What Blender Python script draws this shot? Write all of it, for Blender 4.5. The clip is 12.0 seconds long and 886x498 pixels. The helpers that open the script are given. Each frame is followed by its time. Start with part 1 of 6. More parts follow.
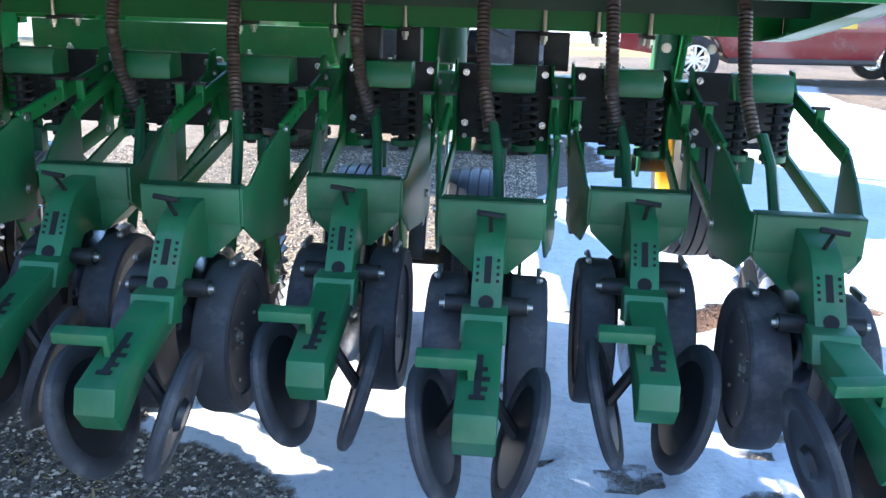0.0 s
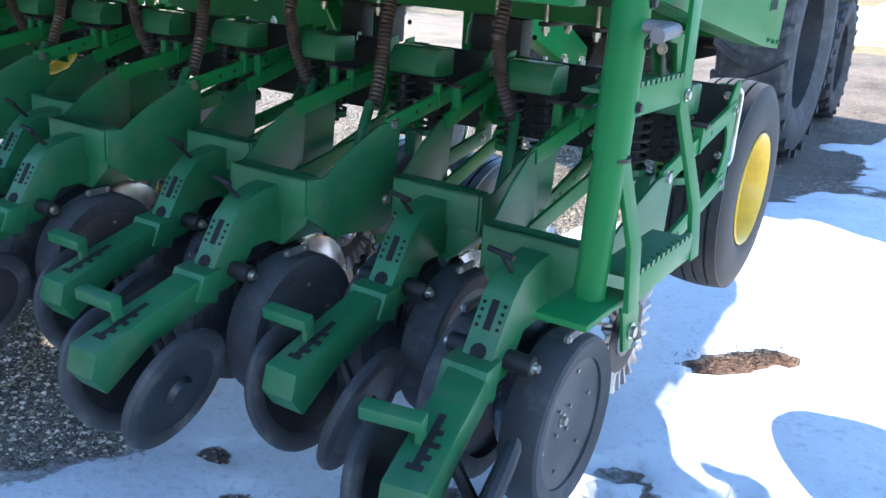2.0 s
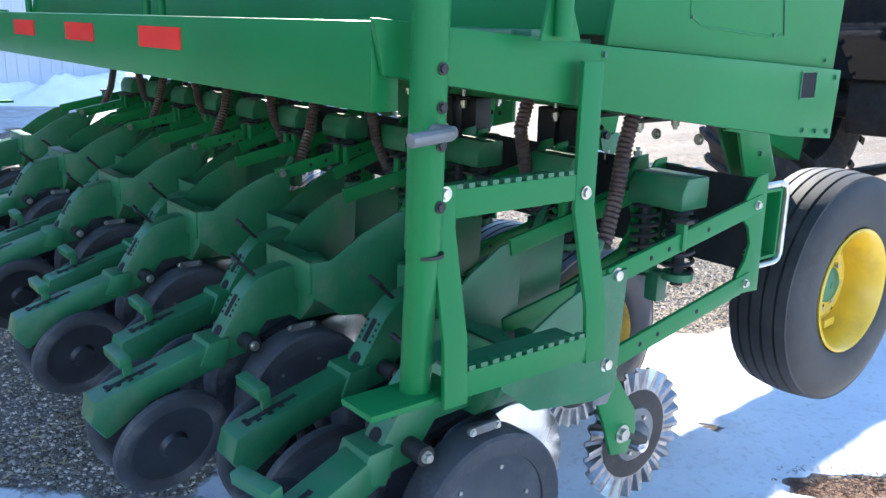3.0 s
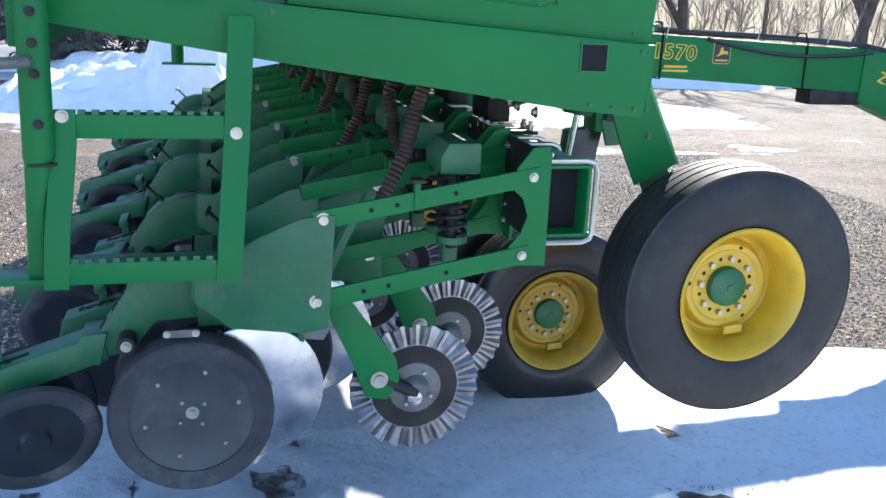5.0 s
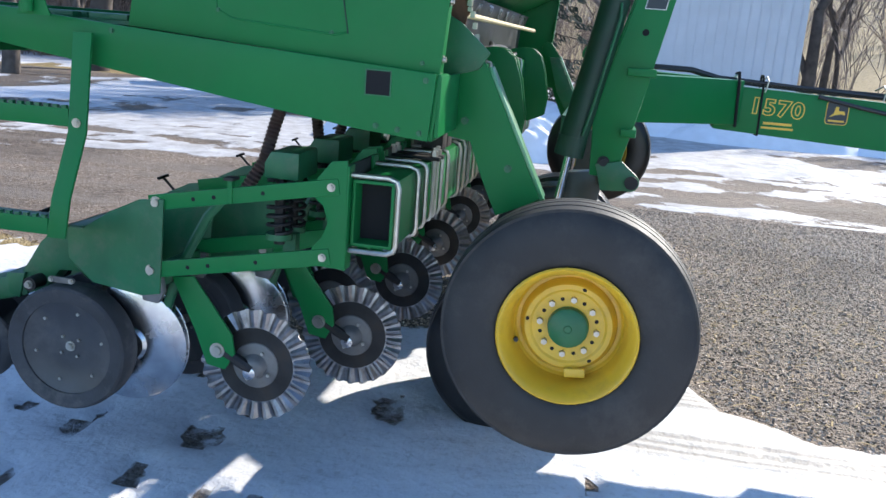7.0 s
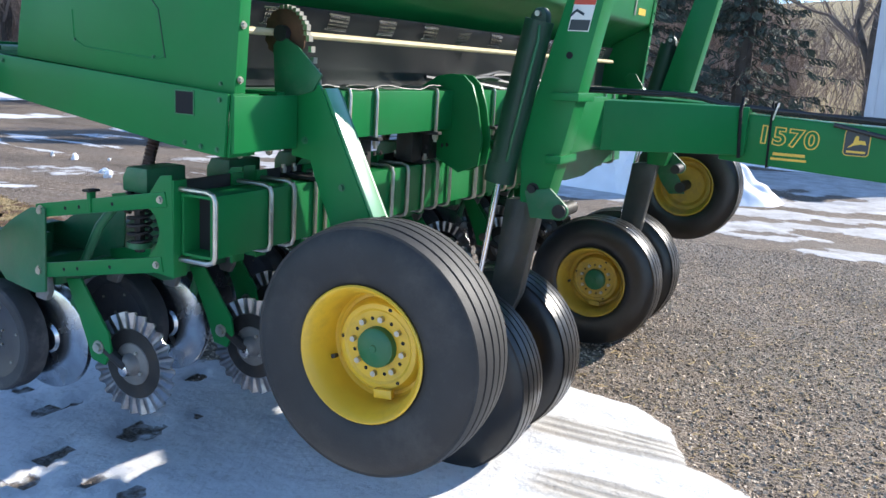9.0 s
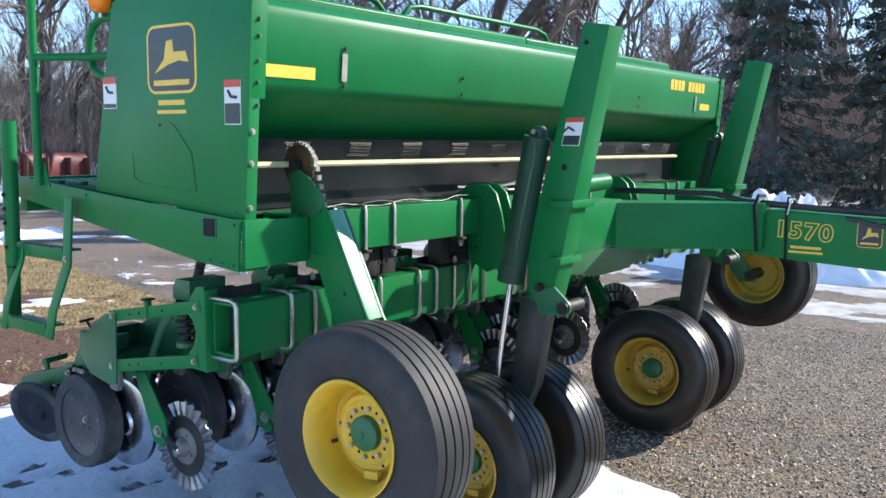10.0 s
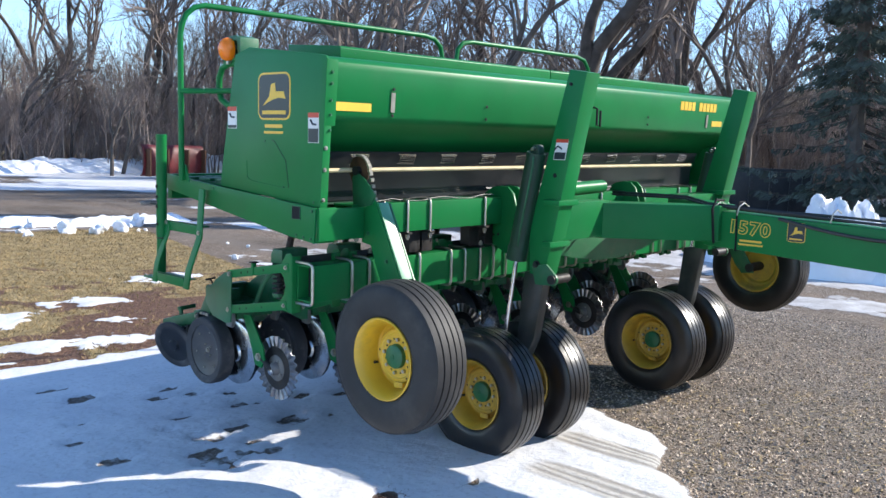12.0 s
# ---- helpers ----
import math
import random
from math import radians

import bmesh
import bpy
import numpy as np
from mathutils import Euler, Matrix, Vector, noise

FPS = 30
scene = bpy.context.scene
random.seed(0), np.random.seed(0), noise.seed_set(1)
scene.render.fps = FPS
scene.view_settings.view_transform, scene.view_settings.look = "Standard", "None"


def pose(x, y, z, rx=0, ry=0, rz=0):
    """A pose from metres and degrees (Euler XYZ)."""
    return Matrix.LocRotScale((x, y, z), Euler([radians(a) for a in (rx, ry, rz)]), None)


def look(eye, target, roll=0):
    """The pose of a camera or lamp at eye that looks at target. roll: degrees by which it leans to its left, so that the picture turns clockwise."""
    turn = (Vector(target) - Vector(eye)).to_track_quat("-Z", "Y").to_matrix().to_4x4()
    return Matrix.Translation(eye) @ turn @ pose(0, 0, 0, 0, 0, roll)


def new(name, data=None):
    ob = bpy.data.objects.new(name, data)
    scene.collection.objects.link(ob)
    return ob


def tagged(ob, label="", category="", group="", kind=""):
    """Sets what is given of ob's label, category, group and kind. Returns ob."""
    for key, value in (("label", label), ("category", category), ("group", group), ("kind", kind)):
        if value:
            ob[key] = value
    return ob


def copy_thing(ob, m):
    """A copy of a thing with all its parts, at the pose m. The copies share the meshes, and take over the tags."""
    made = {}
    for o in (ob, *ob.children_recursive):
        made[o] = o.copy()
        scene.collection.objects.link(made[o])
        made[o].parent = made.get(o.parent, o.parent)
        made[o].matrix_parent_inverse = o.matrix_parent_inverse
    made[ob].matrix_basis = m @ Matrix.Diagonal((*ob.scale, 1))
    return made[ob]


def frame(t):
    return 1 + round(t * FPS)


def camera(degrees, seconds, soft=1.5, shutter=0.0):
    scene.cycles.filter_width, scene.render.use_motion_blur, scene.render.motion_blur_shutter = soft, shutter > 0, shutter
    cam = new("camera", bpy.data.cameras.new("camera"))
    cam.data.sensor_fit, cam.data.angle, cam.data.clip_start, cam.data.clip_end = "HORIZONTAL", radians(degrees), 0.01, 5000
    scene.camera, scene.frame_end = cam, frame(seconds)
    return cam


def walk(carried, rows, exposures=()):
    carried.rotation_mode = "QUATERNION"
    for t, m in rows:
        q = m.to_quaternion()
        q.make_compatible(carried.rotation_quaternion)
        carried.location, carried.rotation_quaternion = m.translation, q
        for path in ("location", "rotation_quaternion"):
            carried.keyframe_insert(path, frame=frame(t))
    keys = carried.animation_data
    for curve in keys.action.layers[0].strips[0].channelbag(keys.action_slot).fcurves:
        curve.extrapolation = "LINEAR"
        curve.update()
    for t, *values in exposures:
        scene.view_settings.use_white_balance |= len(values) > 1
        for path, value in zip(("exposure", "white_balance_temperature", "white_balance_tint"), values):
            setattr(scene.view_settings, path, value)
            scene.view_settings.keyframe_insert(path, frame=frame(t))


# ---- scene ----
cam = camera(53.5, 12.0)
PATH = [
    (0, (-0.73, -3.616, 1.35), (-0.897, -1.701, 0.797), 0.7),
    (0.5, (-0.356, -3.625, 1.383), (-0.691, -1.747, 0.783), 1.0),
    (1, (-0.028, -3.42, 1.351), (-0.454, -1.577, 0.702), 2.4),
    (1.5, (0.343, -3.272, 1.361), (-0.322, -1.503, 0.706), 2.9),
    (2, (0.724, -3.131, 1.397), (-0.263, -1.506, 0.776), 3.3),
    (2.5, (1.022, -2.855, 1.428), (-0.264, -1.423, 0.886), 2.2),
    (2.7, (1.159, -2.773, 1.447), (-0.243, -1.44, 0.941), 1.4),
    (4.3, (2.006, -1.997, 1.514), (0.24, -1.164, 1.08), 0.2),
    (4.5, (2.089, -1.87, 1.525), (0.276, -1.129, 1.118), 0.5),
    (5, (2.168, -1.451, 1.431), (0.299, -0.952, 0.924), 2.2),
    (5.5, (2.382, -1.056, 1.444), (0.455, -0.831, 0.956), 2.8),
    (6, (2.442, -0.687, 1.457), (0.488, -0.618, 1.035), 3.0),
    (6.5, (2.431, -0.331, 1.444), (0.475, -0.445, 1.042), 3.6),
    (6.7, (2.455, -0.184, 1.443), (0.508, -0.38, 1.033), 4.0),
    (8.3, (2.305, 0.893, 1.438), (0.519, 0.127, 0.964), 5.3),
    (8.5, (2.274, 1.014, 1.461), (0.492, 0.219, 1.021), 5.1),
    (9, (2.07, 1.231, 1.474), (0.314, 0.356, 1.088), 3.8),
    (9.5, (1.97, 1.499, 1.556), (0.307, 0.453, 1.183), 1.8),
    (10, (2.081, 1.884, 1.617), (0.493, 0.688, 1.403), 1.1),
    (10.5, (2.291, 2.159, 1.657), (0.769, 0.874, 1.479), 1.2),
    (11, (2.429, 2.518, 1.666), (1.001, 1.134, 1.45), 1.3),
    (11.5, (2.651, 2.759, 1.652), (1.217, 1.384, 1.417), 2.0),
    (12, (2.836, 2.997, 1.703), (1.396, 1.629, 1.474), 2.1),
]
EXPOSURES = [(0.0, 2.3), (1.5, 2.1), (2.7, 1.98), (4.3, 1.65), (5.5, 1.20), (6.5, 1.02), (8.5, 0.98), (9.5, 1.07), (10.5, 0.94), (12.0, 0.86)]
walk(cam, [(t, look(eye, target, roll)) for t, eye, target, roll in PATH], EXPOSURES)

# ---- light ----
SUN_DIR = Vector((-1.40, 0.92, 1.0)).normalized()
world = bpy.data.worlds.new("sky")
scene.world = world
world.use_nodes = True
wn = world.node_tree.nodes
wl = world.node_tree.links
sky = wn.new("ShaderNodeTexSky")
sky.sky_type = "NISHITA"
sky.sun_disc = False
sky.sun_elevation = math.asin(SUN_DIR.z)
sky.sun_rotation = math.atan2(SUN_DIR.x, SUN_DIR.y)
sky.air_density, sky.dust_density, sky.ozone_density, sky.altitude = 1.0, 0.0, 4.0, 1500
wl.new(sky.outputs[0], wn["Background"].inputs[0])
wn["Background"].inputs[1].default_value = 0.165
sun = new("sun", bpy.data.lights.new("sun", "SUN"))
sun.data.energy, sun.data.angle, sun.data.color = 4.6, radians(0.55), (1.0, 0.94, 0.85)
sun.matrix_world = look(SUN_DIR * 50, (0, 0, 0))


# ---- materials ----
def material(name, base, rough=0.5, metal=0.0, vary=0.25, scale=6.0, bump=0.15, bump_scale=90.0, dirt=None, dirt_amount=0.5,
             dirt_scale=4.0, coat=0.0, random_tint=0.0, spec=0.5, pieces=0.0):
    """Painted, rubber, steel or earth surface: colour varied at two scales, dirt in patches, fine relief."""
    m = bpy.data.materials.new(name)
    m.use_nodes = True
    n, l = m.node_tree.nodes, m.node_tree.links
    b = n["Principled BSDF"]
    tex = n.new("ShaderNodeTexCoord")
    big = n.new("ShaderNodeTexNoise")
    big.inputs["Scale"].default_value, big.inputs["Detail"].default_value = scale, 6
    fine = n.new("ShaderNodeTexNoise")
    fine.inputs["Scale"].default_value, fine.inputs["Detail"].default_value = bump_scale, 4
    for t in (big, fine):
        l.new(tex.outputs["Object"], t.inputs["Vector"])
    ramp = n.new("ShaderNodeMapRange")
    ramp.inputs[1].default_value, ramp.inputs[2].default_value = 0.3, 0.7
    ramp.inputs[3].default_value, ramp.inputs[4].default_value = 1 - vary, 1 + vary
    l.new(big.outputs[0], ramp.inputs[0])
    mul = n.new("ShaderNodeMix")
    mul.data_type, mul.blend_type = "RGBA", "MULTIPLY"
    mul.inputs[0].default_value = 1.0
    mul.inputs[6].default_value = (*base, 1)
    l.new(ramp.outputs[0], mul.inputs[7])
    out = mul.outputs[2]
    if random_tint:
        info = n.new("ShaderNodeObjectInfo")
        r2 = n.new("ShaderNodeMapRange")
        r2.inputs[3].default_value, r2.inputs[4].default_value = 1 - random_tint, 1 + random_tint
        l.new(info.outputs["Random"], r2.inputs[0])
        m2 = n.new("ShaderNodeMix")
        m2.data_type, m2.blend_type = "RGBA", "MULTIPLY"
        m2.inputs[0].default_value = 1.0
        l.new(out, m2.inputs[6])
        l.new(r2.outputs[0], m2.inputs[7])
        out = m2.outputs[2]
    if pieces:
        geo = n.new("ShaderNodeNewGeometry")
        r3 = n.new("ShaderNodeMapRange")
        r3.inputs[3].default_value, r3.inputs[4].default_value = 1 - pieces, 1 + pieces * 1.4
        l.new(geo.outputs["Random Per Island"], r3.inputs[0])
        m3 = n.new("ShaderNodeMix")
        m3.data_type, m3.blend_type = "RGBA", "MULTIPLY"
        m3.inputs[0].default_value = 1.0
        l.new(out, m3.inputs[6])
        l.new(r3.outputs[0], m3.inputs[7])
        out = m3.outputs[2]
    rough_out = None
    if dirt:
        dn = n.new("ShaderNodeTexNoise")
        dn.inputs["Scale"].default_value, dn.inputs["Detail"].default_value, dn.inputs["Roughness"].default_value = dirt_scale, 9, 0.7
        l.new(tex.outputs["Object"], dn.inputs["Vector"])
        dr = n.new("ShaderNodeMapRange")
        dr.inputs[1].default_value, dr.inputs[2].default_value = 0.5, 0.72
        dr.inputs[4].default_value = dirt_amount
        l.new(dn.outputs[0], dr.inputs[0])
        dm = n.new("ShaderNodeMix")
        dm.data_type = "RGBA"
        l.new(dr.outputs[0], dm.inputs[0])
        l.new(out, dm.inputs[6])
        dm.inputs[7].default_value = (*dirt, 1)
        out = dm.outputs[2]
        rr = n.new("ShaderNodeMapRange")
        rr.inputs[3].default_value, rr.inputs[4].default_value = rough, min(1.0, rough + 0.35)
        l.new(dr.outputs[0], rr.inputs[0])
        rough_out = rr.outputs[0]
    l.new(out, b.inputs["Base Color"])
    if rough_out:
        l.new(rough_out, b.inputs["Roughness"])
    b.inputs["Roughness"].default_value, b.inputs["Metallic"].default_value = rough, metal
    b.inputs["Coat Weight"].default_value = coat
    b.inputs["Coat Roughness"].default_value = 0.15
    b.inputs["Specular IOR Level"].default_value = spec
    if bump:
        bp = n.new("ShaderNodeBump")
        bp.inputs["Strength"].default_value, bp.inputs["Distance"].default_value = bump, 0.004
        l.new(fine.outputs[0], bp.inputs["Height"])
        l.new(bp.outputs[0], b.inputs["Normal"])
    return m


DUST = (0.20, 0.17, 0.13)
GREEN = material("green_paint", (0.008, 0.160, 0.042), 0.36, vary=0.10, scale=3, bump=0.03, bump_scale=40, dirt=(0.045, 0.14, 0.06), dirt_amount=0.25, dirt_scale=2.2, spec=0.2)
# lighter, shinier copy of the green that imitates sun glare on the leg flange
GREEN_GLARE = material("rubbed_glossy_green_paint", (0.020, 0.22, 0.070), 0.40, vary=0.2, scale=9, bump=0.05, bump_scale=120, spec=1.0, coat=0.6)
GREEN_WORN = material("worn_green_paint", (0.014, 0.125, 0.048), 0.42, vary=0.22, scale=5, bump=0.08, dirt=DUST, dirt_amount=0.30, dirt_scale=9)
YELLOW = material("yellow_paint", (0.70, 0.43, 0.03), 0.36, vary=0.10, scale=5, bump=0.05, dirt=(0.28, 0.18, 0.05), dirt_amount=0.45, dirt_scale=7, coat=0.2)
YELLOW_DIRTY = material("dirty_yellow_paint", (0.50, 0.31, 0.035), 0.42, vary=0.22, scale=6, bump=0.1, dirt=(0.16, 0.11, 0.06), dirt_amount=0.75, dirt_scale=5)
RUBBER_WET = material("wet_tyre_rubber", (0.013, 0.0125, 0.013), 0.30, vary=0.3, scale=8, bump=0.15, bump_scale=160, dirt=(0.05, 0.045, 0.04), dirt_amount=0.35, dirt_scale=6)
RUBBER = material("tyre_rubber", (0.018, 0.0175, 0.018), 0.62, vary=0.3, scale=8, bump=0.2, bump_scale=160, dirt=(0.10, 0.09, 0.08), dirt_amount=0.4, dirt_scale=6)
RUBBER_DUSTY = material("dusty_rubber", (0.040, 0.040, 0.044), 0.7, vary=0.3, scale=10, bump=0.25, bump_scale=140, dirt=(0.21, 0.19, 0.17), dirt_amount=0.55, dirt_scale=9)
PLASTIC = material("black_plastic", (0.016, 0.016, 0.018), 0.4, vary=0.3, scale=12, bump=0.08)
HOSE = material("hose_rubber", (0.075, 0.046, 0.038), 0.34, vary=0.25, scale=12, bump=0.1, dirt=(0.12, 0.09, 0.08), dirt_amount=0.4, dirt_scale=14)
STEEL = material("bare_steel", (0.55, 0.56, 0.58), 0.22, metal=1.0, vary=0.18, scale=14, bump=0.06, bump_scale=200, dirt=(0.22, 0.17, 0.13), dirt_amount=0.35, dirt_scale=10)
ZINC = material("zinc_plated_steel", (0.48, 0.455, 0.40), 0.40, metal=1.0, vary=0.2, scale=20, bump=0.05)
CHROME = material("chrome_rod", (0.75, 0.76, 0.78), 0.12, metal=1.0, vary=0.05, bump=0.0)
IRON = material("dark_iron", (0.035, 0.034, 0.034), 0.55, metal=0.6, vary=0.3, scale=14, bump=0.25, dirt=(0.085, 0.058, 0.040), dirt_amount=0.5, dirt_scale=9)
WET_STEEL = material("wet_grey_steel_paint", (0.055, 0.060, 0.058), 0.28, metal=0.3, vary=0.3, scale=7, bump=0.12, dirt=(0.12, 0.10, 0.085), dirt_amount=0.5, dirt_scale=6)
RUST = material("rusty_iron", (0.10, 0.045, 0.022), 0.75, metal=0.2, vary=0.4, scale=20, bump=0.3)
TAN_ROD = material("tan_drive_shaft", (0.58, 0.47, 0.27), 0.5, vary=0.15, scale=10, bump=0.08)
# near-black: painted shade of holes and recesses, and the black hose straps
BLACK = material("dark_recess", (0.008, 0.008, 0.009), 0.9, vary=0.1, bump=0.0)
DECAL_DARK = material("dark_decal", (0.012, 0.022, 0.032), 0.35, vary=0.08, bump=0.0)
DECAL_YELLOW = material("yellow_decal", (0.80, 0.50, 0.06), 0.4, vary=0.08, bump=0.0)
DECAL_WHITE = material("white_decal", (0.72, 0.71, 0.68), 0.45, vary=0.06, bump=0.0)
DECAL_RED = material("red_decal", (0.55, 0.06, 0.03), 0.4, vary=0.1, bump=0.0)
REFLECTOR_RED = material("red_reflector", (0.75, 0.03, 0.02), 0.25, vary=0.1, bump=0.0)
AMBER = material("amber_lens", (0.95, 0.22, 0.01), 0.12, vary=0.12, scale=30, bump=0.25, bump_scale=120)
CAR_RED = material("car_paint_red", (0.22, 0.016, 0.022), 0.22, vary=0.08, bump=0.0, coat=0.8, dirt=(0.16, 0.12, 0.11), dirt_amount=0.4)
BLACK_STEEL = material("black_steel_paint", (0.016, 0.018, 0.022), 0.4, vary=0.25, scale=2, bump=0.08, dirt=(0.07, 0.06, 0.055), dirt_amount=0.4, dirt_scale=3)
MAROON = material("faded_maroon_paint", (0.13, 0.014, 0.016), 0.5, vary=0.25, bump=0.1, dirt=(0.10, 0.06, 0.05), dirt_amount=0.4)
GLASS_DARK = material("dark_window_glass", (0.01, 0.012, 0.014), 0.05, vary=0.05, bump=0.0)
ALLOY = material("alloy_rim", (0.6, 0.6, 0.62), 0.3, metal=1.0, vary=0.1, bump=0.0)
# darker copy of the green with shade put into its colour, plus random dirt
GREEN_SHADED = material("grimy_green_paint", (0.006, 0.042, 0.020), 0.5, vary=0.25, scale=6, bump=0.1, dirt=(0.04, 0.035, 0.03), dirt_amount=0.5, dirt_scale=8)
BLADE_STEEL = material("worn_blade_steel", (0.30, 0.295, 0.30), 0.30, metal=1.0, vary=0.3, scale=20, bump=0.2, bump_scale=160, dirt=(0.10, 0.08, 0.07), dirt_amount=0.6, dirt_scale=16)
# grey base puts the sky's sheen on the gauge discs into colour, with random mottling
DISC_GREY = material("dusty_grey_disc", (0.050, 0.050, 0.054), 0.42, vary=0.25, scale=9, bump=0.1, dirt=(0.14, 0.13, 0.12), dirt_amount=0.5, dirt_scale=7)
HUB_GREY = material("dusty_cast_steel", (0.17, 0.165, 0.16), 0.55, metal=0.4, vary=0.3, scale=14, bump=0.2, dirt=(0.16, 0.12, 0.09), dirt_amount=0.5, dirt_scale=12)
BARK = material("bare_bark", (0.088, 0.073, 0.063), 0.9, vary=0.4, scale=3, bump=0.5, bump_scale=30, random_tint=0.25)
BRUSH = material("bare_brush", (0.235, 0.182, 0.155), 0.9, vary=0.4, scale=0.4, bump=0.0, pieces=0.35)
TWIG = material("bare_twigs", (0.165, 0.133, 0.116), 0.9, vary=0.4, scale=0.5, bump=0.0, random_tint=0.25)
NEEDLE = material("spruce_needles", (0.062, 0.082, 0.064), 0.8, vary=0.5, scale=2.5, bump=0.0)
STONE = material("gravel_stones", (0.36, 0.290, 0.222), 0.85, vary=0.3, scale=30, bump=0.3, bump_scale=120, pieces=0.85)
STRAW = material("dry_grass", (0.30, 0.220, 0.110), 0.9, vary=0.4, scale=3, bump=0.0, pieces=0.4)
LEAF_DIRT = material("dead_leaves", (0.135, 0.078, 0.054), 0.9, vary=0.5, scale=25, bump=0.4, bump_scale=60, pieces=0.5)
SNOW_LUMP = material("snow", (0.86, 0.87, 0.90), 0.6, vary=0.05, scale=4, bump=0.35, bump_scale=26, spec=0.3)
SHED_WHITE = material("white_siding", (0.52, 0.54, 0.58), 0.5, vary=0.06, scale=2, bump=0.1)
SHED_ROOF = material("grey_roof", (0.20, 0.20, 0.21), 0.6, vary=0.15, scale=4, bump=0.2)


# ---- building helpers ----
def link_mesh(bm, name, mat, bevel=0.0, smooth=35):
    if bevel:
        bm.normal_update()
        sharp = [e for e in bm.edges if len(e.link_faces) == 2 and e.calc_face_angle(0) > 0.6]
        bmesh.ops.bevel(bm, geom=sharp, offset=bevel, segments=2, affect="EDGES", profile=0.6, clamp_overlap=True)
    bmesh.ops.recalc_face_normals(bm, faces=bm.faces)
    me = bpy.data.meshes.new(name)
    bm.to_mesh(me)
    bm.free()
    if smooth:
        me.polygons.foreach_set("use_smooth", [True] * len(me.polygons))
        me.set_sharp_from_angle(angle=radians(smooth))
    me.materials.append(mat)
    return me


def part(name, bm, mat, parent=None, label="", bevel=0.0, smooth=35):
    """One mesh object under a thing or under a part; a list of bolts becomes an object for each."""
    if isinstance(bm, list):
        made = []
        for p, r, h, axis, washer in bm:
            ob = new(name.rstrip("s"), bolt_mesh(r, h, axis, washer, mat))
            ob.parent, ob.location = parent, p
            made.append(tagged(ob, label))
        return made[0]
    ob = new(name, link_mesh(bm, name, mat, bevel, smooth))
    ob.parent = parent
    return tagged(ob, label)


def share(ob, parent, m):
    """Another object on the same mesh."""
    o = new(ob.name.split(".")[0], ob.data)
    o.parent, o.matrix_basis = parent, m
    return o


def thing(name, label, category, group=""):
    return tagged(new(name), label, category, group)


def box(bm, x0, x1, y0, y1, z0, z1):
    vs = [bm.verts.new((x, y, z)) for x in (x0, x1) for y in (y0, y1) for z in (z0, z1)]
    for f in ((0, 1, 3, 2), (4, 6, 7, 5), (0, 4, 5, 1), (2, 3, 7, 6), (0, 2, 6, 4), (1, 5, 7, 3)):
        bm.faces.new([vs[i] for i in f])
    return bm


def prism(bm, pts, x0, x1, lean=None):
    """A flat outline in y and z drawn out along x; lean(y) shifts x."""
    lean = lean or (lambda y: 0.0)
    a = [bm.verts.new((x0 + lean(y), y, z)) for y, z in pts]
    b = [bm.verts.new((x1 + lean(y), y, z)) for y, z in pts]
    bm.faces.new(a)
    bm.faces.new(b[::-1])
    for i in range(len(pts)):
        j = (i + 1) % len(pts)
        bm.faces.new((a[i], b[i], b[j], a[j]))
    return bm


def tube(bm, pts, r, n=8, r1=None, closed=False):
    pts = [Vector(p) for p in pts]
    rings, side = [], None
    for i, p in enumerate(pts):
        d = (pts[min(i + 1, len(pts) - 1)] - pts[max(i - 1, 0)]).normalized()
        if side is None:
            side = d.cross(Vector((0.3, 0.2, 1)) if abs(d.z) < 0.9 else Vector((1, 0.1, 0))).normalized()
        side = (side - d * side.dot(d)).normalized()
        up = d.cross(side)
        rr = r if r1 is None else r + (r1 - r) * i / (len(pts) - 1)
        if callable(r):
            rr = r(i)
        rings.append([bm.verts.new(p + (side * math.cos(a) + up * math.sin(a)) * rr) for a in (k * math.tau / n for k in range(n))])
    for a, b in zip(rings, rings[1:]):
        for k in range(n):
            bm.faces.new((a[k], a[(k + 1) % n], b[(k + 1) % n], b[k]))
    bm.faces.new(rings[0][::-1])
    bm.faces.new(rings[-1])
    return bm


def lathe(bm, prof, c=(0, 0, 0), n=32, closed=True, m=None, wave=None):
    """Turns an outline of (x, r) round the x axis through c."""
    rings = []
    for x, r in prof:
        if r < 1e-5:
            rings.append([bm.verts.new((c[0] + x, c[1], c[2]))])
        else:
            rings.append([bm.verts.new((c[0] + x + (wave(a, r) if wave else 0), c[1] + r * math.sin(a), c[2] + r * math.cos(a))) for a in (k * math.tau / n for k in range(n))])
    pairs = list(zip(rings, rings[1:])) + ([(rings[-1], rings[0])] if closed else [])
    for a, b in pairs:
        for k in range(n):
            q = [a[k % len(a)], a[(k + 1) % len(a)], b[(k + 1) % len(b)], b[k % len(b)]]
            q = [v for i, v in enumerate(q) if v not in q[:i]]
            if len(q) > 2:
                bm.faces.new(q)
    if m is not None:
        bmesh.ops.transform(bm, matrix=m, verts=[v for ring in rings for v in ring])
    return bm


BOLT_MESHES = {}


def bolt(items, p, r=0.012, h=0.012, axis="x", washer=True):
    """Notes a hexagon head on a washer, along one axis; part() then makes each an object."""
    items.append((p, r, h, axis, washer))
    return items


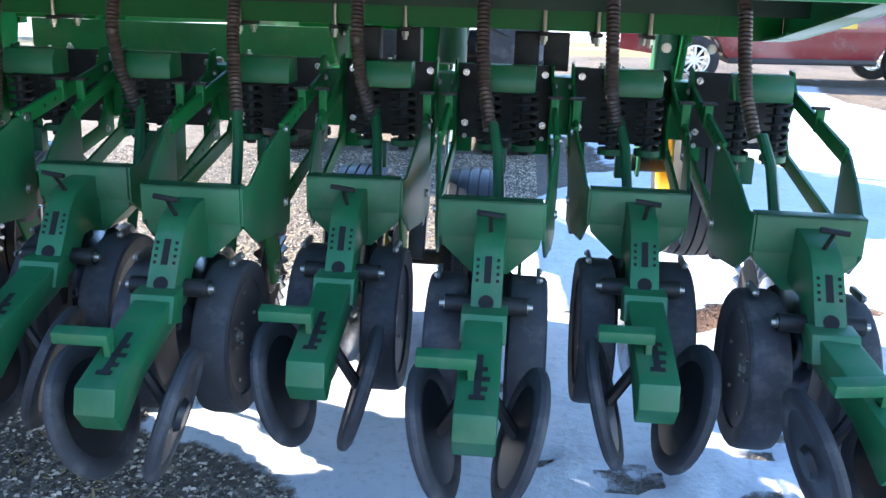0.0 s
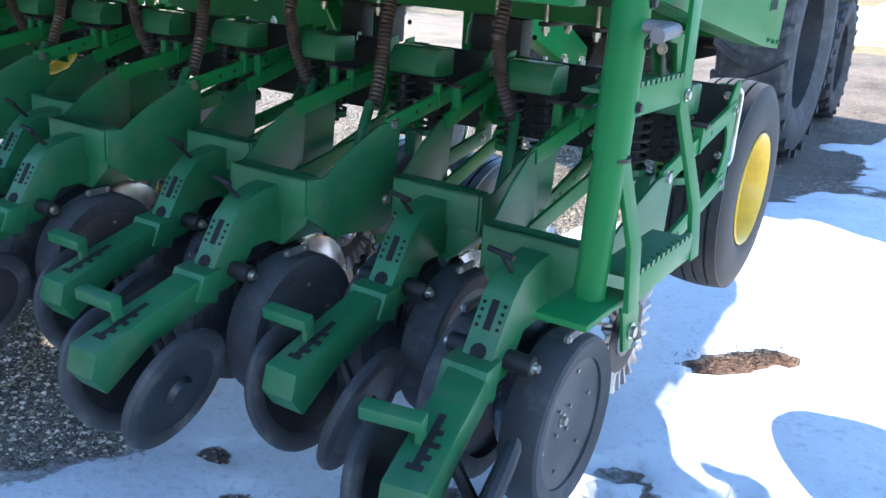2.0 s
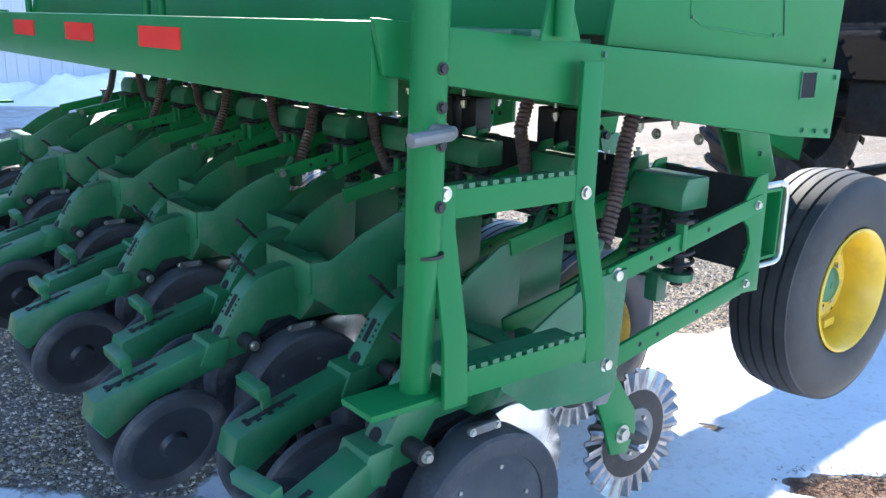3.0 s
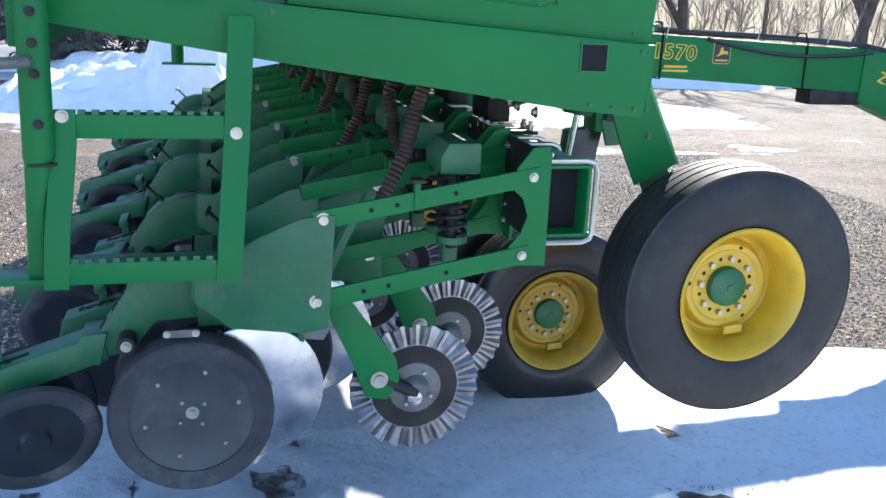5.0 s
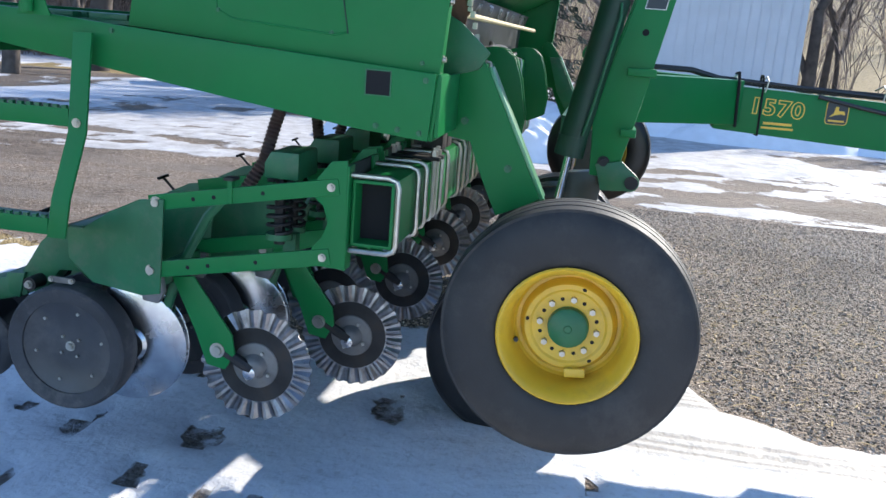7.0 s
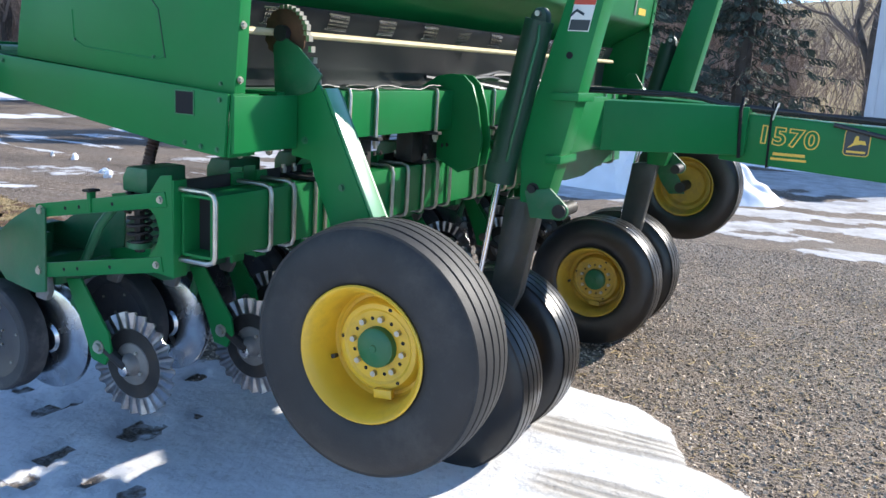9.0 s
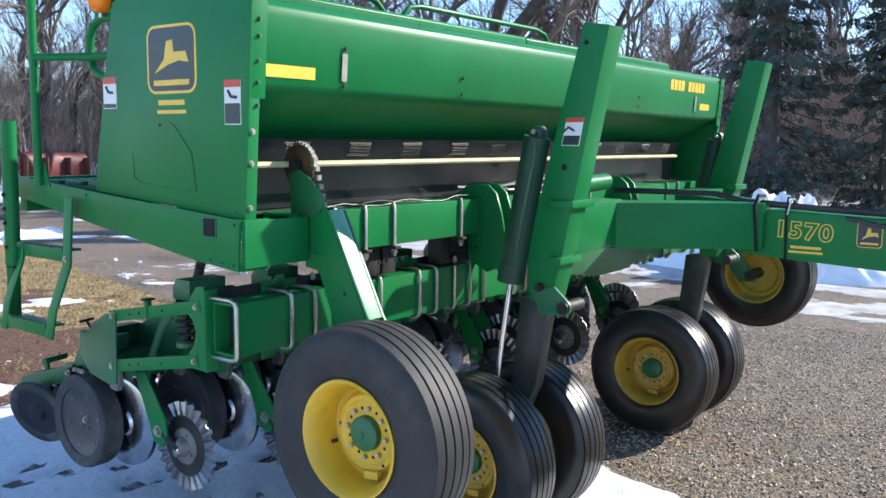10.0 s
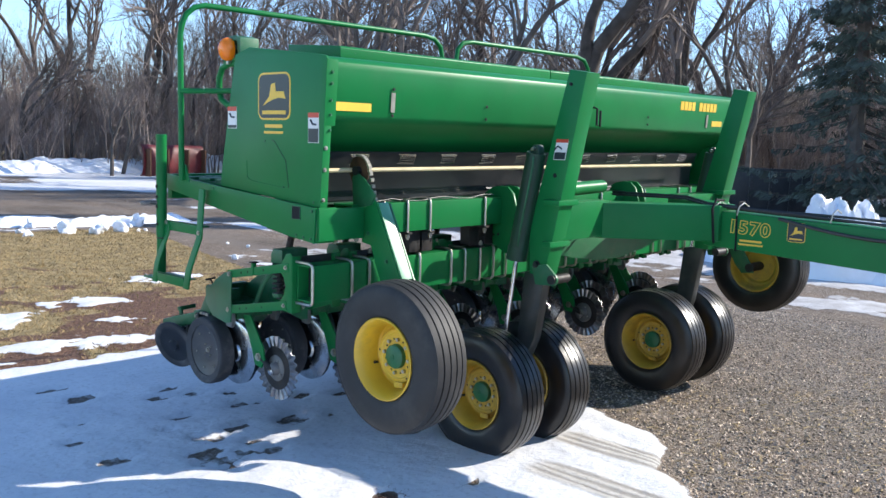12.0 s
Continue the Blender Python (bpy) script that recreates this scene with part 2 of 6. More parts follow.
def bolt_mesh(r, h, axis, washer, mat):
    key = (r, h, axis, washer, mat.name)
    if key not in BOLT_MESHES:
        a = bmesh.new()
        rings = ([(0.0, r * 1.5), (h * 0.25, r * 1.5)] if washer else [(0.0, r)]) + [(h * 0.25, r), (h, r * 0.96), (h, 0)]
        lathe(a, [(0, 0)] + rings, n=12 if washer else 6, closed=False)
        turn = {"x": Matrix(), "-x": Matrix.Rotation(math.pi, 4, "Z"), "y": Matrix.Rotation(math.pi / 2, 4, "Z"), "-y": Matrix.Rotation(-math.pi / 2, 4, "Z")}[axis]
        bmesh.ops.transform(a, matrix=turn, verts=a.verts)
        BOLT_MESHES[key] = link_mesh(a, "bolt", mat)
    return BOLT_MESHES[key]


def arc(c, r, a0, a1, n, plane="yz", x=0.0):
    out = []
    for i in range(n + 1):
        a = radians(a0 + (a1 - a0) * i / n)
        u, v = c[0] + r * math.cos(a), c[1] + r * math.sin(a)
        out.append((x, u, v) if plane == "yz" else (u, x, v))
    return out


B = bmesh.new


def lettering(text, size, depth, m, mat, parent, name="lettering", grow=0.012, align="CENTER"):
    c = bpy.data.curves.new("text", "FONT")
    c.body, c.size, c.extrude, c.align_x, c.align_y = text, size, depth, align, "CENTER"
    c.offset = size * grow
    c.space_character = 1.12
    t = bpy.data.objects.new("text", c)
    scene.collection.objects.link(t)
    me = bpy.data.meshes.new_from_object(t.evaluated_get(bpy.context.evaluated_depsgraph_get()))
    bpy.data.objects.remove(t)
    me.materials.clear()
    me.materials.append(mat)
    ob = new(name, me)
    ob.parent, ob.matrix_basis = parent, m
    return ob


# ---- ground ----
def lattice_noise(x, y, seed):
    rng = np.random.RandomState(seed)
    t = rng.rand(256, 256)
    xi, yi = np.floor(x).astype(int), np.floor(y).astype(int)
    fx, fy = x - xi, y - yi
    fx, fy = fx * fx * (3 - 2 * fx), fy * fy * (3 - 2 * fy)
    g = lambda a, b: t[a % 256, b % 256]
    return (g(xi, yi) * (1 - fx) + g(xi + 1, yi) * fx) * (1 - fy) + (g(xi, yi + 1) * (1 - fx) + g(xi + 1, yi + 1) * fx) * fy


def fbm(x, y, seed, octaves=4):
    return sum(lattice_noise(x * 2**k, y * 2**k, seed + k) / 2**k for k in range(octaves)) / sum(1 / 2**k for k in range(octaves))


DRIVE_EDGE = [(-14, -5.2), (-11, -4.5), (-6, -3.3), (-3.2, -2.3), (-2.4, -1.6), (-1.75, -1.2), (-1.4, -1.35), (-1.1, -2.0), (-0.4, -2.1), (0.1, -1.93), (0.30, -1.90), (0.50, -1.74), (0.58, -1.60), (0.68, -1.34),
              (0.90, -1.24), (1.05, -1.12), (1.6, -1.1), (2.1, -0.75), (2.75, -0.42), (3.05, -0.10), (3.75, -0.05), (6.25, -0.2), (7.1, 0.2), (7.6, 3.0), (9.0, 5.0)]
MELT_SPOTS = [(0.44, -2.80, 0.16), (0.385, -2.49, 0.16), (-0.13, -2.34, 0.17), (-0.20, -2.16, 0.15), (-0.31, -1.73, 0.17), (0.20, -1.32, 0.15), (0.33, -0.95, 0.19), (0.30, -1.12, 0.15), (0.04, -0.92, 0.15),
              (0.75, -1.31, 0.12), (0.82, -1.71, 0.10), (-0.35, -1.28, 0.22), (-0.91, -0.69, 0.24), (-0.46, 0.13, 0.08), (0.0, -1.36, 0.13), (0.42, -2.46, 0.13), (0.02, -2.2, 0.14), (0.12, -1.75, 0.12), (-0.06, -1.4, 0.09), (0.02, -1.1, 0.13), (0.68, -2.0, 0.10), (0.37, -1.05, 0.10), (0.18, -0.98, 0.12),
              (0.30, -1.6, 0.09), (-0.62, -1.22, 0.10), (-0.45, -1.72, 0.10), (-0.85, -0.66, 0.12), (-0.42, -2.02, 0.10), (-0.95, -1.55, 0.09), (-0.75, -1.65, 0.10), (0.35, -0.85, 0.11),
              (0.45, -1.0, 0.10)]
LAWN_SNOW = [(0.25, -5.35, 0.50), (-0.25, -5.45, 0.30), (-1.20, -5.85, 0.34), (-1.0, -5.55, 0.2), (-0.95, -4.75, 0.22), (-0.55, -4.0, 0.30), (0.1, -4.1, 0.25), (-1.65, -3.9, 0.2), (0.7, -4.3, 0.5), (1.7, -6.0, 0.7),
             (-2.6, -6.8, 0.4), (-0.9, -3.4, 0.25), (-1.3, -3.5, 0.2)]
LEAF_SPOTS = [(0.0, -0.02, 0.07), (0.07, 0.07, 0.09), (0.14, 0.16, 0.09), (0.22, 0.26, 0.08), (0.76, 0.33, 0.06), (0.84, 0.28, 0.065)]


def ground_masks(x, y):
    f = np.interp(y, [p[0] for p in DRIVE_EDGE], [p[1] for p in DRIVE_EDGE])
    snow = 0.5 + (x - f) * np.where((y > -0.3) & (y < 3), 2.6, 1.1)
    n1, n2 = fbm(x * 0.35, y * 0.35, 11), fbm(x * 1.1, y * 1.1, 31)
    snow = snow + ((n2 - 0.5) * 0.95 + (fbm(x * 3.1, y * 2.2, 37, 3) - 0.5) * 0.7) * np.clip((x + 3.5), 0, 1) * np.where((y > -0.3) & (y < 3), 0.55, 1.0)
    streak = 0.55 * fbm(x * 0.16 + y * 0.02, y * 0.55, 51) + 0.45 * fbm(x * 0.11 + y * 0.05, y * 1.7 + x * 0.25, 57)
    along = 0.6 * fbm(x * 0.62 + y * 0.06, y * 0.13, 53) + 0.4 * fbm(x * 2.1 + y * 0.1, y * 0.30, 59)
    broken = 0.6 * fbm(x * 0.9 + y * 0.15, y * 0.42, 63) + 0.4 * fbm(x * 2.7, y * 1.5, 67)
    across = fbm((0.87 * x - 0.5 * y) * 0.13, (0.5 * x + 0.87 * y) * 1.1, 151) - 0.5
    # lawn behind, half thawed
    lawn = (y < -3.1) & (y > -12.8) & (x > f - 0.3)
    snow = np.where(lawn, 0.5 + (n1 - 0.56) * 3.2 + (n2 - 0.5) * 1.0 + (fbm(x * 2.1, y * 4.2, 83, 4) - 0.46) * 2.4 * np.clip((y + 6.5) * 0.6, 0.2, 1) + np.clip((y + 4.1) * 0.75, -0.5, 0.9), snow)
    drift = np.full_like(x, -1.0)
    for cx, cy, r in LAWN_SNOW:
        wob = np.maximum(0.82 + 2.6 * (fbm(x * 4.6 + cx * 9, y * 4.6, 131, 5) - 0.5), 0.1)
        drift = np.maximum(drift, 1 - np.hypot((x - cx) * 0.8, (y - cy) * 1.25) / (r * wob))
    snow = np.where(lawn, np.maximum(snow - 0.22, 0.5 + drift * 0.9), snow)
    # far lane and fields
    far = (y < -12.8)
    lane = np.exp(-(((y + 21.5 + 0.22 * x) / 4.6) ** 2))
    snow = np.where(far, 0.80 - 0.55 * lane + (streak - 0.5) * 1.8 + across * 1.7, snow)
    snow = np.where(np.hypot(x - 2, y - 3) > 47, 0.30 + (streak - 0.5) * 1.6, snow)
    west = (x < -7.0) & (y > -12.8)
    snow = np.where(west, np.clip(0.30 + (-7.0 - x) * 0.065, 0, 0.75) + (along - 0.5) * 1.1 + (broken - 0.5) * 2.3, snow)
    mid = (x >= -7.0) & (x < f - 0.5) & (y > -12.8)
    snow = np.where(mid, -0.25 + (n1 - 0.5) * 1.4 + ((along - 0.42) * 1.7 + (broken - 0.5) * 1.5) * np.clip((-4.2 - x) * 0.4, 0, 1) + np.clip((-4.5 - y) * 0.14, 0, 0.42) + across * 1.5 * np.clip((-6 - y) * 0.5, 0, 1), snow)
    north = y > 7.5
    snow = np.where(north, 0.12 + (streak - 0.5) * 1.5 + np.clip((y - 17) * 0.06, 0, 0.45) + np.clip((x - 2.0) * 0.6 - (y - 9) * 0.12, 0, 0.9), snow)
    hill = np.clip((-0.85 * x + 0.5 * y - 40) * 0.1, 0, 1)
    snow = snow * (1 - hill) + hill * (0.22 + (streak - 0.5) * 1.3)
    # unseen bare lawn added beyond the strip of snow, to cut light bounced onto the drill
    snow = np.where(x > 3.2, snow - np.clip((x - 3.4) * 0.9, 0, 0.72) + (n1 - 0.5) * 1.4 * np.clip(x - 3.4, 0, 1), snow)
    snow = np.minimum(snow, 1.05)
    bare = np.zeros_like(x)
    for cx, cy, r in MELT_SPOTS:
        wob = 0.66 + 1.5 * (fbm(x * 8 + cx * 9, y * 8, 71, 4) - 0.5)
        wob = np.maximum(wob, 0.12)
        bare = np.maximum(bare, 1 - np.sqrt(((x - cx) * 0.75) ** 2 + ((y - cy) * 1.2) ** 2) / (r * wob))
    leaf = np.zeros_like(x)
    for cx, cy, r in LEAF_SPOTS:
        wob = 1 + 0.8 * (fbm(x * 7 + cx * 9, y * 7, 91, 2) - 0.5)
        leaf = np.maximum(leaf, 1 - np.hypot((x - cx) * 0.7, y - cy) / (r * wob))
    leaf = np.maximum(leaf, np.where(lawn & (y > -8.5), (n2 - 0.50) * 3.0 + (fbm(x * 2.3, y * 3.4, 77, 3) - 0.5) * 3.2 + np.clip((y + 6.4) * 0.22, -0.6, 0.30) + np.clip(-x * 0.12, -0.2, 0.2), 0))
    snow = np.where(x > -1.25, snow - np.clip(bare * 1.8, 0, 0.56), snow)
    snow = snow - np.where(lawn, 0, np.clip(leaf * 3.0, 0, 1.3))
    grass = np.clip(np.where(lawn, 0.9, 0) + np.where((np.hypot(x - 2, y - 3) > 44) | (x < -24) | (y > 18), 0.9, 0) + np.where((x > 2.0) & (y < 7), 0.8, 0), 0, 1)
    return np.clip(snow, 0, 1), grass, np.clip(leaf, 0, 1), np.clip(bare, 0, 1)


def steps(lo, hi, d, far_lo, far_hi, grow=1.09):
    mid = list(np.arange(lo, hi, d))
    a, s, left = lo, d, []
    while a > far_lo:
        s *= grow
        a -= s
        left.append(a)
    b, s, right = mid[-1], d, []
    while b < far_hi:
        s *= grow
        b += s
        right.append(b)
    return np.array(left[::-1] + mid + right)


def ground_height(x, y, snow, bare):
    near = np.clip(1.2 - np.hypot(x + 1, y) / 60, 0, 1)
    return near * (np.clip((snow - 0.35) * 2.5, 0, 1) * 0.022 + (fbm(x * 1.7, y * 1.7, 5) - 0.5) * 0.018 + (fbm(x * 9, y * 9, 15, 2) - 0.5) * 0.010 - bare * 0.012) - 0.012 + np.clip((-0.85 * x + 0.5 * y - 44) * 0.15, 0, 40)


gx, gy = steps(-7.0, 3.4, 0.04, -420, 320), steps(-7.0, 4.2, 0.04, -420, 320)
GX, GY = np.meshgrid(gx, gy, indexing="ij")
SNOW, GRASS, LEAF, BARE = ground_masks(GX, GY)
GZ = ground_height(GX, GY, SNOW, BARE)
nx, ny = GX.shape
me = bpy.data.meshes.new("ground")
co = np.stack([GX.ravel(), GY.ravel(), GZ.ravel()], -1)
idx = np.arange(nx * ny).reshape(nx, ny)
quads = np.stack([idx[:-1, :-1], idx[1:, :-1], idx[1:, 1:], idx[:-1, 1:]], -1).reshape(-1, 4)
me.vertices.add(len(co))
me.vertices.foreach_set("co", co.ravel())
me.loops.add(quads.size)
me.loops.foreach_set("vertex_index", quads.ravel())
me.polygons.add(len(quads))
me.polygons.foreach_set("loop_start", np.arange(0, quads.size, 4))
me.update(calc_edges=True)
me.polygons.foreach_set("use_smooth", [True] * len(me.polygons))
# ribbed wheel tracks pressed into the snow behind the transport wheels
TRACK = np.zeros_like(GX)
for cx, slope, y0, y1 in ((-1.40, -0.06, -0.1, 1.3), (-0.88, -0.03, 0.1, 2.2)):
    w = np.clip((0.15 - np.abs(GX - cx - slope * GY)) * 20, 0, 1) * np.clip((GY - y0) * 6, 0, 1) * np.clip((y1 - GY) * 3, 0, 1)
    TRACK = np.maximum(TRACK, w)
YARD = np.clip((-4.0 - GX) * 0.4, 0, 1) * np.clip((GY + 11) * 0.4, 0, 1)
for name, arr in (("snow", SNOW), ("grass", GRASS), ("leaf", LEAF), ("track", TRACK), ("yard", YARD)):
    at = me.attributes.new(name, "FLOAT", "POINT")
    at.data.foreach_set("value", arr.ravel().astype(np.float32))


def ground_material():
    m = bpy.data.materials.new("snowy_ground")
    m.use_nodes = True
    n, l = m.node_tree.nodes, m.node_tree.links
    b = n["Principled BSDF"]
    tex = n.new("ShaderNodeTexCoord")

    def noise_node(scale, detail=6, rough=0.6):
        t = n.new("ShaderNodeTexNoise")
        t.inputs["Scale"].default_value, t.inputs["Detail"].default_value, t.inputs["Roughness"].default_value = scale, detail, rough
        l.new(tex.outputs["Object"], t.inputs["Vector"])
        return t.outputs[0]

    def ramp(src, stops):
        r = n.new("ShaderNodeValToRGB")
        while len(r.color_ramp.elements) < len(stops):
            r.color_ramp.elements.new(0.5)
        for e, (p, c) in zip(r.color_ramp.elements, stops):
            e.position, e.color = p, (*c, 1)
        l.new(src, r.inputs[0])
        return r.outputs[0]

    def mix(fac, a, c):
        x = n.new("ShaderNodeMix")
        x.data_type = "RGBA"
        l.new(fac, x.inputs[0])
        l.new(a, x.inputs[6])
        l.new(c, x.inputs[7])
        return x.outputs[2]

    def calc(op, a, c):
        x = n.new("ShaderNodeMath")
        x.operation = op
        for k, v in enumerate((a, c)):
            if isinstance(v, (int, float)):
                x.inputs[k].default_value = v
            else:
                l.new(v, x.inputs[k])
        return x.outputs[0]

    def attribute(name):
        a = n.new("ShaderNodeAttribute")
        a.attribute_name = name
        return a.outputs["Fac"]

    def mask(src, broken, lo, hi, amount):
        s = calc("ADD", src, calc("MULTIPLY", calc("SUBTRACT", broken, 0.5), amount))
        r = n.new("ShaderNodeMapRange")
        r.inputs[1].default_value, r.inputs[2].default_value = lo, hi
        l.new(s, r.inputs[0])
        return r.outputs[0]

    wig = n.new("ShaderNodeTexNoise")
    wig.inputs["Scale"].default_value, wig.inputs["Detail"].default_value = 45, 3
    l.new(tex.outputs["Object"], wig.inputs["Vector"])
    bend = n.new("ShaderNodeMix")
    bend.data_type, bend.blend_type = "RGBA", "ADD"
    bend.inputs[0].default_value = 0.035
    l.new(tex.outputs["Object"], bend.inputs[6])
    l.new(wig.outputs["Color"], bend.inputs[7])
    vor = n.new("ShaderNodeTexVoronoi")
    vor.inputs["Scale"].default_value = 55
    l.new(bend.outputs[2], vor.inputs["Vector"])
    vor2 = n.new("ShaderNodeTexVoronoi")
    vor2.inputs["Scale"].default_value = 22
    l.new(bend.outputs[2], vor2.inputs["Vector"])
    stones = ramp(vor.outputs["Color"], [(0.1, (0.074, 0.058, 0.046)), (0.45, (0.160, 0.126, 0.098)), (0.75, (0.29, 0.235, 0.184)), (0.95, (0.54, 0.475, 0.41))])
    mud = ramp(noise_node(0.7, 8), [(0.35, (0.090, 0.066, 0.049)), (0.65, (0.20, 0.153, 0.114))])
    gravel = mix(calc("MULTIPLY", noise_node(2.2), 0.60), stones, mud)
    wet = n.new("ShaderNodeMix")
    wet.data_type, wet.blend_type = "RGBA", "MULTIPLY"
    wet.inputs[0].default_value = 1.0
    l.new(gravel, wet.inputs[6])
    l.new(ramp(noise_node(0.5, 4), [(0.38, (0.60, 0.585, 0.575)), (0.58, (1.10, 1.08, 1.06))]), wet.inputs[7])
    # damp wheel lanes and dry dusty ridges drawn out along the yard
    lane_map = n.new("ShaderNodeMapping")
    lane_map.inputs["Rotation"].default_value = (0, 0, radians(12))
    lane_map.inputs["Scale"].default_value = (1.5, 0.22, 1.0)
    l.new(tex.outputs["Object"], lane_map.inputs["Vector"])
    lane_noise = n.new("ShaderNodeTexNoise")
    lane_noise.inputs["Scale"].default_value, lane_noise.inputs["Detail"].default_value, lane_noise.inputs["Roughness"].default_value = 1.0, 7, 0.62
    l.new(lane_map.outputs[0], lane_noise.inputs["Vector"])
    dusty = ramp(noise_node(30, 6, 0.7), [(0.3, (0.125, 0.106, 0.088)), (0.7, (0.245, 0.206, 0.172))])
    lane_fac = n.new("ShaderNodeMapRange")
    lane_fac.inputs[1].default_value, lane_fac.inputs[2].default_value, lane_fac.inputs[4].default_value = 0.44, 0.62, 0.85
    l.new(lane_noise.outputs[0], lane_fac.inputs[0])
    yard = mix(lane_fac.outputs[0], wet.outputs[2], dusty)
    turf = ramp(noise_node(5, 9, 0.78), [(0.3, (0.10, 0.080, 0.040)), (0.5, (0.29, 0.220, 0.105)), (0.7, (0.44, 0.345, 0.185))])
    litter = ramp(noise_node(26, 8, 0.75), [(0.3, (0.045, 0.026, 0.018)), (0.5, (0.13, 0.070, 0.045)), (0.72, (0.27, 0.17, 0.11))])
    white = ramp(noise_node(1.4, 6), [(0.3, (0.60, 0.615, 0.645)), (0.7, (0.76, 0.765, 0.78))])
    earth = mix(mask(attribute("grass"), noise_node(3), 0.45, 0.6, 0.5), yard, turf)
    earth = mix(mask(attribute("leaf"), noise_node(14), 0.22, 0.42, 0.5), earth, litter)
    snow = mask(attribute("snow"), noise_node(5.5, 9, 0.68), 0.47, 0.53, 0.50)
    specks = mask(snow, noise_node(34, 4, 0.6), 0.86, 0.98, 0.62)
    pressed = calc("MULTIPLY", attribute("track"), mask(attribute("track"), noise_node(4), 0.25, 0.75, 0.9))
    ribs = n.new("ShaderNodeTexWave")
    ribs.bands_direction = "X"
    ribs.inputs["Scale"].default_value, ribs.inputs["Distortion"].default_value, ribs.inputs["Detail"].default_value = 4.5, 9.0, 5
    rib_map = n.new("ShaderNodeMapping")
    rib_map.inputs["Scale"].default_value = (1.0, 0.16, 1.0)
    l.new(tex.outputs["Object"], rib_map.inputs["Vector"])
    l.new(rib_map.outputs[0], ribs.inputs["Vector"])
    trodden = ramp(ribs.outputs["Fac"], [(0.15, (0.30, 0.27, 0.23)), (0.8, (0.54, 0.51, 0.465))])
    white = mix(calc("MULTIPLY", pressed, 0.85), white, trodden)
    # yard snow greyed for trodden dirt and, put into the colour, the trees' shade
    slush_and_shade = ramp(noise_node(2.6, 8, 0.7), [(0.36, (0.25, 0.225, 0.20)), (0.64, (0.58, 0.575, 0.575))])
    white = mix(calc("MULTIPLY", attribute("yard"), 0.8), white, slush_and_shade)
    l.new(mix(calc("MULTIPLY", snow, calc("ADD", 0.72, calc("MULTIPLY", specks, 0.28))), earth, white), b.inputs["Base Color"])
    rough = n.new("ShaderNodeMapRange")
    rough.inputs[3].default_value, rough.inputs[4].default_value = 0.82, 0.55
    l.new(snow, rough.inputs[0])
    l.new(rough.outputs[0], b.inputs["Roughness"])
    b.inputs["Specular IOR Level"].default_value = 0.3
    stone_h = calc("MULTIPLY", calc("SUBTRACT", 1.0, calc("ADD", vor.outputs["Distance"], calc("MULTIPLY", vor2.outputs["Distance"], 0.6))), calc("SUBTRACT", 1.0, snow))
    snow_h = calc("MULTIPLY", calc("ADD", noise_node(7, 8, 0.6), calc("MULTIPLY", noise_node(60, 3), 0.12)), calc("MULTIPLY", snow, 1.6))
    bp = n.new("ShaderNodeBump")
    bp.inputs["Strength"].default_value, bp.inputs["Distance"].default_value = 0.8, 0.014
    rib_h = calc("MULTIPLY", calc("MULTIPLY", pressed, ribs.outputs["Fac"]), 0.22)
    l.new(calc("ADD", calc("ADD", stone_h, rib_h), calc("ADD", snow_h, calc("MULTIPLY", snow, 0.6))), bp.inputs["Height"])
    l.new(bp.outputs[0], b.inputs["Normal"])
    return m


me.materials.append(ground_material())
tagged(new("ground", me), "gravel yard half covered with thawing snow, with bare lawn", "ground", kind="structure")

# ---- seed drill ----
LEAN = 1.05
drill = thing("seed_drill", "green no-till seed drill with yellow wheels raised for transport", "seed drill")
drill.matrix_basis = pose(-0.022, 0, 0, 0, LEAN, 0)
CX = -2.03


def level(z, x):
    """Local height of a place that lies z above the ground, on the slightly leaning drill."""
    return z + x * math.sin(radians(LEAN))


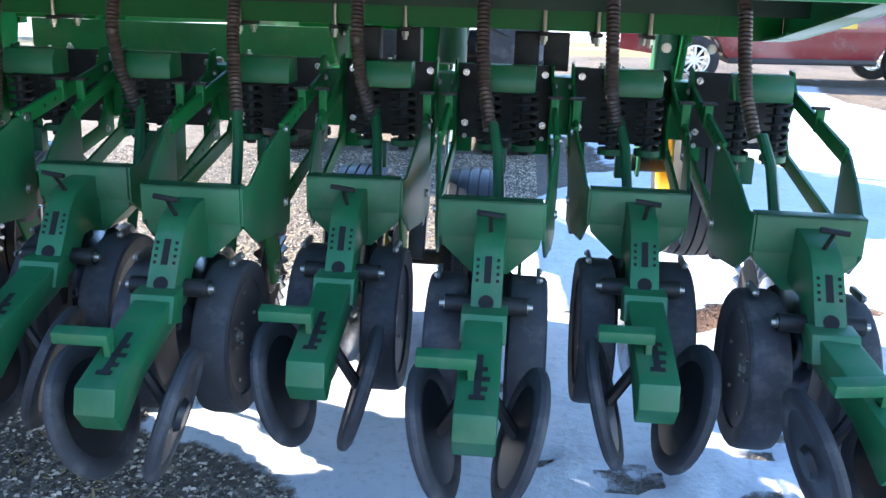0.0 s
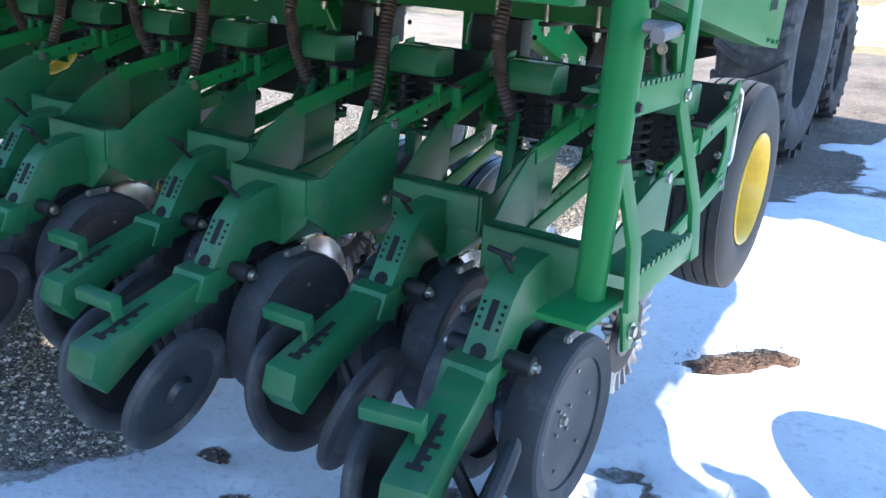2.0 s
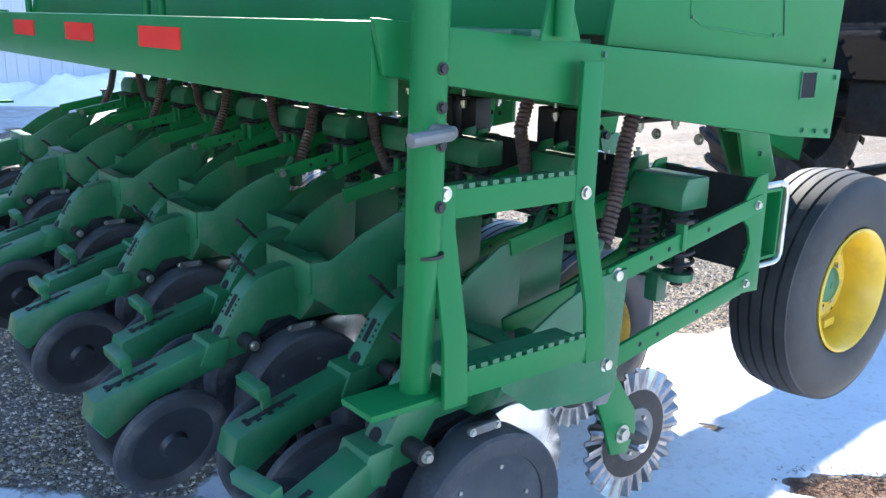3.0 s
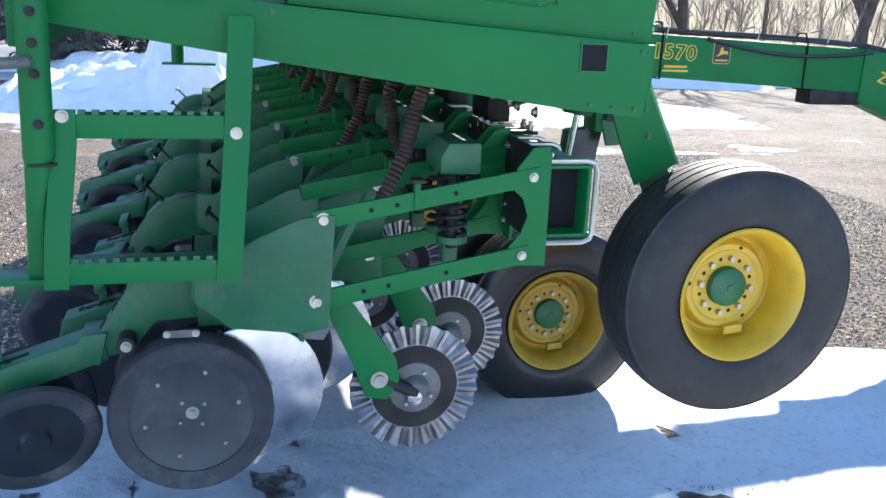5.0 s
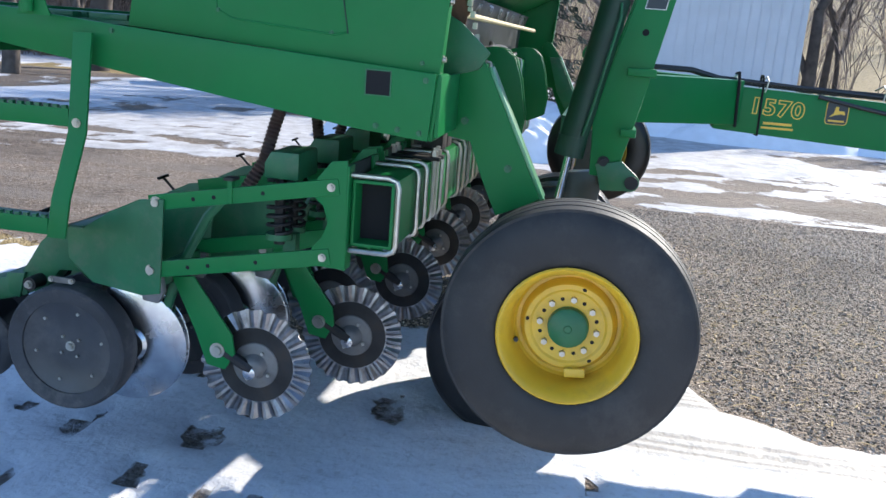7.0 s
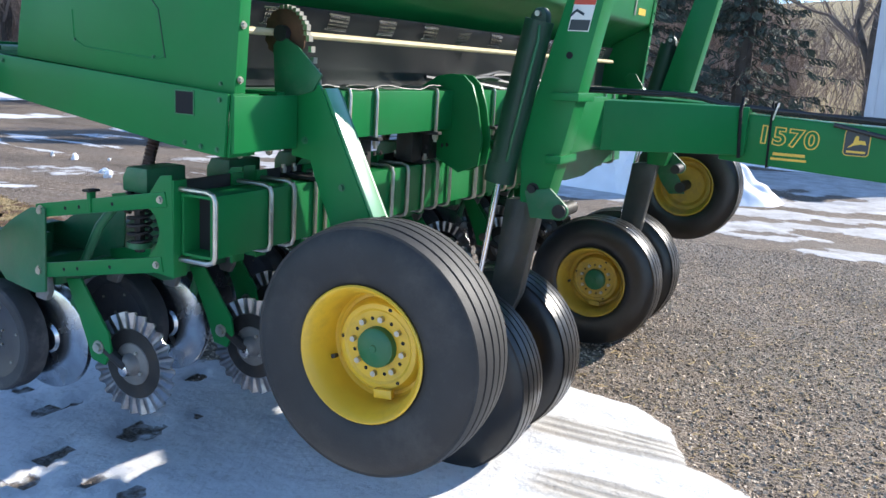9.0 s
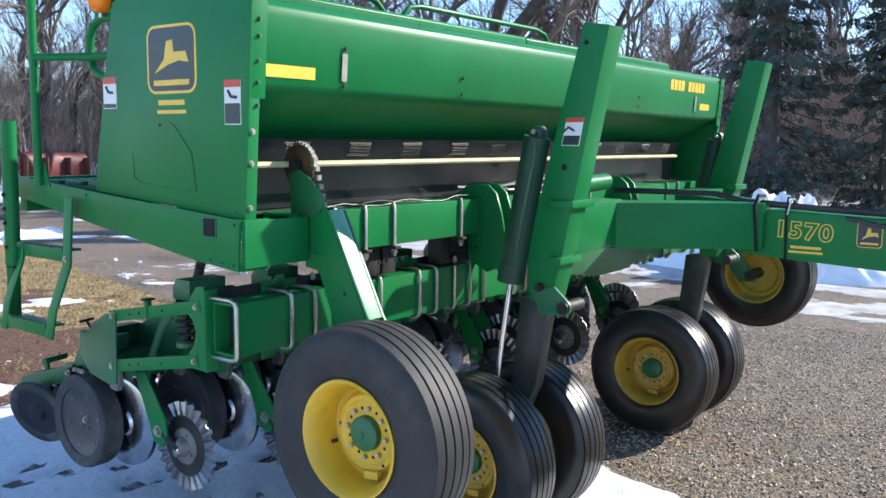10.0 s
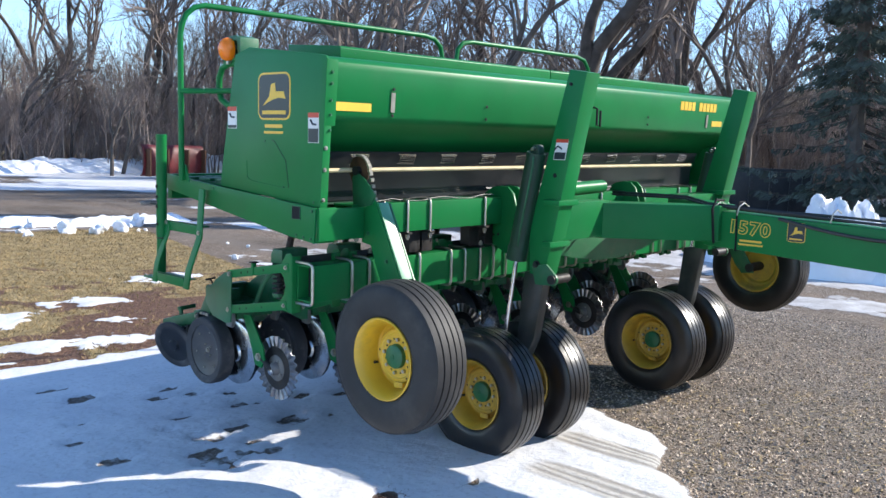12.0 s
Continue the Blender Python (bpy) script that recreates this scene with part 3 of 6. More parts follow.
def wheel(cx, cy, z, facing, rubber=RUBBER_WET, paint=YELLOW_DIRTY):
    """A ribbed implement wheel: tyre > rim, hub_cap, nuts. facing: +1 shows the bolted face towards +x."""
    R, n = 0.372, 72
    prof = [(-0.098, 0.198), (-0.106, 0.206), (-0.113, 0.235), (-0.115, 0.275), (-0.112, 0.312), (-0.103, 0.340), (-0.094, 0.352)]
    ribs = [(-0.094, -0.064), (-0.055, -0.024), (-0.015, 0.015), (0.024, 0.055), (0.064, 0.094)]
    crown = lambda x: R - 1.1 * x * x - 0.002
    for a, b in ribs:
        prof += [(a, crown(a)), ((a + b) / 2, crown((a + b) / 2)), (b, crown(b)), (b + 0.002, crown(b) - 0.011), (b + 0.007, crown(b) - 0.011)]
    prof = prof[:-2] + [(-x, r) for x, r in prof[6::-1]]
    prof += [(0.085, 0.19), (-0.085, 0.19)]
    tyre = part("tyre", lathe(B(), prof, n=n), rubber, drill, "black ribbed tyre")
    rim = lathe(B(), [(0.108, 0.200), (0.113, 0.195), (0.108, 0.188), (0.090, 0.181), (0.078, 0.172), (0.020, 0.165), (-0.012, 0.160), (-0.020, 0.152), (-0.020, 0.142), (0.004, 0.132), (0.010, 0.126), (0.011, 0.112), (0.006, 0.105),
                      (0.006, 0.066), (0.006, 0.0), (-0.004, 0.0), (-0.004, 0.105), (-0.006, 0.125), (-0.030, 0.142), (-0.032, 0.155), (-0.030, 0.165), (-0.090, 0.181), (-0.108, 0.188), (-0.113, 0.195), (-0.108, 0.200),
                      (-0.085, 0.192), (0.085, 0.192)], n=48, closed=True)
    part("rim", rim, paint, tyre, "yellow painted steel rim")
    hub = lathe(B(), [(0.006, 0.0), (0.006, 0.060), (0.028, 0.058), (0.034, 0.050), (0.038, 0.012), (0.041, 0.010), (0.041, 0)], n=32, closed=False)
    part("hub_cap", hub, GREEN_WORN, tyre, "green hub cap")
    nut = None
    for k in range(8):
        a = k * math.tau / 8 + 0.2
        m = pose(0.006, 0.083 * math.sin(a), 0.083 * math.cos(a))
        if nut is None:
            nut = part("lug_nut", bolt([], (0, 0, 0), 0.0095, 0.014, "x", False), ZINC, tyre, "zinc wheel nut")
            nut.matrix_basis = m
        else:
            share(nut, tyre, m)
        dark = lathe(B(), [(0.0065, 0.006), (0.0075, 0.0)], (0, 0.083 * math.sin(a + 0.39), 0.083 * math.cos(a + 0.39)), n=10, closed=False)
        # black discs on the rim paint the shade of its holes and slots
        part("rim_hole", dark, BLACK, tyre)
    for a in (0.4, 2.6, 4.9):
        part("disc_slot", lathe(B(), [(0.0105, 0.007), (0.0112, 0.0)], (0, 0.118 * math.sin(a), 0.118 * math.cos(a)), n=10, closed=False), BLACK, tyre)
    valve = tube(B(), [(0.000, -0.152, -0.045), (0.022, -0.150, -0.042)], 0.007, 8)
    part("valve_stem", valve, PLASTIC, tyre)
    weight = box(B(), 0.012, 0.030, -0.010, 0.050, -0.148, -0.122)
    part("rim_tab", weight, paint, tyre, "", 0.003)
    tyre.matrix_basis = pose(cx, cy, level(z, cx), random.uniform(-8, 8), 0, 0 if facing > 0 else 180)
    return tyre


END_WHEEL_X, FAR_WHEEL_X = -0.024, -3.99
wheel(END_WHEEL_X, 0.0, 0.70, 1, RUBBER, YELLOW)
wheel(-0.89, -0.194, 0.326, 1)
wheel(-1.335, -0.194, 0.330, -1)
wheel(-2.726, -0.175, 0.388, 1)
wheel(-3.170, -0.175, 0.388, -1)
wheel(FAR_WHEEL_X, 0.02, 0.855, -1)

# frame ends and cross tubes
channel = [(-0.405, 1.390), (-0.418, 1.214), (-0.62, 1.232), (-1.20, 1.312), (-1.84, 1.405), (-1.86, 1.495), (-1.29, 1.450)]
for side, x0 in ((1, 0.152), (-1, 2 * CX - 0.152)):
    f = part("end_channel", prism(B(), channel, x0, x0 + side * 0.012), GREEN, drill, "green painted frame end plate", 0.002)
    fl = B()
    for (y0, z0), (y1, z1) in (((-0.418, 1.214), (-0.62, 1.232)), ((-0.62, 1.232), (-1.20, 1.312)), ((-1.20, 1.312), (-1.84, 1.405))):
        prism(fl, [(y0, z0), (y1, z1), (y1, z1 + 0.010), (y0, z0 + 0.010)], x0 - side * 0.002, x0 - side * 0.070)
    part("bottom_flange", fl, GREEN, f, "", 0.001)
    fl = prism(B(), [(-0.405, 1.390), (-0.418, 1.214), (-0.408, 1.214), (-0.395, 1.390)], x0 - side * 0.0, x0 - side * 0.11)
    part("front_flange", fl, GREEN, f, "", 0.001)
    # no opening is cut: a black sheet on the plate gives the shaded inside
    part("square_hole", box(B(), x0 + side * 0.0125, x0 + side * 0.0135, -0.592, -0.527, 1.325, 1.387), BLACK, f, "flat black sheet for the shade inside a square cut-out", 0.0)
    lip = B()
    for a, b, c, d in ((-0.595, -0.524, 1.322, 1.325), (-0.595, -0.524, 1.387, 1.390), (-0.595, -0.592, 1.325, 1.387), (-0.527, -0.524, 1.325, 1.387)):
        box(lip, x0 + side * 0.012, x0 + side * 0.015, a, b, c, d)
    part("cutout_lip", lip, GREEN_WORN, f)
    bl = []
    ax = "x" if side > 0 else "-x"
    for y, z in ((-0.441, 1.234), (-0.432, 1.372), (-0.50, 1.238), (-0.56, 1.244), (-1.32, 1.435)):
        bolt(bl, (x0 + side * 0.012, y, z), 0.0055, 0.006, ax)
    part("bolt_heads", bl, GREEN_WORN, f)

# front leg plates that carry the end wheels
for side in (1, -1):
    ax = lambda x: x if side > 0 else 2 * CX - x
    xp = ax(-0.155)
    leg = prism(B(), [(-0.455, 1.455), (-0.43, 1.50), (-0.38, 1.50), (-0.312, 1.405), (-0.128, 1.040), (-0.16, 1.020), (-0.20, 1.000), (-0.255, 0.975), (-0.31, 1.09), (-0.35, 1.19), (-0.42, 1.20), (-0.404, 1.385)], xp - 0.006, xp + 0.006)
    l = part("wheel_leg", leg, GREEN, drill, "green wheel leg plate", 0.002)
    fl = prism(B(), [(-0.314, 1.408), (-0.304, 1.412), (-0.116, 1.040), (-0.126, 1.034)], min(xp, ax(-0.225)), max(xp, ax(-0.225)))
    part("leg_edge", fl, GREEN_GLARE, l, "straight front flange of the leg, lightened for sun glare", 0.0015)
    xi = ax(-0.245)
    wz = level(0.70, END_WHEEL_X) if side > 0 else level(0.855, FAR_WHEEL_X)
    part("inner_leg", prism(B(), [(-0.38, 1.40), (-0.312, 1.405), (-0.128, 1.040), (0.030, 0.80), (0.05, wz - 0.04), (-0.05, wz - 0.05), (-0.11, 0.80), (-0.22, 1.02), (-0.31, 1.17)], xi - 0.006, xi + 0.006), GREEN_WORN, l, "", 0.002)
    part("stub_axle", tube(B(), [(ax(-0.27), 0.0 if side > 0 else 0.02, wz), (END_WHEEL_X if side > 0 else FAR_WHEEL_X, 0.0 if side > 0 else 0.02, wz)], 0.035, 16), IRON, l)
    top = box(B(), min(ax(-0.139), ax(0.150)), max(ax(-0.139), ax(0.150)), -0.404, -0.393, 1.225, 1.385)
    part("front_cross_plate", top, GREEN, l, "", 0.002)
    bl = []
    for y, z in ((-0.40, 1.44), (-0.37, 1.25), (-0.23, 1.12)):
        bolt(bl, (xp + side * 0.006, y, z), 0.008, 0.008, "x" if side > 0 else "-x")
    part("bolt_heads", bl, GREEN_WORN, l)


def square_tube(name, x0, x1, y0, y1, z0, z1, mat, label, wall=0.010):
    """A hollow square tube along x, open at its ends."""
    bm = B()
    outer = [(y0, z0), (y1, z0), (y1, z1), (y0, z1)]
    inner = [(y0 + wall, z0 + wall), (y1 - wall, z0 + wall), (y1 - wall, z1 - wall), (y0 + wall, z1 - wall)]
    rings = [[bm.verts.new((x, y, z)) for y, z in s] for x in (x0, x1) for s in (outer, inner)]
    a, ai, b, bi = rings
    for k in range(4):
        j = (k + 1) % 4
        bm.faces.new((a[k], a[j], b[j], b[k]))
        bm.faces.new((ai[k], bi[k], bi[j], ai[j]))
        bm.faces.new((a[k], ai[k], ai[j], a[j]))
        bm.faces.new((b[k], b[j], bi[j], bi[k]))
    return part(name, bm, mat, drill, label, 0.004)


BAR = (-0.632, -0.510, 0.893, 1.084)
opener_bar = square_tube("opener_toolbar", 0.105, 2 * CX - 0.105, *BAR, GREEN, "green square toolbar that carries the row units")
# black sheet added inside the open tube, in place of the shade there
part("tube_plug", box(B(), 0.030, 0.038, -0.621, -0.521, 0.904, 1.073), BLACK, opener_bar, "black sheet for the shade inside the open tube end")
UPPER = (-0.590, -0.442, 1.232, 1.392)
upper_bar = square_tube("upper_frame_tube", -0.10, 2 * CX + 0.10, *UPPER, GREEN, "green upper frame tube")
rear_beam = part("rear_edge_beam", box(B(), 0.150, 2 * CX - 0.150, -1.855, -1.800, 1.345, 1.490), GREEN, drill, "green rear platform beam", 0.004)
for k in range(6):
    x = -0.75 - k * 0.62
    part("reflector", box(B(), x - 0.13, x + 0.13, -1.859, -1.8555, 1.415, 1.465), REFLECTOR_RED, rear_beam, "red reflective strip", 0.0)


def u_bolt(parent, x, y0, y1, z0, z1, d=1):
    """A bent rod round a tube, with a nut on each of its two legs; d = -1: bent under the tube, with the nuts above."""
    g = 0.009
    lo, hi = (z0, z1) if d > 0 else (z1, z0)
    pts = [(x, y0 - g, lo - d * 0.045), (x, y0 - g, hi - d * 0.012), (x, y0 - g * 0.5, hi + d * g * 0.6), (x, y0 + 0.012, hi + d * g),
           (x, y1 - 0.012, hi + d * g), (x, y1 + g * 0.5, hi + d * g * 0.6), (x, y1 + g, hi - d * 0.012), (x, y1 + g, lo - d * 0.045)]
    u = part("u_bolt", tube(B(), pts, 0.0075, 8), ZINC, parent, "zinc plated u-bolt")
    for y in (y0 - g, y1 + g):
        part("nut", tube(B(), [(x, y, lo - d * 0.034), (x, y, lo - d * 0.018)], 0.013, 6), ZINC, parent, "", 0.0)
    za, zb = sorted((lo - d * 0.016, lo - d * 0.003))
    part("strap_plate", box(B(), x - 0.016, x + 0.016, y0 - 0.03, y1 + 0.03, za, zb), IRON, parent, "dark clamp strap", 0.002)
    return u


for x in (-0.32, -0.49, -0.665, -1.13, -1.37, -1.70, -2.36, -2.725, -2.93, -3.44, -3.625):
    u_bolt(upper_bar, x, *UPPER)
for x in (-0.40, -0.46, -1.175, -1.70, -2.36, -2.885, -3.60):
    u_bolt(opener_bar, x, *BAR, -1)
bl = []
for x in (-0.262, -0.116):
    bolt(bl, (x, UPPER[0] - 0.002, 1.190), 0.011, 0.012, "-y")
part("frame_bolt", bl, ZINC, upper_bar, "large zinc bolt")
# clamps between the two front tubes
for x in (-0.62, -0.72, -1.12, -1.26, -2.8, -3.34, -3.44):
    b = part("clamp_block", box(B(), x - 0.042, x + 0.042, -0.585, -0.508, 1.100, 1.226), IRON, drill, "black clamp block between the frame tubes", 0.006)
    bl = []
    for dx in (-0.02, 0.025):
        bolt(bl, (x + dx, -0.455, 1.165), 0.006, 0.006, "y")
    part("bolt_heads", bl, IRON, b)
for x in (-1.385, -1.30, 2 * CX + 1.385, 2 * CX + 1.30):
    ear = prism(B(), [(-0.60, 1.225), (-0.60, 1.40), (-0.52, 1.45), (-0.455, 1.462), (-0.40, 1.458), (-0.355, 1.42), (-0.325, 1.33), (-0.298, 1.19), (-0.31, 1.09), (-0.40, 1.05), (-0.50, 1.10)], x - 0.007, x + 0.007)
    part("gusset_ear", ear, GREEN, drill, "rounded green lug plate", 0.002)

# masts, lift cylinders and transport legs
for side, xm in ((1, -1.021), (-1, 2 * CX + 1.021)):
    xi = xm - side * 0.122
    mast = prism(B(), [(0.0, 1.005), (0.10, 1.00), (0.160, 1.25), (0.330, 2.100), (0.220, 2.118), (-0.010, 1.25)], min(xm, xi), max(xm, xi))
    ms = part("mast", mast, GREEN, drill, "tall green mast plate leaning forward", 0.006)
    sgn = "x" if side > 0 else "-x"
    sx = xm if side > 0 else xm
    # the pin hole's shade is a black disc on the mast
    part("pin_hole", lathe(B(), [(0.0, 0.013), (0.001, 0.0)], (xm if side > 0 else xm - 0.001, 0.150, 1.557), n=16, closed=False), BLACK, ms)
    bl = []
    bolt(bl, (xm, 0.232, 2.04), 0.007, 0.010, sgn)
    bolt(bl, (xm, 0.05, 1.06), 0.016, 0.018, sgn)
    part("bolt_heads", bl, IRON, ms)
    for z0, z1, y in ((1.395, 1.425, 0.208), (1.165, 1.195, 0.160)):
        part("gusset", box(B(), min(xm, xi) - 0.03, max(xm, xi) + 0.03, 0.10, y, z0, z1), GREEN, ms, "", 0.004)
    if side > 0:
        lean = lambda y, z: (y + 0.018 + (z - 1.70) * 0.18, z)
        slab = lambda y0, y1, z0, z1, a, b: prism(B(), [lean(y0, z0), lean(y1, z0), lean(y1, z1), lean(y0, z1)], xm + a, xm + b)
        lab = part("warning_label", slab(0.128, 0.206, 1.642, 1.752, 0.0, 0.0025), DECAL_WHITE, ms, "white warning sticker with a red top")
        part("red_band", slab(0.128, 0.206, 1.734, 1.752, 0.0025, 0.0035), DECAL_RED, lab)
        part("text_block", slab(0.131, 0.203, 1.645, 1.682, 0.0025, 0.0035), DECAL_DARK, lab)
        part("pictogram", tube(B(), [(xm + 0.003, 0.142, 1.695), (xm + 0.003, 0.165, 1.715), (xm + 0.003, 0.192, 1.70)], 0.005, 6), DECAL_DARK, lab)
    xc = xm + side * 0.012
    # cylinder parts take the darkened green, so their shade is in the colour
    cyl = part("hydraulic_cylinder", tube(B(), [(xc, 0.030, 1.675), (xc, -0.078, 1.12)], 0.054, 24), GREEN_SHADED, drill, "hydraulic lift cylinder in green darkened for shade")
    part("end_gland", tube(B(), [(xc, -0.075, 1.15), (xc, -0.086, 1.075)], 0.058, 24), GREEN_SHADED, cyl)
    part("top_clevis", prism(B(), [(0.0, 1.655), (0.066, 1.655), (0.064, 1.70), (0.05, 1.72), (0.02, 1.717), (0.005, 1.695)], xc - 0.025, xc + 0.025), GREEN_SHADED, cyl, "clevis with a pin, in darkened green", 0.006)
    part("clevis_pin", tube(B(), [(xc - 0.045, 0.036, 1.697), (xc + 0.045, 0.036, 1.697)], 0.010, 12), ZINC, cyl)
    part("piston_rod", tube(B(), [(xc, -0.086, 1.08), (xc, -0.165, 0.52)], 0.0135, 14), CHROME, cyl, "chromed piston rod")
    part("oil_line", tube(B(), [(xc + side * 0.050, 0.05, 1.655), (xc + side * 0.060, 0.052, 1.60), (xc + side * 0.060, -0.02, 1.24), (xc + side * 0.048, -0.04, 1.16)], 0.006, 8), GREEN_WORN, cyl)
    part("pivot_pin", tube(B(), [(xm + side * 0.020, 0.165, 0.99), (xm - side * 0.13, 0.165, 0.99)], 0.026, 18), IRON, ms)
    part("pivot_cheek", prism(B(), [(0.02, 1.05), (0.12, 1.07)] + [(y, z) for _, y, z in arc((0.160, 0.99), 0.036, 60, -110, 8)] + [(0.05, 0.95)], xm - 0.008, xm + 0.008), GREEN_WORN, ms, "", 0.002)
    xl = -1.12 if side > 0 else -2.955
    dy = -0.194 if side > 0 else -0.175
    legb = prism(B(), [(-0.085, 1.00), (0.065, 1.02), (0.050, 0.93), (0.000, 0.62), (dy + 0.080, 0.37), (dy + 0.020, 0.28), (dy - 0.045, 0.31), (-0.125, 0.60)], xl - 0.034, xl + 0.034)
    lg = part("transport_leg", legb, WET_STEEL, drill, "grey wet steel swing arm", 0.008)
    zh = level(0.328 if side > 0 else 0.388, xl)
    part("axle", tube(B(), [(xl - 0.21, dy, zh), (xl + 0.21, dy, zh)], 0.032, 16), IRON, lg)

# tongue: two slanting arms, a long beam, bent-down front
for s in (1, -1):
    ax = lambda x: x if s > 0 else 2 * CX - x
    a = B()
    box(a, min(ax(-1.12), ax(-1.56)), max(ax(-1.12), ax(-1.56)), 0.005, 0.150, 1.195, 1.405)
    c1 = part("tongue_cross_beam", a, GREEN, drill, "green cross beam at the tongue's root", 0.006)
    bm = B()
    p = [(-1.50, 0.152), (-1.93, 0.66), (-2.03, 0.66), (-2.03, 0.50), (-1.66, 0.06), (-1.50, 0.06)]
    lo = [bm.verts.new((ax(x), y, 1.185)) for x, y in p]
    hi = [bm.verts.new((ax(x), y, 1.392)) for x, y in p]
    bm.faces.new(lo)
    bm.faces.new(hi[::-1])
    for k in range(len(p)):
        bm.faces.new((lo[k], hi[k], hi[(k + 1) % len(p)], lo[(k + 1) % len(p)]))
    part("tongue_arm", bm, GREEN, c1, "green slanting arm", 0.006)
web = B()
vs = [[web.verts.new((x, y, z)) for x, z in ((-1.36, 1.20), (-1.36, 1.09), (-1.60, 1.03), (-1.90, 0.99), (-2.16, 0.99), (-2.46, 1.03), (-2.70, 1.09), (-2.70, 1.20))] for y in (-0.145, -0.125)]
web.faces.new(vs[0])
web.faces.new(vs[1][::-1])
for k in range(8):
    web.faces.new((vs[0][k], vs[1][k], vs[1][(k + 1) % 8], vs[0][(k + 1) % 8]))
# the darker worn green stands in for shade on this inner plate
part("frame_web", web, GREEN_WORN, drill, "green web plate between the tongue's roots", 0.004)
beam = B()
prism(beam, [(0.55, 1.155), (2.02, 1.085), (2.02, 1.315), (0.55, 1.365)], -1.963 - 0.15, -1.963, None)
tongue = part("tongue", beam, GREEN, drill, "long green tongue beam with a yellow model number", 0.007)
part("tongue_nose", prism(B(), [(1.96, 1.04), (2.06, 1.0), (3.2, 0.58), (3.24, 0.80), (2.2, 1.285), (1.96, 1.325)], -2.106, -1.955), GREEN, tongue, "green bent-down front of the tongue", 0.007)
part("jack_pad", box(B(), -2.09, -1.965, 1.66, 1.98, 1.02, 1.10), IRON, tongue, "", 0.006)
part("hitch", tube(B(), [(-2.02, 3.15, 0.66), (-2.02, 3.45, 0.52)], 0.05, 12), IRON, tongue)
letter_m = Matrix.Translation((-1.9615, 0.826, 1.272)) @ pose(0, 0, 0, 90, 0, 90) @ pose(0, 0, 0, 0, 0, -2.5)
for k, digit in enumerate("1570"):
    m = letter_m @ pose((k - 1.5) * 0.064, 0, 0) @ Matrix.Diagonal((1.12, 1, 1, 1))
    lettering(digit, 0.100, 0.0006, m, DECAL_YELLOW, tongue, "model_digit_edge", 0.055)
    lettering(digit, 0.100, 0.0010, m @ pose(0, 0, 0.0008), GREEN, tongue, "model_digit", 0.008)
for k, (w, h) in enumerate(((0.13, 0.012), (0.145, 0.010))):
    part("dealer_bar", box(B(), -1.963, -1.9612, 0.84 - w / 2, 0.84 + w / 2, 1.196 - 0.020 * k, 1.196 + h - 0.020 * k), DECAL_YELLOW, tongue, "yellow unreadable dealer lettering")
for word, shift, align in (("Zone", -0.166, "LEFT"), ("till", 0.166, "RIGHT")):
    lettering(word, 0.085, 0.0008, Matrix.Translation((-1.9535, 2.22, 1.115)) @ pose(0, 0, 0, 90, 0, 90) @ pose(0, 0, 0, 0, 0, -22) @ pose(shift, 0, 0), DECAL_YELLOW, tongue, "side_lettering", align=align)


def rounded(y0, y1, z0, z1, r, n=4):
    out = []
    for cy, cz, a in ((y1 - r, z1 - r, 0), (y0 + r, z1 - r, 90), (y0 + r, z0 + r, 180), (y1 - r, z0 + r, 270)):
        out += [(y, z) for _, y, z in arc((cy, cz), r, a, a + 90, n)]
    return out


def badge(parent, x, y0, y1, z0, z1, tip=0.0):
    """A dark maker's badge: yellow edge, dark field, plain slanting yellow shape and a bar for the name."""
    w, h = y1 - y0, z1 - z0
    a = part("badge_edge", prism(B(), rounded(y0, y1, z0, z1, w * 0.16), x, x + 0.0015), DECAL_YELLOW, parent, "yellow edge of the maker's badge")
    e = w * 0.035
    part("badge_field", prism(B(), rounded(y0 + e, y1 - e, z0 + e, z1 - e, w * 0.13), x + 0.0015, x + 0.0025), DECAL_DARK, a, "dark field of the badge")
    g = lambda u, v: (y0 + u * w, z0 + v * h)
    part("badge_shape", prism(B(), [g(*q) for q in ((0.16, 0.30), (0.36, 0.50), (0.42, 0.76), (0.54, 0.78), (0.56, 0.60), (0.80, 0.60), (0.86, 0.44), (0.66, 0.47), (0.44, 0.42))], x + 0.0025, x + 0.0035),
         DECAL_YELLOW, a, "plain slanting yellow shape")
    part("name_bar", prism(B(), [g(0.14, 0.12), g(0.86, 0.12), g(0.86, 0.20), g(0.14, 0.20)], x + 0.0025, x + 0.0035), DECAL_YELLOW, a, "yellow bar for the maker's name")
    return a


# black straps that hold the hoses to the tongue
for y in (0.755, 1.60):
    part("hose_strap", tube(B(), [(-2.04, y, 1.150 - (y - 0.55) * 0.048), (-1.959, y, 1.150 - (y - 0.55) * 0.048), (-1.957, y - 0.004, 1.372 - (y - 0.55) * 0.034), (-1.985, y - 0.006, 1.425 - (y - 0.55) * 0.034), (-2.05, y - 0.004, 1.425 - (y - 0.55) * 0.034), (-2.09, y, 1.370 - (y - 0.55) * 0.034)], 0.005, 8), BLACK, tongue, "black strap round hoses and tongue")
part("hose_strap", tube(B(), [(-1.911, 0.642, 1.175), (-1.893, 0.632, 1.378), (-1.935, 0.632, 1.425), (-2.03, 0.632, 1.42)], 0.0075, 8), BLACK, tongue, "black strap round hoses and tongue")
badge(tongue, -1.963, 1.046, 1.146, 1.222, 1.330)
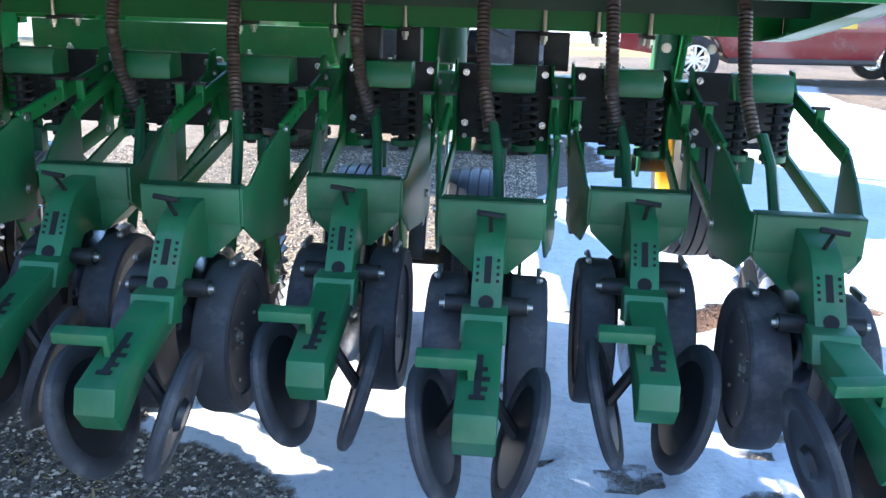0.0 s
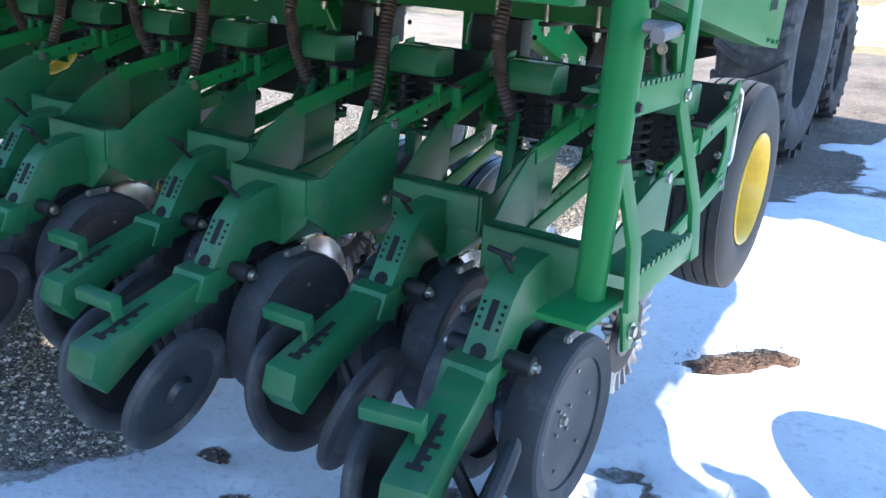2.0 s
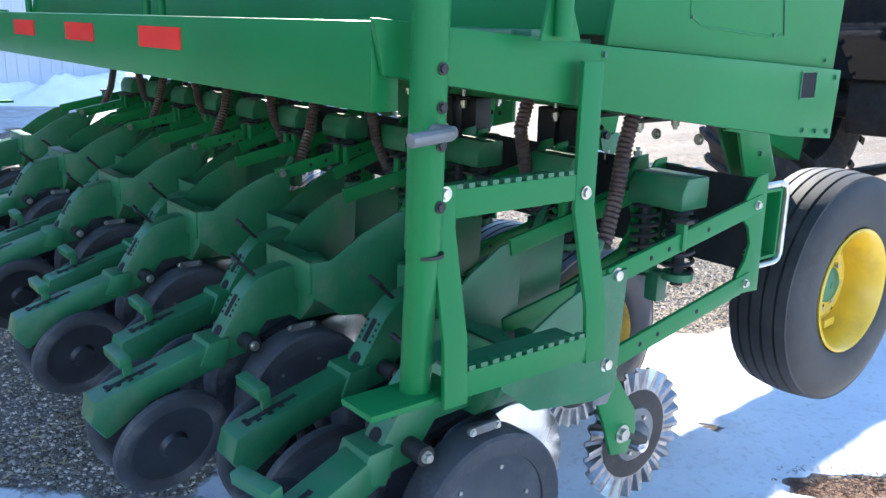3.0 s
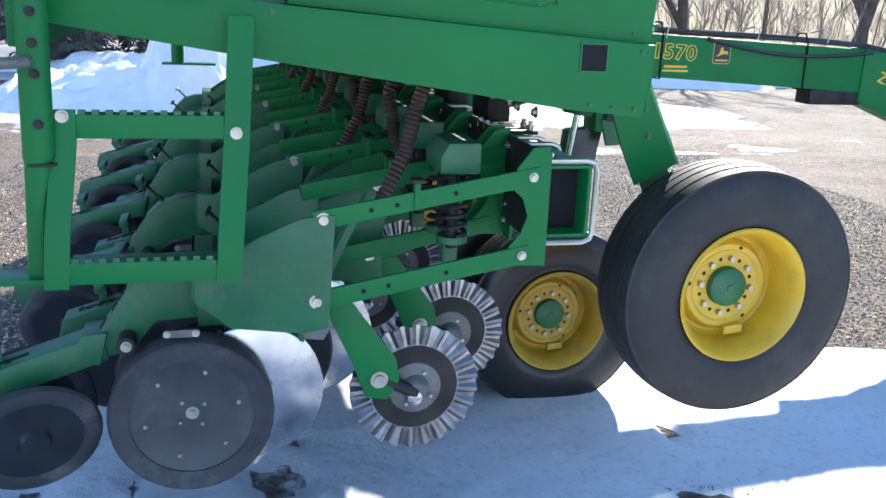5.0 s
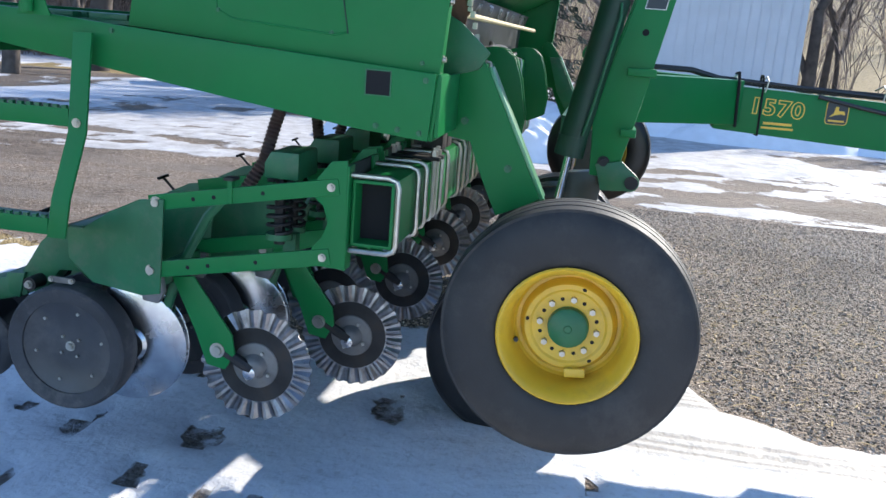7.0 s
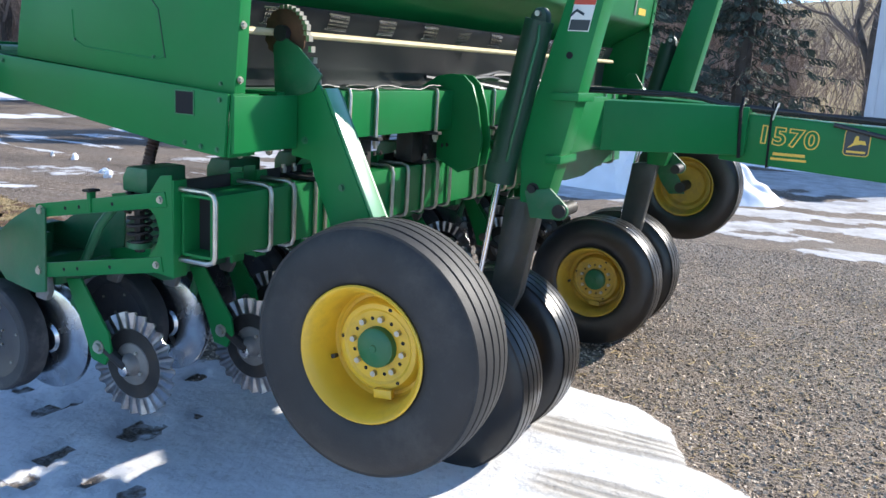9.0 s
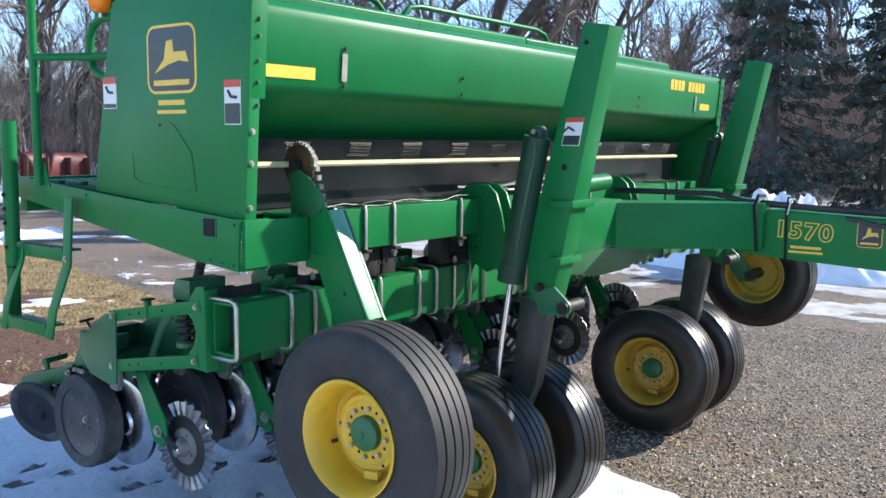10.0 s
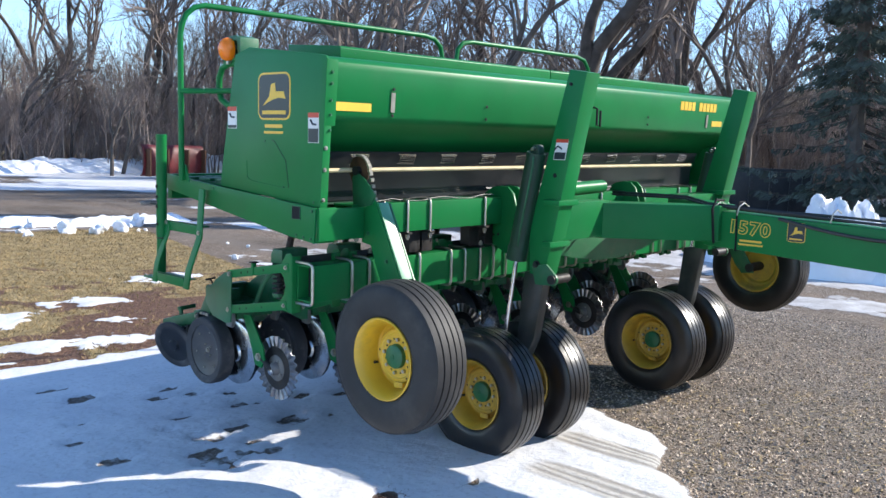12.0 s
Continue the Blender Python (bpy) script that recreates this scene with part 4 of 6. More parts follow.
for k in range(4):
    pts = []
    for i in range(25):
        y = -0.1 + i * 0.13
        z = (1.400 if y < 0.50 else 1.372 - (y - 0.55) * 0.034) + 0.006 + 0.008 * (k % 2) + 0.007 * (1 + math.sin(y * (2.1 + 0.4 * k) + k))
        if y > 2.05:
            z -= (y - 2.05) * 0.33
        pts.append((-1.975 - 0.022 * k + 0.012 * math.sin(y * 3 + k * 2), y, z))
    part("hydraulic_hose", tube(B(), pts, 0.0075, 8), PLASTIC, tongue, "black hydraulic hose along the tongue")
sag = [(-1.945, 1.0 + i * 0.1, 1.345 - 0.05 * math.sin(i * 0.31) - 0.004 * i) for i in range(11)]
part("hydraulic_hose", tube(B(), sag, 0.010, 8), PLASTIC, tongue, "black hydraulic hose hanging in a loop")
for y in (0.62, 0.76, 1.28, 1.7):
    part("hose_tie", tube(B(), [(-1.942, y, 1.345), (-1.944, y + 0.01, 1.395), (-2.0, y + 0.01, 1.415), (-2.09, y, 1.39)], 0.004, 6), ZINC, tongue, "wire hose tie")

# grain box
XA, XB = 0.140, 2 * CX - 0.140
hopper = [(-1.04, 2.178), (-0.44, 2.128), (-0.395, 2.120), (-0.370, 2.098), (-0.362, 2.065), (-0.378, 1.846), (-0.388, 1.828), (-0.420, 1.806), (-0.640, 1.690), (-0.70, 1.600), (-0.715, 1.535), (-0.90, 1.500), (-1.262, 1.470), (-1.250, 1.56), (-1.165, 1.98), (-1.125, 2.15)]
grain_box = part("grain_box", prism(B(), hopper, XA - 0.012, XB + 0.012), GREEN, drill, "long green grain box with a sloped hopper front", 0.006)
end_outline = [(-0.352, 2.108), (-0.402, 1.387), (-1.285, 1.452), (-1.268, 1.56), (-1.175, 1.98), (-1.13, 2.16), (-1.00, 2.192), (-0.40, 2.130), (-0.362, 2.122)]
for side, x0 in ((1, XA), (-1, XB)):
    e = part("end_panel", prism(B(), end_outline, x0 - side * 0.011, x0), GREEN, grain_box, "flat green end panel of the grain box", 0.0025)
    edge = lambda z: -0.352 - (2.108 - z) * 0.0694
    for z0, z1, w in ((1.790, 2.106, 0.070), (1.387, 1.790, 0.046)):
        fl = prism(B(), [(edge(z1), z1), (edge(z0), z0), (edge(z0) - 0.010, z0), (edge(z1) - 0.010, z1)], x0 - side * 0.001, x0 - side * w)
        part("end_flange", fl, GREEN, grain_box, "bolted front flange", 0.001)
    bl = []
    for k, z in enumerate((2.047, 1.993, 1.913, 1.843, 1.768, 1.682, 1.576, 1.428)):
        bolt(bl, (x0 - side * (0.036 if k < 5 else 0.018), edge(z) + 0.001, z), 0.0055 if k < 5 else 0.0075, 0.008, "y")
    part("flange_bolts", bl[:5], GREEN_WORN, grain_box)
    part("flange_bolts", bl[5:], ZINC, grain_box, "zinc bolt on a washer")
    if side > 0:
        crease = [(x0 + 0.0005, -0.80, 1.712), (x0 + 0.0005, -0.775, 1.705), (x0 + 0.0005, -0.68, 1.610), (x0 + 0.0005, -0.655, 1.475)]
        emboss = [(x0 - 0.001, -0.66, 1.478), (x0 - 0.001, -0.69, 1.470), (x0 - 0.001, -0.98, 1.492), (x0 - 0.001, -1.025, 1.515), (x0 - 0.001, -1.03, 1.60)]
        part("panel_emboss", tube(B(), emboss, 0.0035, 8), GREEN, grain_box, "embossed edge of an access panel")
        part("panel_crease", tube(B(), crease, 0.0020, 6), GREEN_SHADED, grain_box, "dark line of an access panel")
        bl = []
        for y, z in ((-0.86, 1.705), (-1.02, 1.512), (-0.70, 1.475), (-0.45, 1.415)):
            bolt(bl, (x0, y, z), 0.0045, 0.005, "x")
        part("panel_bolts", bl, GREEN_WORN, grain_box)
        badge(grain_box, x0, -0.920, -0.640, 1.815, 2.055)
        for k, (w, h) in enumerate(((0.15, 0.018), (0.165, 0.013))):
            part("dealer_bar", box(B(), x0, x0 + 0.002, -0.785 - w / 2, -0.785 + w / 2, 1.775 - 0.03 * k, 1.775 + h - 0.03 * k), DECAL_YELLOW, grain_box, "yellow unreadable dealer lettering")
        for y0, y1, z0, z1 in ((-1.205, -1.120, 1.768, 1.885), (-0.495, -0.412, 1.705, 1.852)):
            lab = part("warning_label", box(B(), x0, x0 + 0.002, y0, y1, z0, z1), DECAL_WHITE, grain_box, "white warning sticker with a red top")
            part("red_band", box(B(), x0 + 0.002, x0 + 0.003, y0, y1, z1 - 0.024, z1), DECAL_RED, lab)
            part("text_block", box(B(), x0 + 0.002, x0 + 0.003, y0 + 0.003, y1 - 0.003, z0 + 0.003, z0 + (0.07 if y0 > -1 else 0.018)), DECAL_DARK, lab)
            part("pictogram", tube(B(), [(x0 + 0.0025, y0 + 0.02, z1 - 0.035), (x0 + 0.0025, y0 + 0.035, z1 - 0.055), (x0 + 0.0025, y0 + 0.065, z1 - 0.058)], 0.0055, 6), DECAL_DARK, lab)
lid = [(-1.12, 2.243), (-0.675, 2.213), (-0.665, 2.202), (-0.665, 2.135), (-1.13, 2.150)]
for x0, x1 in ((-0.20, CX + 0.004), (CX - 0.004, XB + 0.26)):
    ld = part("box_lid", prism(B(), lid, x0, x1), GREEN, grain_box, "green lid of the grain box", 0.003)
    bl = []
    for k in range(9):
        bolt(bl, (x0 + (x1 - x0) * (k + 0.5) / 9, -0.665, 2.180), 0.003, 0.003, "y", False)
    part("lid_rivets", bl, GREEN_WORN, ld)
# slow-vehicle emblem on the rear wall
for nm, mat, s, y, lab in (("emblem_border", DECAL_RED, 1.0, -1.262, "dark red border"), ("emblem_field", REFLECTOR_RED, 0.72, -1.265, "bright red field")):
    em = B()
    pts = [(-0.19, -0.13), (-0.16, -0.16), (0.16, -0.16), (0.19, -0.13), (0.03, 0.16), (-0.03, 0.16)]
    fr = [[em.verts.new((CX + x * s, y - d, 1.77 + z * s)) for x, z in pts] for d in (0, 0.003)]
    em.faces.new(fr[0])
    em.faces.new(fr[1][::-1])
    for k in range(6):
        em.faces.new((fr[0][k], fr[1][k], fr[1][(k + 1) % 6], fr[0][(k + 1) % 6]))
    part(nm, em, mat, grain_box, lab)
part("emblem_bracket", box(B(), CX - 0.02, CX + 0.02, -1.262, -1.19, 1.70, 1.84), IRON, grain_box)
# markings and slots on the front
for x0, x1, z in ((0.075, -0.160, 1.885), (-3.79, -3.96, 1.900)):
    part("reflector", prism(B(), [(-0.3735, z - 0.020), (-0.3705, z + 0.022), (-0.3695, z + 0.022), (-0.3725, z - 0.020)], x0, x1), DECAL_YELLOW, grain_box, "amber reflective strip")
for x in (-0.305, -3.70):
    part("slot_plate", prism(B(), [(-0.3700, 1.868), (-0.3635, 1.968), (-0.3625, 1.968), (-0.3690, 1.868)], x - 0.014, x + 0.014), ZINC, grain_box, "slotted bare metal sight strip")
bl = []
for x, zs in ((-0.305, (1.852, 1.985)), (-1.04, (1.855, 1.925)), (-2.81, (1.87, 1.922))):
    for z in zs:
        bolt(bl, (x, -0.3745 + (z - 1.83) * 0.072 + 0.002, z), 0.006, 0.006, "y")
part("front_bolts", bl, IRON, grain_box)
for k in range(9):
    x = -3.27 - (k + (k > 3)) * 0.058
    part("name_bar", prism(B(), [(-0.3665, 1.992), (-0.3625, 2.056), (-0.3605, 2.056), (-0.3645, 1.992)], x, x - 0.047), DECAL_YELLOW, grain_box, "yellow bar of the maker's name")
part("wire_bail", tube(B(), [(-2.10, -0.355, 1.965), (-2.10, -0.325, 1.955), (-2.10, -0.325, 1.85), (-2.14, -0.325, 1.84), (-2.14, -0.325, 1.945)], 0.008, 8), IRON, grain_box, "dark wire bail")

# meters, drive shaft, chain
part("meter_shaft", tube(B(), [(0.02, -0.50, 1.568), (-3.72, -0.50, 1.568)], 0.0115, 8), TAN_ROD, drill, "tan square drive shaft")
# rail and inner wall: shade under the hopper is put into the paint colour
part("meter_rail", prism(B(), [(-0.70, 1.45), (-0.66, 1.45), (-0.66, 1.545), (-0.70, 1.545)], -0.02, -3.95), GREEN_SHADED, drill, "meter rail in green darkened for shade", 0.003)
part("inner_wall", box(B(), XA - 0.02, XB + 0.02, -0.80, -0.78, 1.30, 1.60), GREEN_SHADED, drill, "inner wall in green darkened for shade", 0.0)
# black instead of green: the shade under the hopper is put into the colour
meter_cover = part("meter_cover", prism(B(), [(-0.634, 1.395), (-0.626, 1.40), (-0.615, 1.565), (-0.587, 1.602), (-0.566, 1.660), (-0.574, 1.663), (-0.596, 1.606), (-0.625, 1.568)], -0.02, -3.95), BLACK_STEEL, drill, "long glossy cover in front of the seed cups, blackened for shade", 0.002)
cup = guard = None
for k in range(22):
    x = -0.08 - k * 0.1805
    c = prism(B(), [(-0.70, 1.40), (-0.645, 1.42), (-0.642, 1.545), (-0.75, 1.545), (-0.77, 1.44), (-0.73, 1.37)], -0.045, 0.045) if cup is None else None
    if cup is None:
        # black plastic colour gives the cups their shade
        cup = part("seed_cup", c, PLASTIC, drill, "cast seed cup, blackened for the shade under the hopper", 0.005)
        cup.matrix_basis = pose(x, 0, 0)
    else:
        share(cup, drill, pose(x, 0, 0))
for k in range(11):
    x = -0.26 - k * 0.345
    if guard is None:
        g = B()
        for i in range(10):
            for j in range(4):
                box(g, -0.062 + i * 0.0125, -0.0562 + i * 0.0125, -0.002, 0.002, j * 0.013, j * 0.013 + 0.0075)
        for j in range(2):
            box(g, -0.065, 0.065, -0.0035, -0.002, -0.006 + j * 0.052, -0.002 + j * 0.056)
        guard = part("perforated_guard", g, STEEL, drill, "shiny perforated guard strip", 0.0, 0)
        guard.matrix_basis = pose(x, -0.585, 1.598, -20, 0, 0)
    else:
        share(guard, drill, pose(x, -0.585 + random.uniform(-0.01, 0.01), 1.598, -20, random.uniform(-4, 4), 0))
    # thin grey strip that imitates the guard's faint reflection in the cover
    part("cover_plate", box(B(), x - 0.19, x - 0.06, -0.628, -0.6245, 1.500, 1.516), WET_STEEL, meter_cover, "dull grey strip for a guard's reflection in the cover", 0.001)
gear = lathe(B(), [(-0.006, 0.0), (-0.006, 0.068), (-0.003, 0.077), (0.003, 0.077), (0.006, 0.068), (0.006, 0.0)], n=48, closed=False)
for v in gear.verts:
    r = math.hypot(v.co.y, v.co.z)
    if r > 0.071:
        a = math.atan2(v.co.y, v.co.z)
        f = 1 + 0.045 * math.sin(a * 16)
        v.co.y, v.co.z = v.co.y * f, v.co.z * f
sprocket = part("sprocket", gear, RUST, drill, "rusty chain sprocket")
sprocket.matrix_basis = pose(-0.165, -0.462, 1.566)
part("sprocket_hub", tube(B(), [(-0.04, 0, 0), (0.03, 0, 0)], 0.024, 16), IRON, sprocket)
chain = B()
for k in range(9):
    a = radians(2 + k * 12)
    c0 = (0.0, 0.079 * math.cos(a), 0.079 * math.sin(a))
    box(chain, -0.010, 0.010, c0[1] - 0.006, c0[1] + 0.006, c0[2] - 0.006, c0[2] + 0.006)
for k in range(7):
    box(chain, -0.010, 0.010, 0.073 + k * 0.009, 0.085 + k * 0.009, 0.012 - k * 0.032, 0.030 - k * 0.032)
part("drive_chain", chain, ZINC, sprocket, "bright drive chain")
part("sprocket_bracket", prism(B(), [(-0.48, 1.36), (-0.34, 1.40), (-0.31, 1.45), (-0.40, 1.53), (-0.46, 1.56), (-0.49, 1.53)], -0.150, -0.140), GREEN_WORN, drill, "green sprocket bracket", 0.002)
# the shelf's shade, too, comes from the darkened green
part("meter_shelf", box(B(), XA - 0.02, XB + 0.02, -0.79, -0.60, 1.385, 1.395), GREEN_SHADED, drill, "shelf under the meters, in green darkened for shade", 0.0)
# thin wires and small hoses over the upper tube
rng = random.Random(4)
for k in range(2):
    p0, p1 = rng.uniform(0, 6), rng.uniform(0, 6)
    pts = [(-0.26 - i * 0.024, -0.462 - 0.03 * k + 0.014 * math.sin(i * 0.41 + p0) + rng.uniform(-0.004, 0.004), 1.396 + 0.014 * abs(math.sin(i * 0.19 + p1)) ** 2 + rng.uniform(0, 0.003)) for i in range(42 - 14 * k)]
    part("wire", tube(B(), pts, 0.0024, 6), (HUB_GREY, RUBBER)[k], upper_bar, "thin loose wire along the tube")
for k in range(5):
    p0, p1 = rng.uniform(0, 6), rng.uniform(0, 6)
    pts = [(-1.3 - i * 0.05, -0.475 - 0.02 * k + 0.03 * math.sin(i * 0.33 + p0), 1.405 + 0.012 * k + 0.02 * math.sin(i * 0.27 + p1)) for i in range(26)]
    part("hydraulic_hose", tube(B(), pts, 0.009, 6), PLASTIC, upper_bar, "black hydraulic hose")
part("valve_block", tube(B(), [(-1.45, -0.05, 1.46), (-1.78, -0.05, 1.47)], 0.04, 14), GREEN, drill, "small green cylinder")

# rear platform, ladder, rails, lamp
deck = part("platform_deck", box(B(), 0.10, 2 * CX - 0.10, -1.80, -1.29, 1.452, 1.462), GREEN_WORN, drill, "green serrated walking platform", 0.0)
tooth = None
for k in range(60):
    for j in range(3):
        m = pose(0.06 - k * 0.07, -1.38 - j * 0.17, 1.462)
        if tooth is None:
            t = B()
            box(t, -0.022, 0.022, -0.06, 0.06, 0, 0.018)
            tooth = part("grip_strip", t, GREEN_WORN, deck, "", 0.003)
            tooth.matrix_basis = m
        else:
            share(tooth, deck, m)

ladder = part("ladder_post", tube(B(), [(0.222, -1.785, 1.725), (0.222, -1.800, 1.125)], 0.031, 20), GREEN, drill, "round green ladder post")
part("lower_post", tube(B(), [(0.222, -1.800, 1.15), (0.222, -1.812, 0.875)], 0.0275, 20), GREEN, ladder)
part("post_collar", tube(B(), [(0.222, -1.795, 1.112), (0.222, -1.795, 1.118)], 0.0322, 20), IRON, ladder)
bl = []
for z in (1.42, 1.36, 1.30, 1.20):
    bolt(bl, (0.254, -1.79, z), 0.007, 0.006, "x")
part("post_bolts", bl, IRON, ladder)
part("post_pin", tube(B(), [(0.24, -1.80, 1.325), (0.292, -1.80, 1.325), (0.300, -1.81, 1.325), (0.300, -1.885, 1.319)], 0.0115, 10), HUB_GREY, ladder, "dusty grey bent steel pin")
part("foot_plate", box(B(), 0.180, 0.272, -1.935, -1.74, 0.866, 0.878), GREEN, ladder, "", 0.003)


def flat_bar(pts, width, y_shift=0.0):
    """A flat bar bent sideways: pts are (x, y, z) of its middle line; it is broad along y."""
    bm = B()
    rows = [[bm.verts.new((x + sx * 0.005, y + sy * width / 2, z)) for sx, sy in ((-1, -1), (1, -1), (1, 1), (-1, 1))] for x, y, z in pts]
    for a, b in zip(rows, rows[1:]):
        for k in range(4):
            bm.faces.new((a[k], a[(k + 1) % 4], b[(k + 1) % 4], b[k]))
    bm.faces.new(rows[0][::-1])
    bm.faces.new(rows[-1])
    return bm


part("rear_upright", flat_bar([(0.210, -1.750, 1.225), (0.213, -1.752, 1.150), (0.272, -1.768, 0.97), (0.285, -1.775, 0.860)], 0.050), GREEN, ladder, "bent flat-bar ladder side", 0.0015)
part("front_upright", flat_bar([(0.196, -1.386, 1.425), (0.208, -1.402, 1.150), (0.268, -1.418, 0.970), (0.283, -1.426, 0.862)], 0.055), GREEN, ladder, "bent flat-bar ladder side", 0.0015)
for y0, y1, z0, z1, xs in ((-1.728, -1.428, 1.165, 1.215, 0.203), (-1.75, -1.452, 0.868, 0.915, 0.276)):
    st = part("step", box(B(), xs, xs + 0.008, y0, y1, z0, z1), GREEN, ladder, "serrated green step", 0.001)
    part("step_tread", box(B(), xs - 0.075, xs, y0, y1, z1 - 0.012, z1 - 0.004), GREEN_WORN, st, "", 0.001)
    tt = B()
    n = int((y1 - y0) / 0.026)
    for k in range(n):
        y = y0 + (k + 0.25) * (y1 - y0) / n
        box(tt, xs - 0.005, xs + 0.008, y, y + 0.014, z1 + 0.0005, z1 + 0.009)
    part("step_teeth", tt, GREEN_WORN, st)
bl = []
for x, y, z in ((0.217, -1.751, 1.212), (0.213, -1.402, 1.178)):
    bolt(bl, (x, y, z), 0.009, 0.008, "x")
part("ladder_bolts", bl, ZINC, ladder)

# far ladder post, pushed up, with its foot plate
far_x = 2 * CX - 0.20
far_post = part("ladder_post", tube(B(), [(far_x, -1.665, 1.90), (far_x, -1.672, 0.995)], 0.042, 20), GREEN, drill, "round green ladder post of the far end")
part("foot_plate", box(B(), far_x - 0.05, far_x + 0.05, -1.775, -1.42, 0.980, 0.994), GREEN, far_post, "", 0.003)
part("reflector", box(B(), far_x + 0.052, far_x + 0.056, -1.455, -1.410, 1.34, 1.475), REFLECTOR_RED, far_post, "red reflective strip", 0.0)
part("reflector_plate", box(B(), far_x + 0.040, far_x + 0.052, -1.62, -1.40, 1.30, 1.50), GREEN_WORN, far_post, "", 0.002)

rail_z = 2.445
r1 = [(0.245, -1.52, 1.47), (0.245, -1.515, 2.27), (0.238, -1.51, 2.33), (0.215, -1.50, 2.39), (0.17, -1.49, 2.43), (0.11, -1.48, 2.447), (-0.8, -1.46, rail_z), (-1.60, -1.45, rail_z), (-1.70, -1.45, 2.43),
      (-1.765, -1.45, 2.38), (-1.785, -1.45, 2.30), (-1.785, -1.45, 1.47)]
hand = part("handrail", tube(B(), r1, 0.0165, 12), GREEN, drill, "bent green pipe handrail over the platform")
part("rail_foot", prism(B(), [(-1.56, 1.462), (-1.46, 1.462), (-1.50, 1.56), (-1.535, 1.56)], 0.225, 0.232), GREEN, hand, "", 0.001)
part("mid_rail", tube(B(), [(0.245, -1.515, 1.97), (0.12, -1.36, 1.972), (0.10, -1.20, 1.972)], 0.0155, 12), GREEN, hand)
r2 = [(-1.93, -1.45, 1.47), (-1.93, -1.45, 2.30), (-1.945, -1.45, 2.38), (-2.0, -1.45, 2.43), (-2.1, -1.45, rail_z), (-3.4, -1.44, rail_z), (-3.52, -1.44, 2.42), (-3.58, -1.44, 2.36), (-3.6, -1.44, 2.28), (-3.6, -1.44, 1.47)]
part("handrail", tube(B(), r2, 0.0165, 12), GREEN, drill, "bent green pipe handrail over the platform")
loop = [(0.085, -1.17, 2.115), (0.085, -1.28, 2.120), (0.085, -1.345, 2.10), (0.085, -1.378, 2.05), (0.085, -1.380, 1.98), (0.085, -1.355, 1.925), (0.085, -1.29, 1.895), (0.085, -1.17, 1.900)]
part("grab_handle", tube(B(), loop, 0.018, 12), GREEN, drill, "rounded green grab handle")
lamp = part("lamp_bracket", prism(B(), [(-1.145, 2.13), (-1.145, 2.255), (-1.20, 2.27), (-1.29, 2.265), (-1.315, 2.24), (-1.315, 2.12), (-1.30, 2.12), (-1.29, 2.235), (-1.18, 2.24), (-1.17, 2.13)], -0.02, 0.10),
            GREEN_WORN, drill, "green lamp bracket", 0.004)
lens = lathe(B(), [(0, 0), (0.0, 0.052), (0.022, 0.054), (0.042, 0.047), (0.056, 0.030), (0.060, 0.0)], n=28, closed=False)
bmesh.ops.scale(lens, vec=(1, 1, 1.18), verts=lens.verts)
ls = part("lamp_lens", lens, AMBER, lamp, "orange warning lamp lens")
ls.matrix_basis = pose(0.10, -1.245, 2.195)
lens2 = part("lamp_back", lathe(B(), [(-0.03, 0.0), (-0.03, 0.040), (0.0, 0.052), (0.0, 0.0)], n=24, closed=False), PLASTIC, lamp)
lens2.matrix_basis = pose(0.10, -1.245, 2.195)
part("lamp_clip", box(B(), 0.09, 0.12, -1.255, -1.235, 2.115, 2.14), ZINC, lamp, "", 0.002)
share(lens2, lamp, pose(2 * CX - 0.10, -1.245, 2.195, 0, 0, 180))


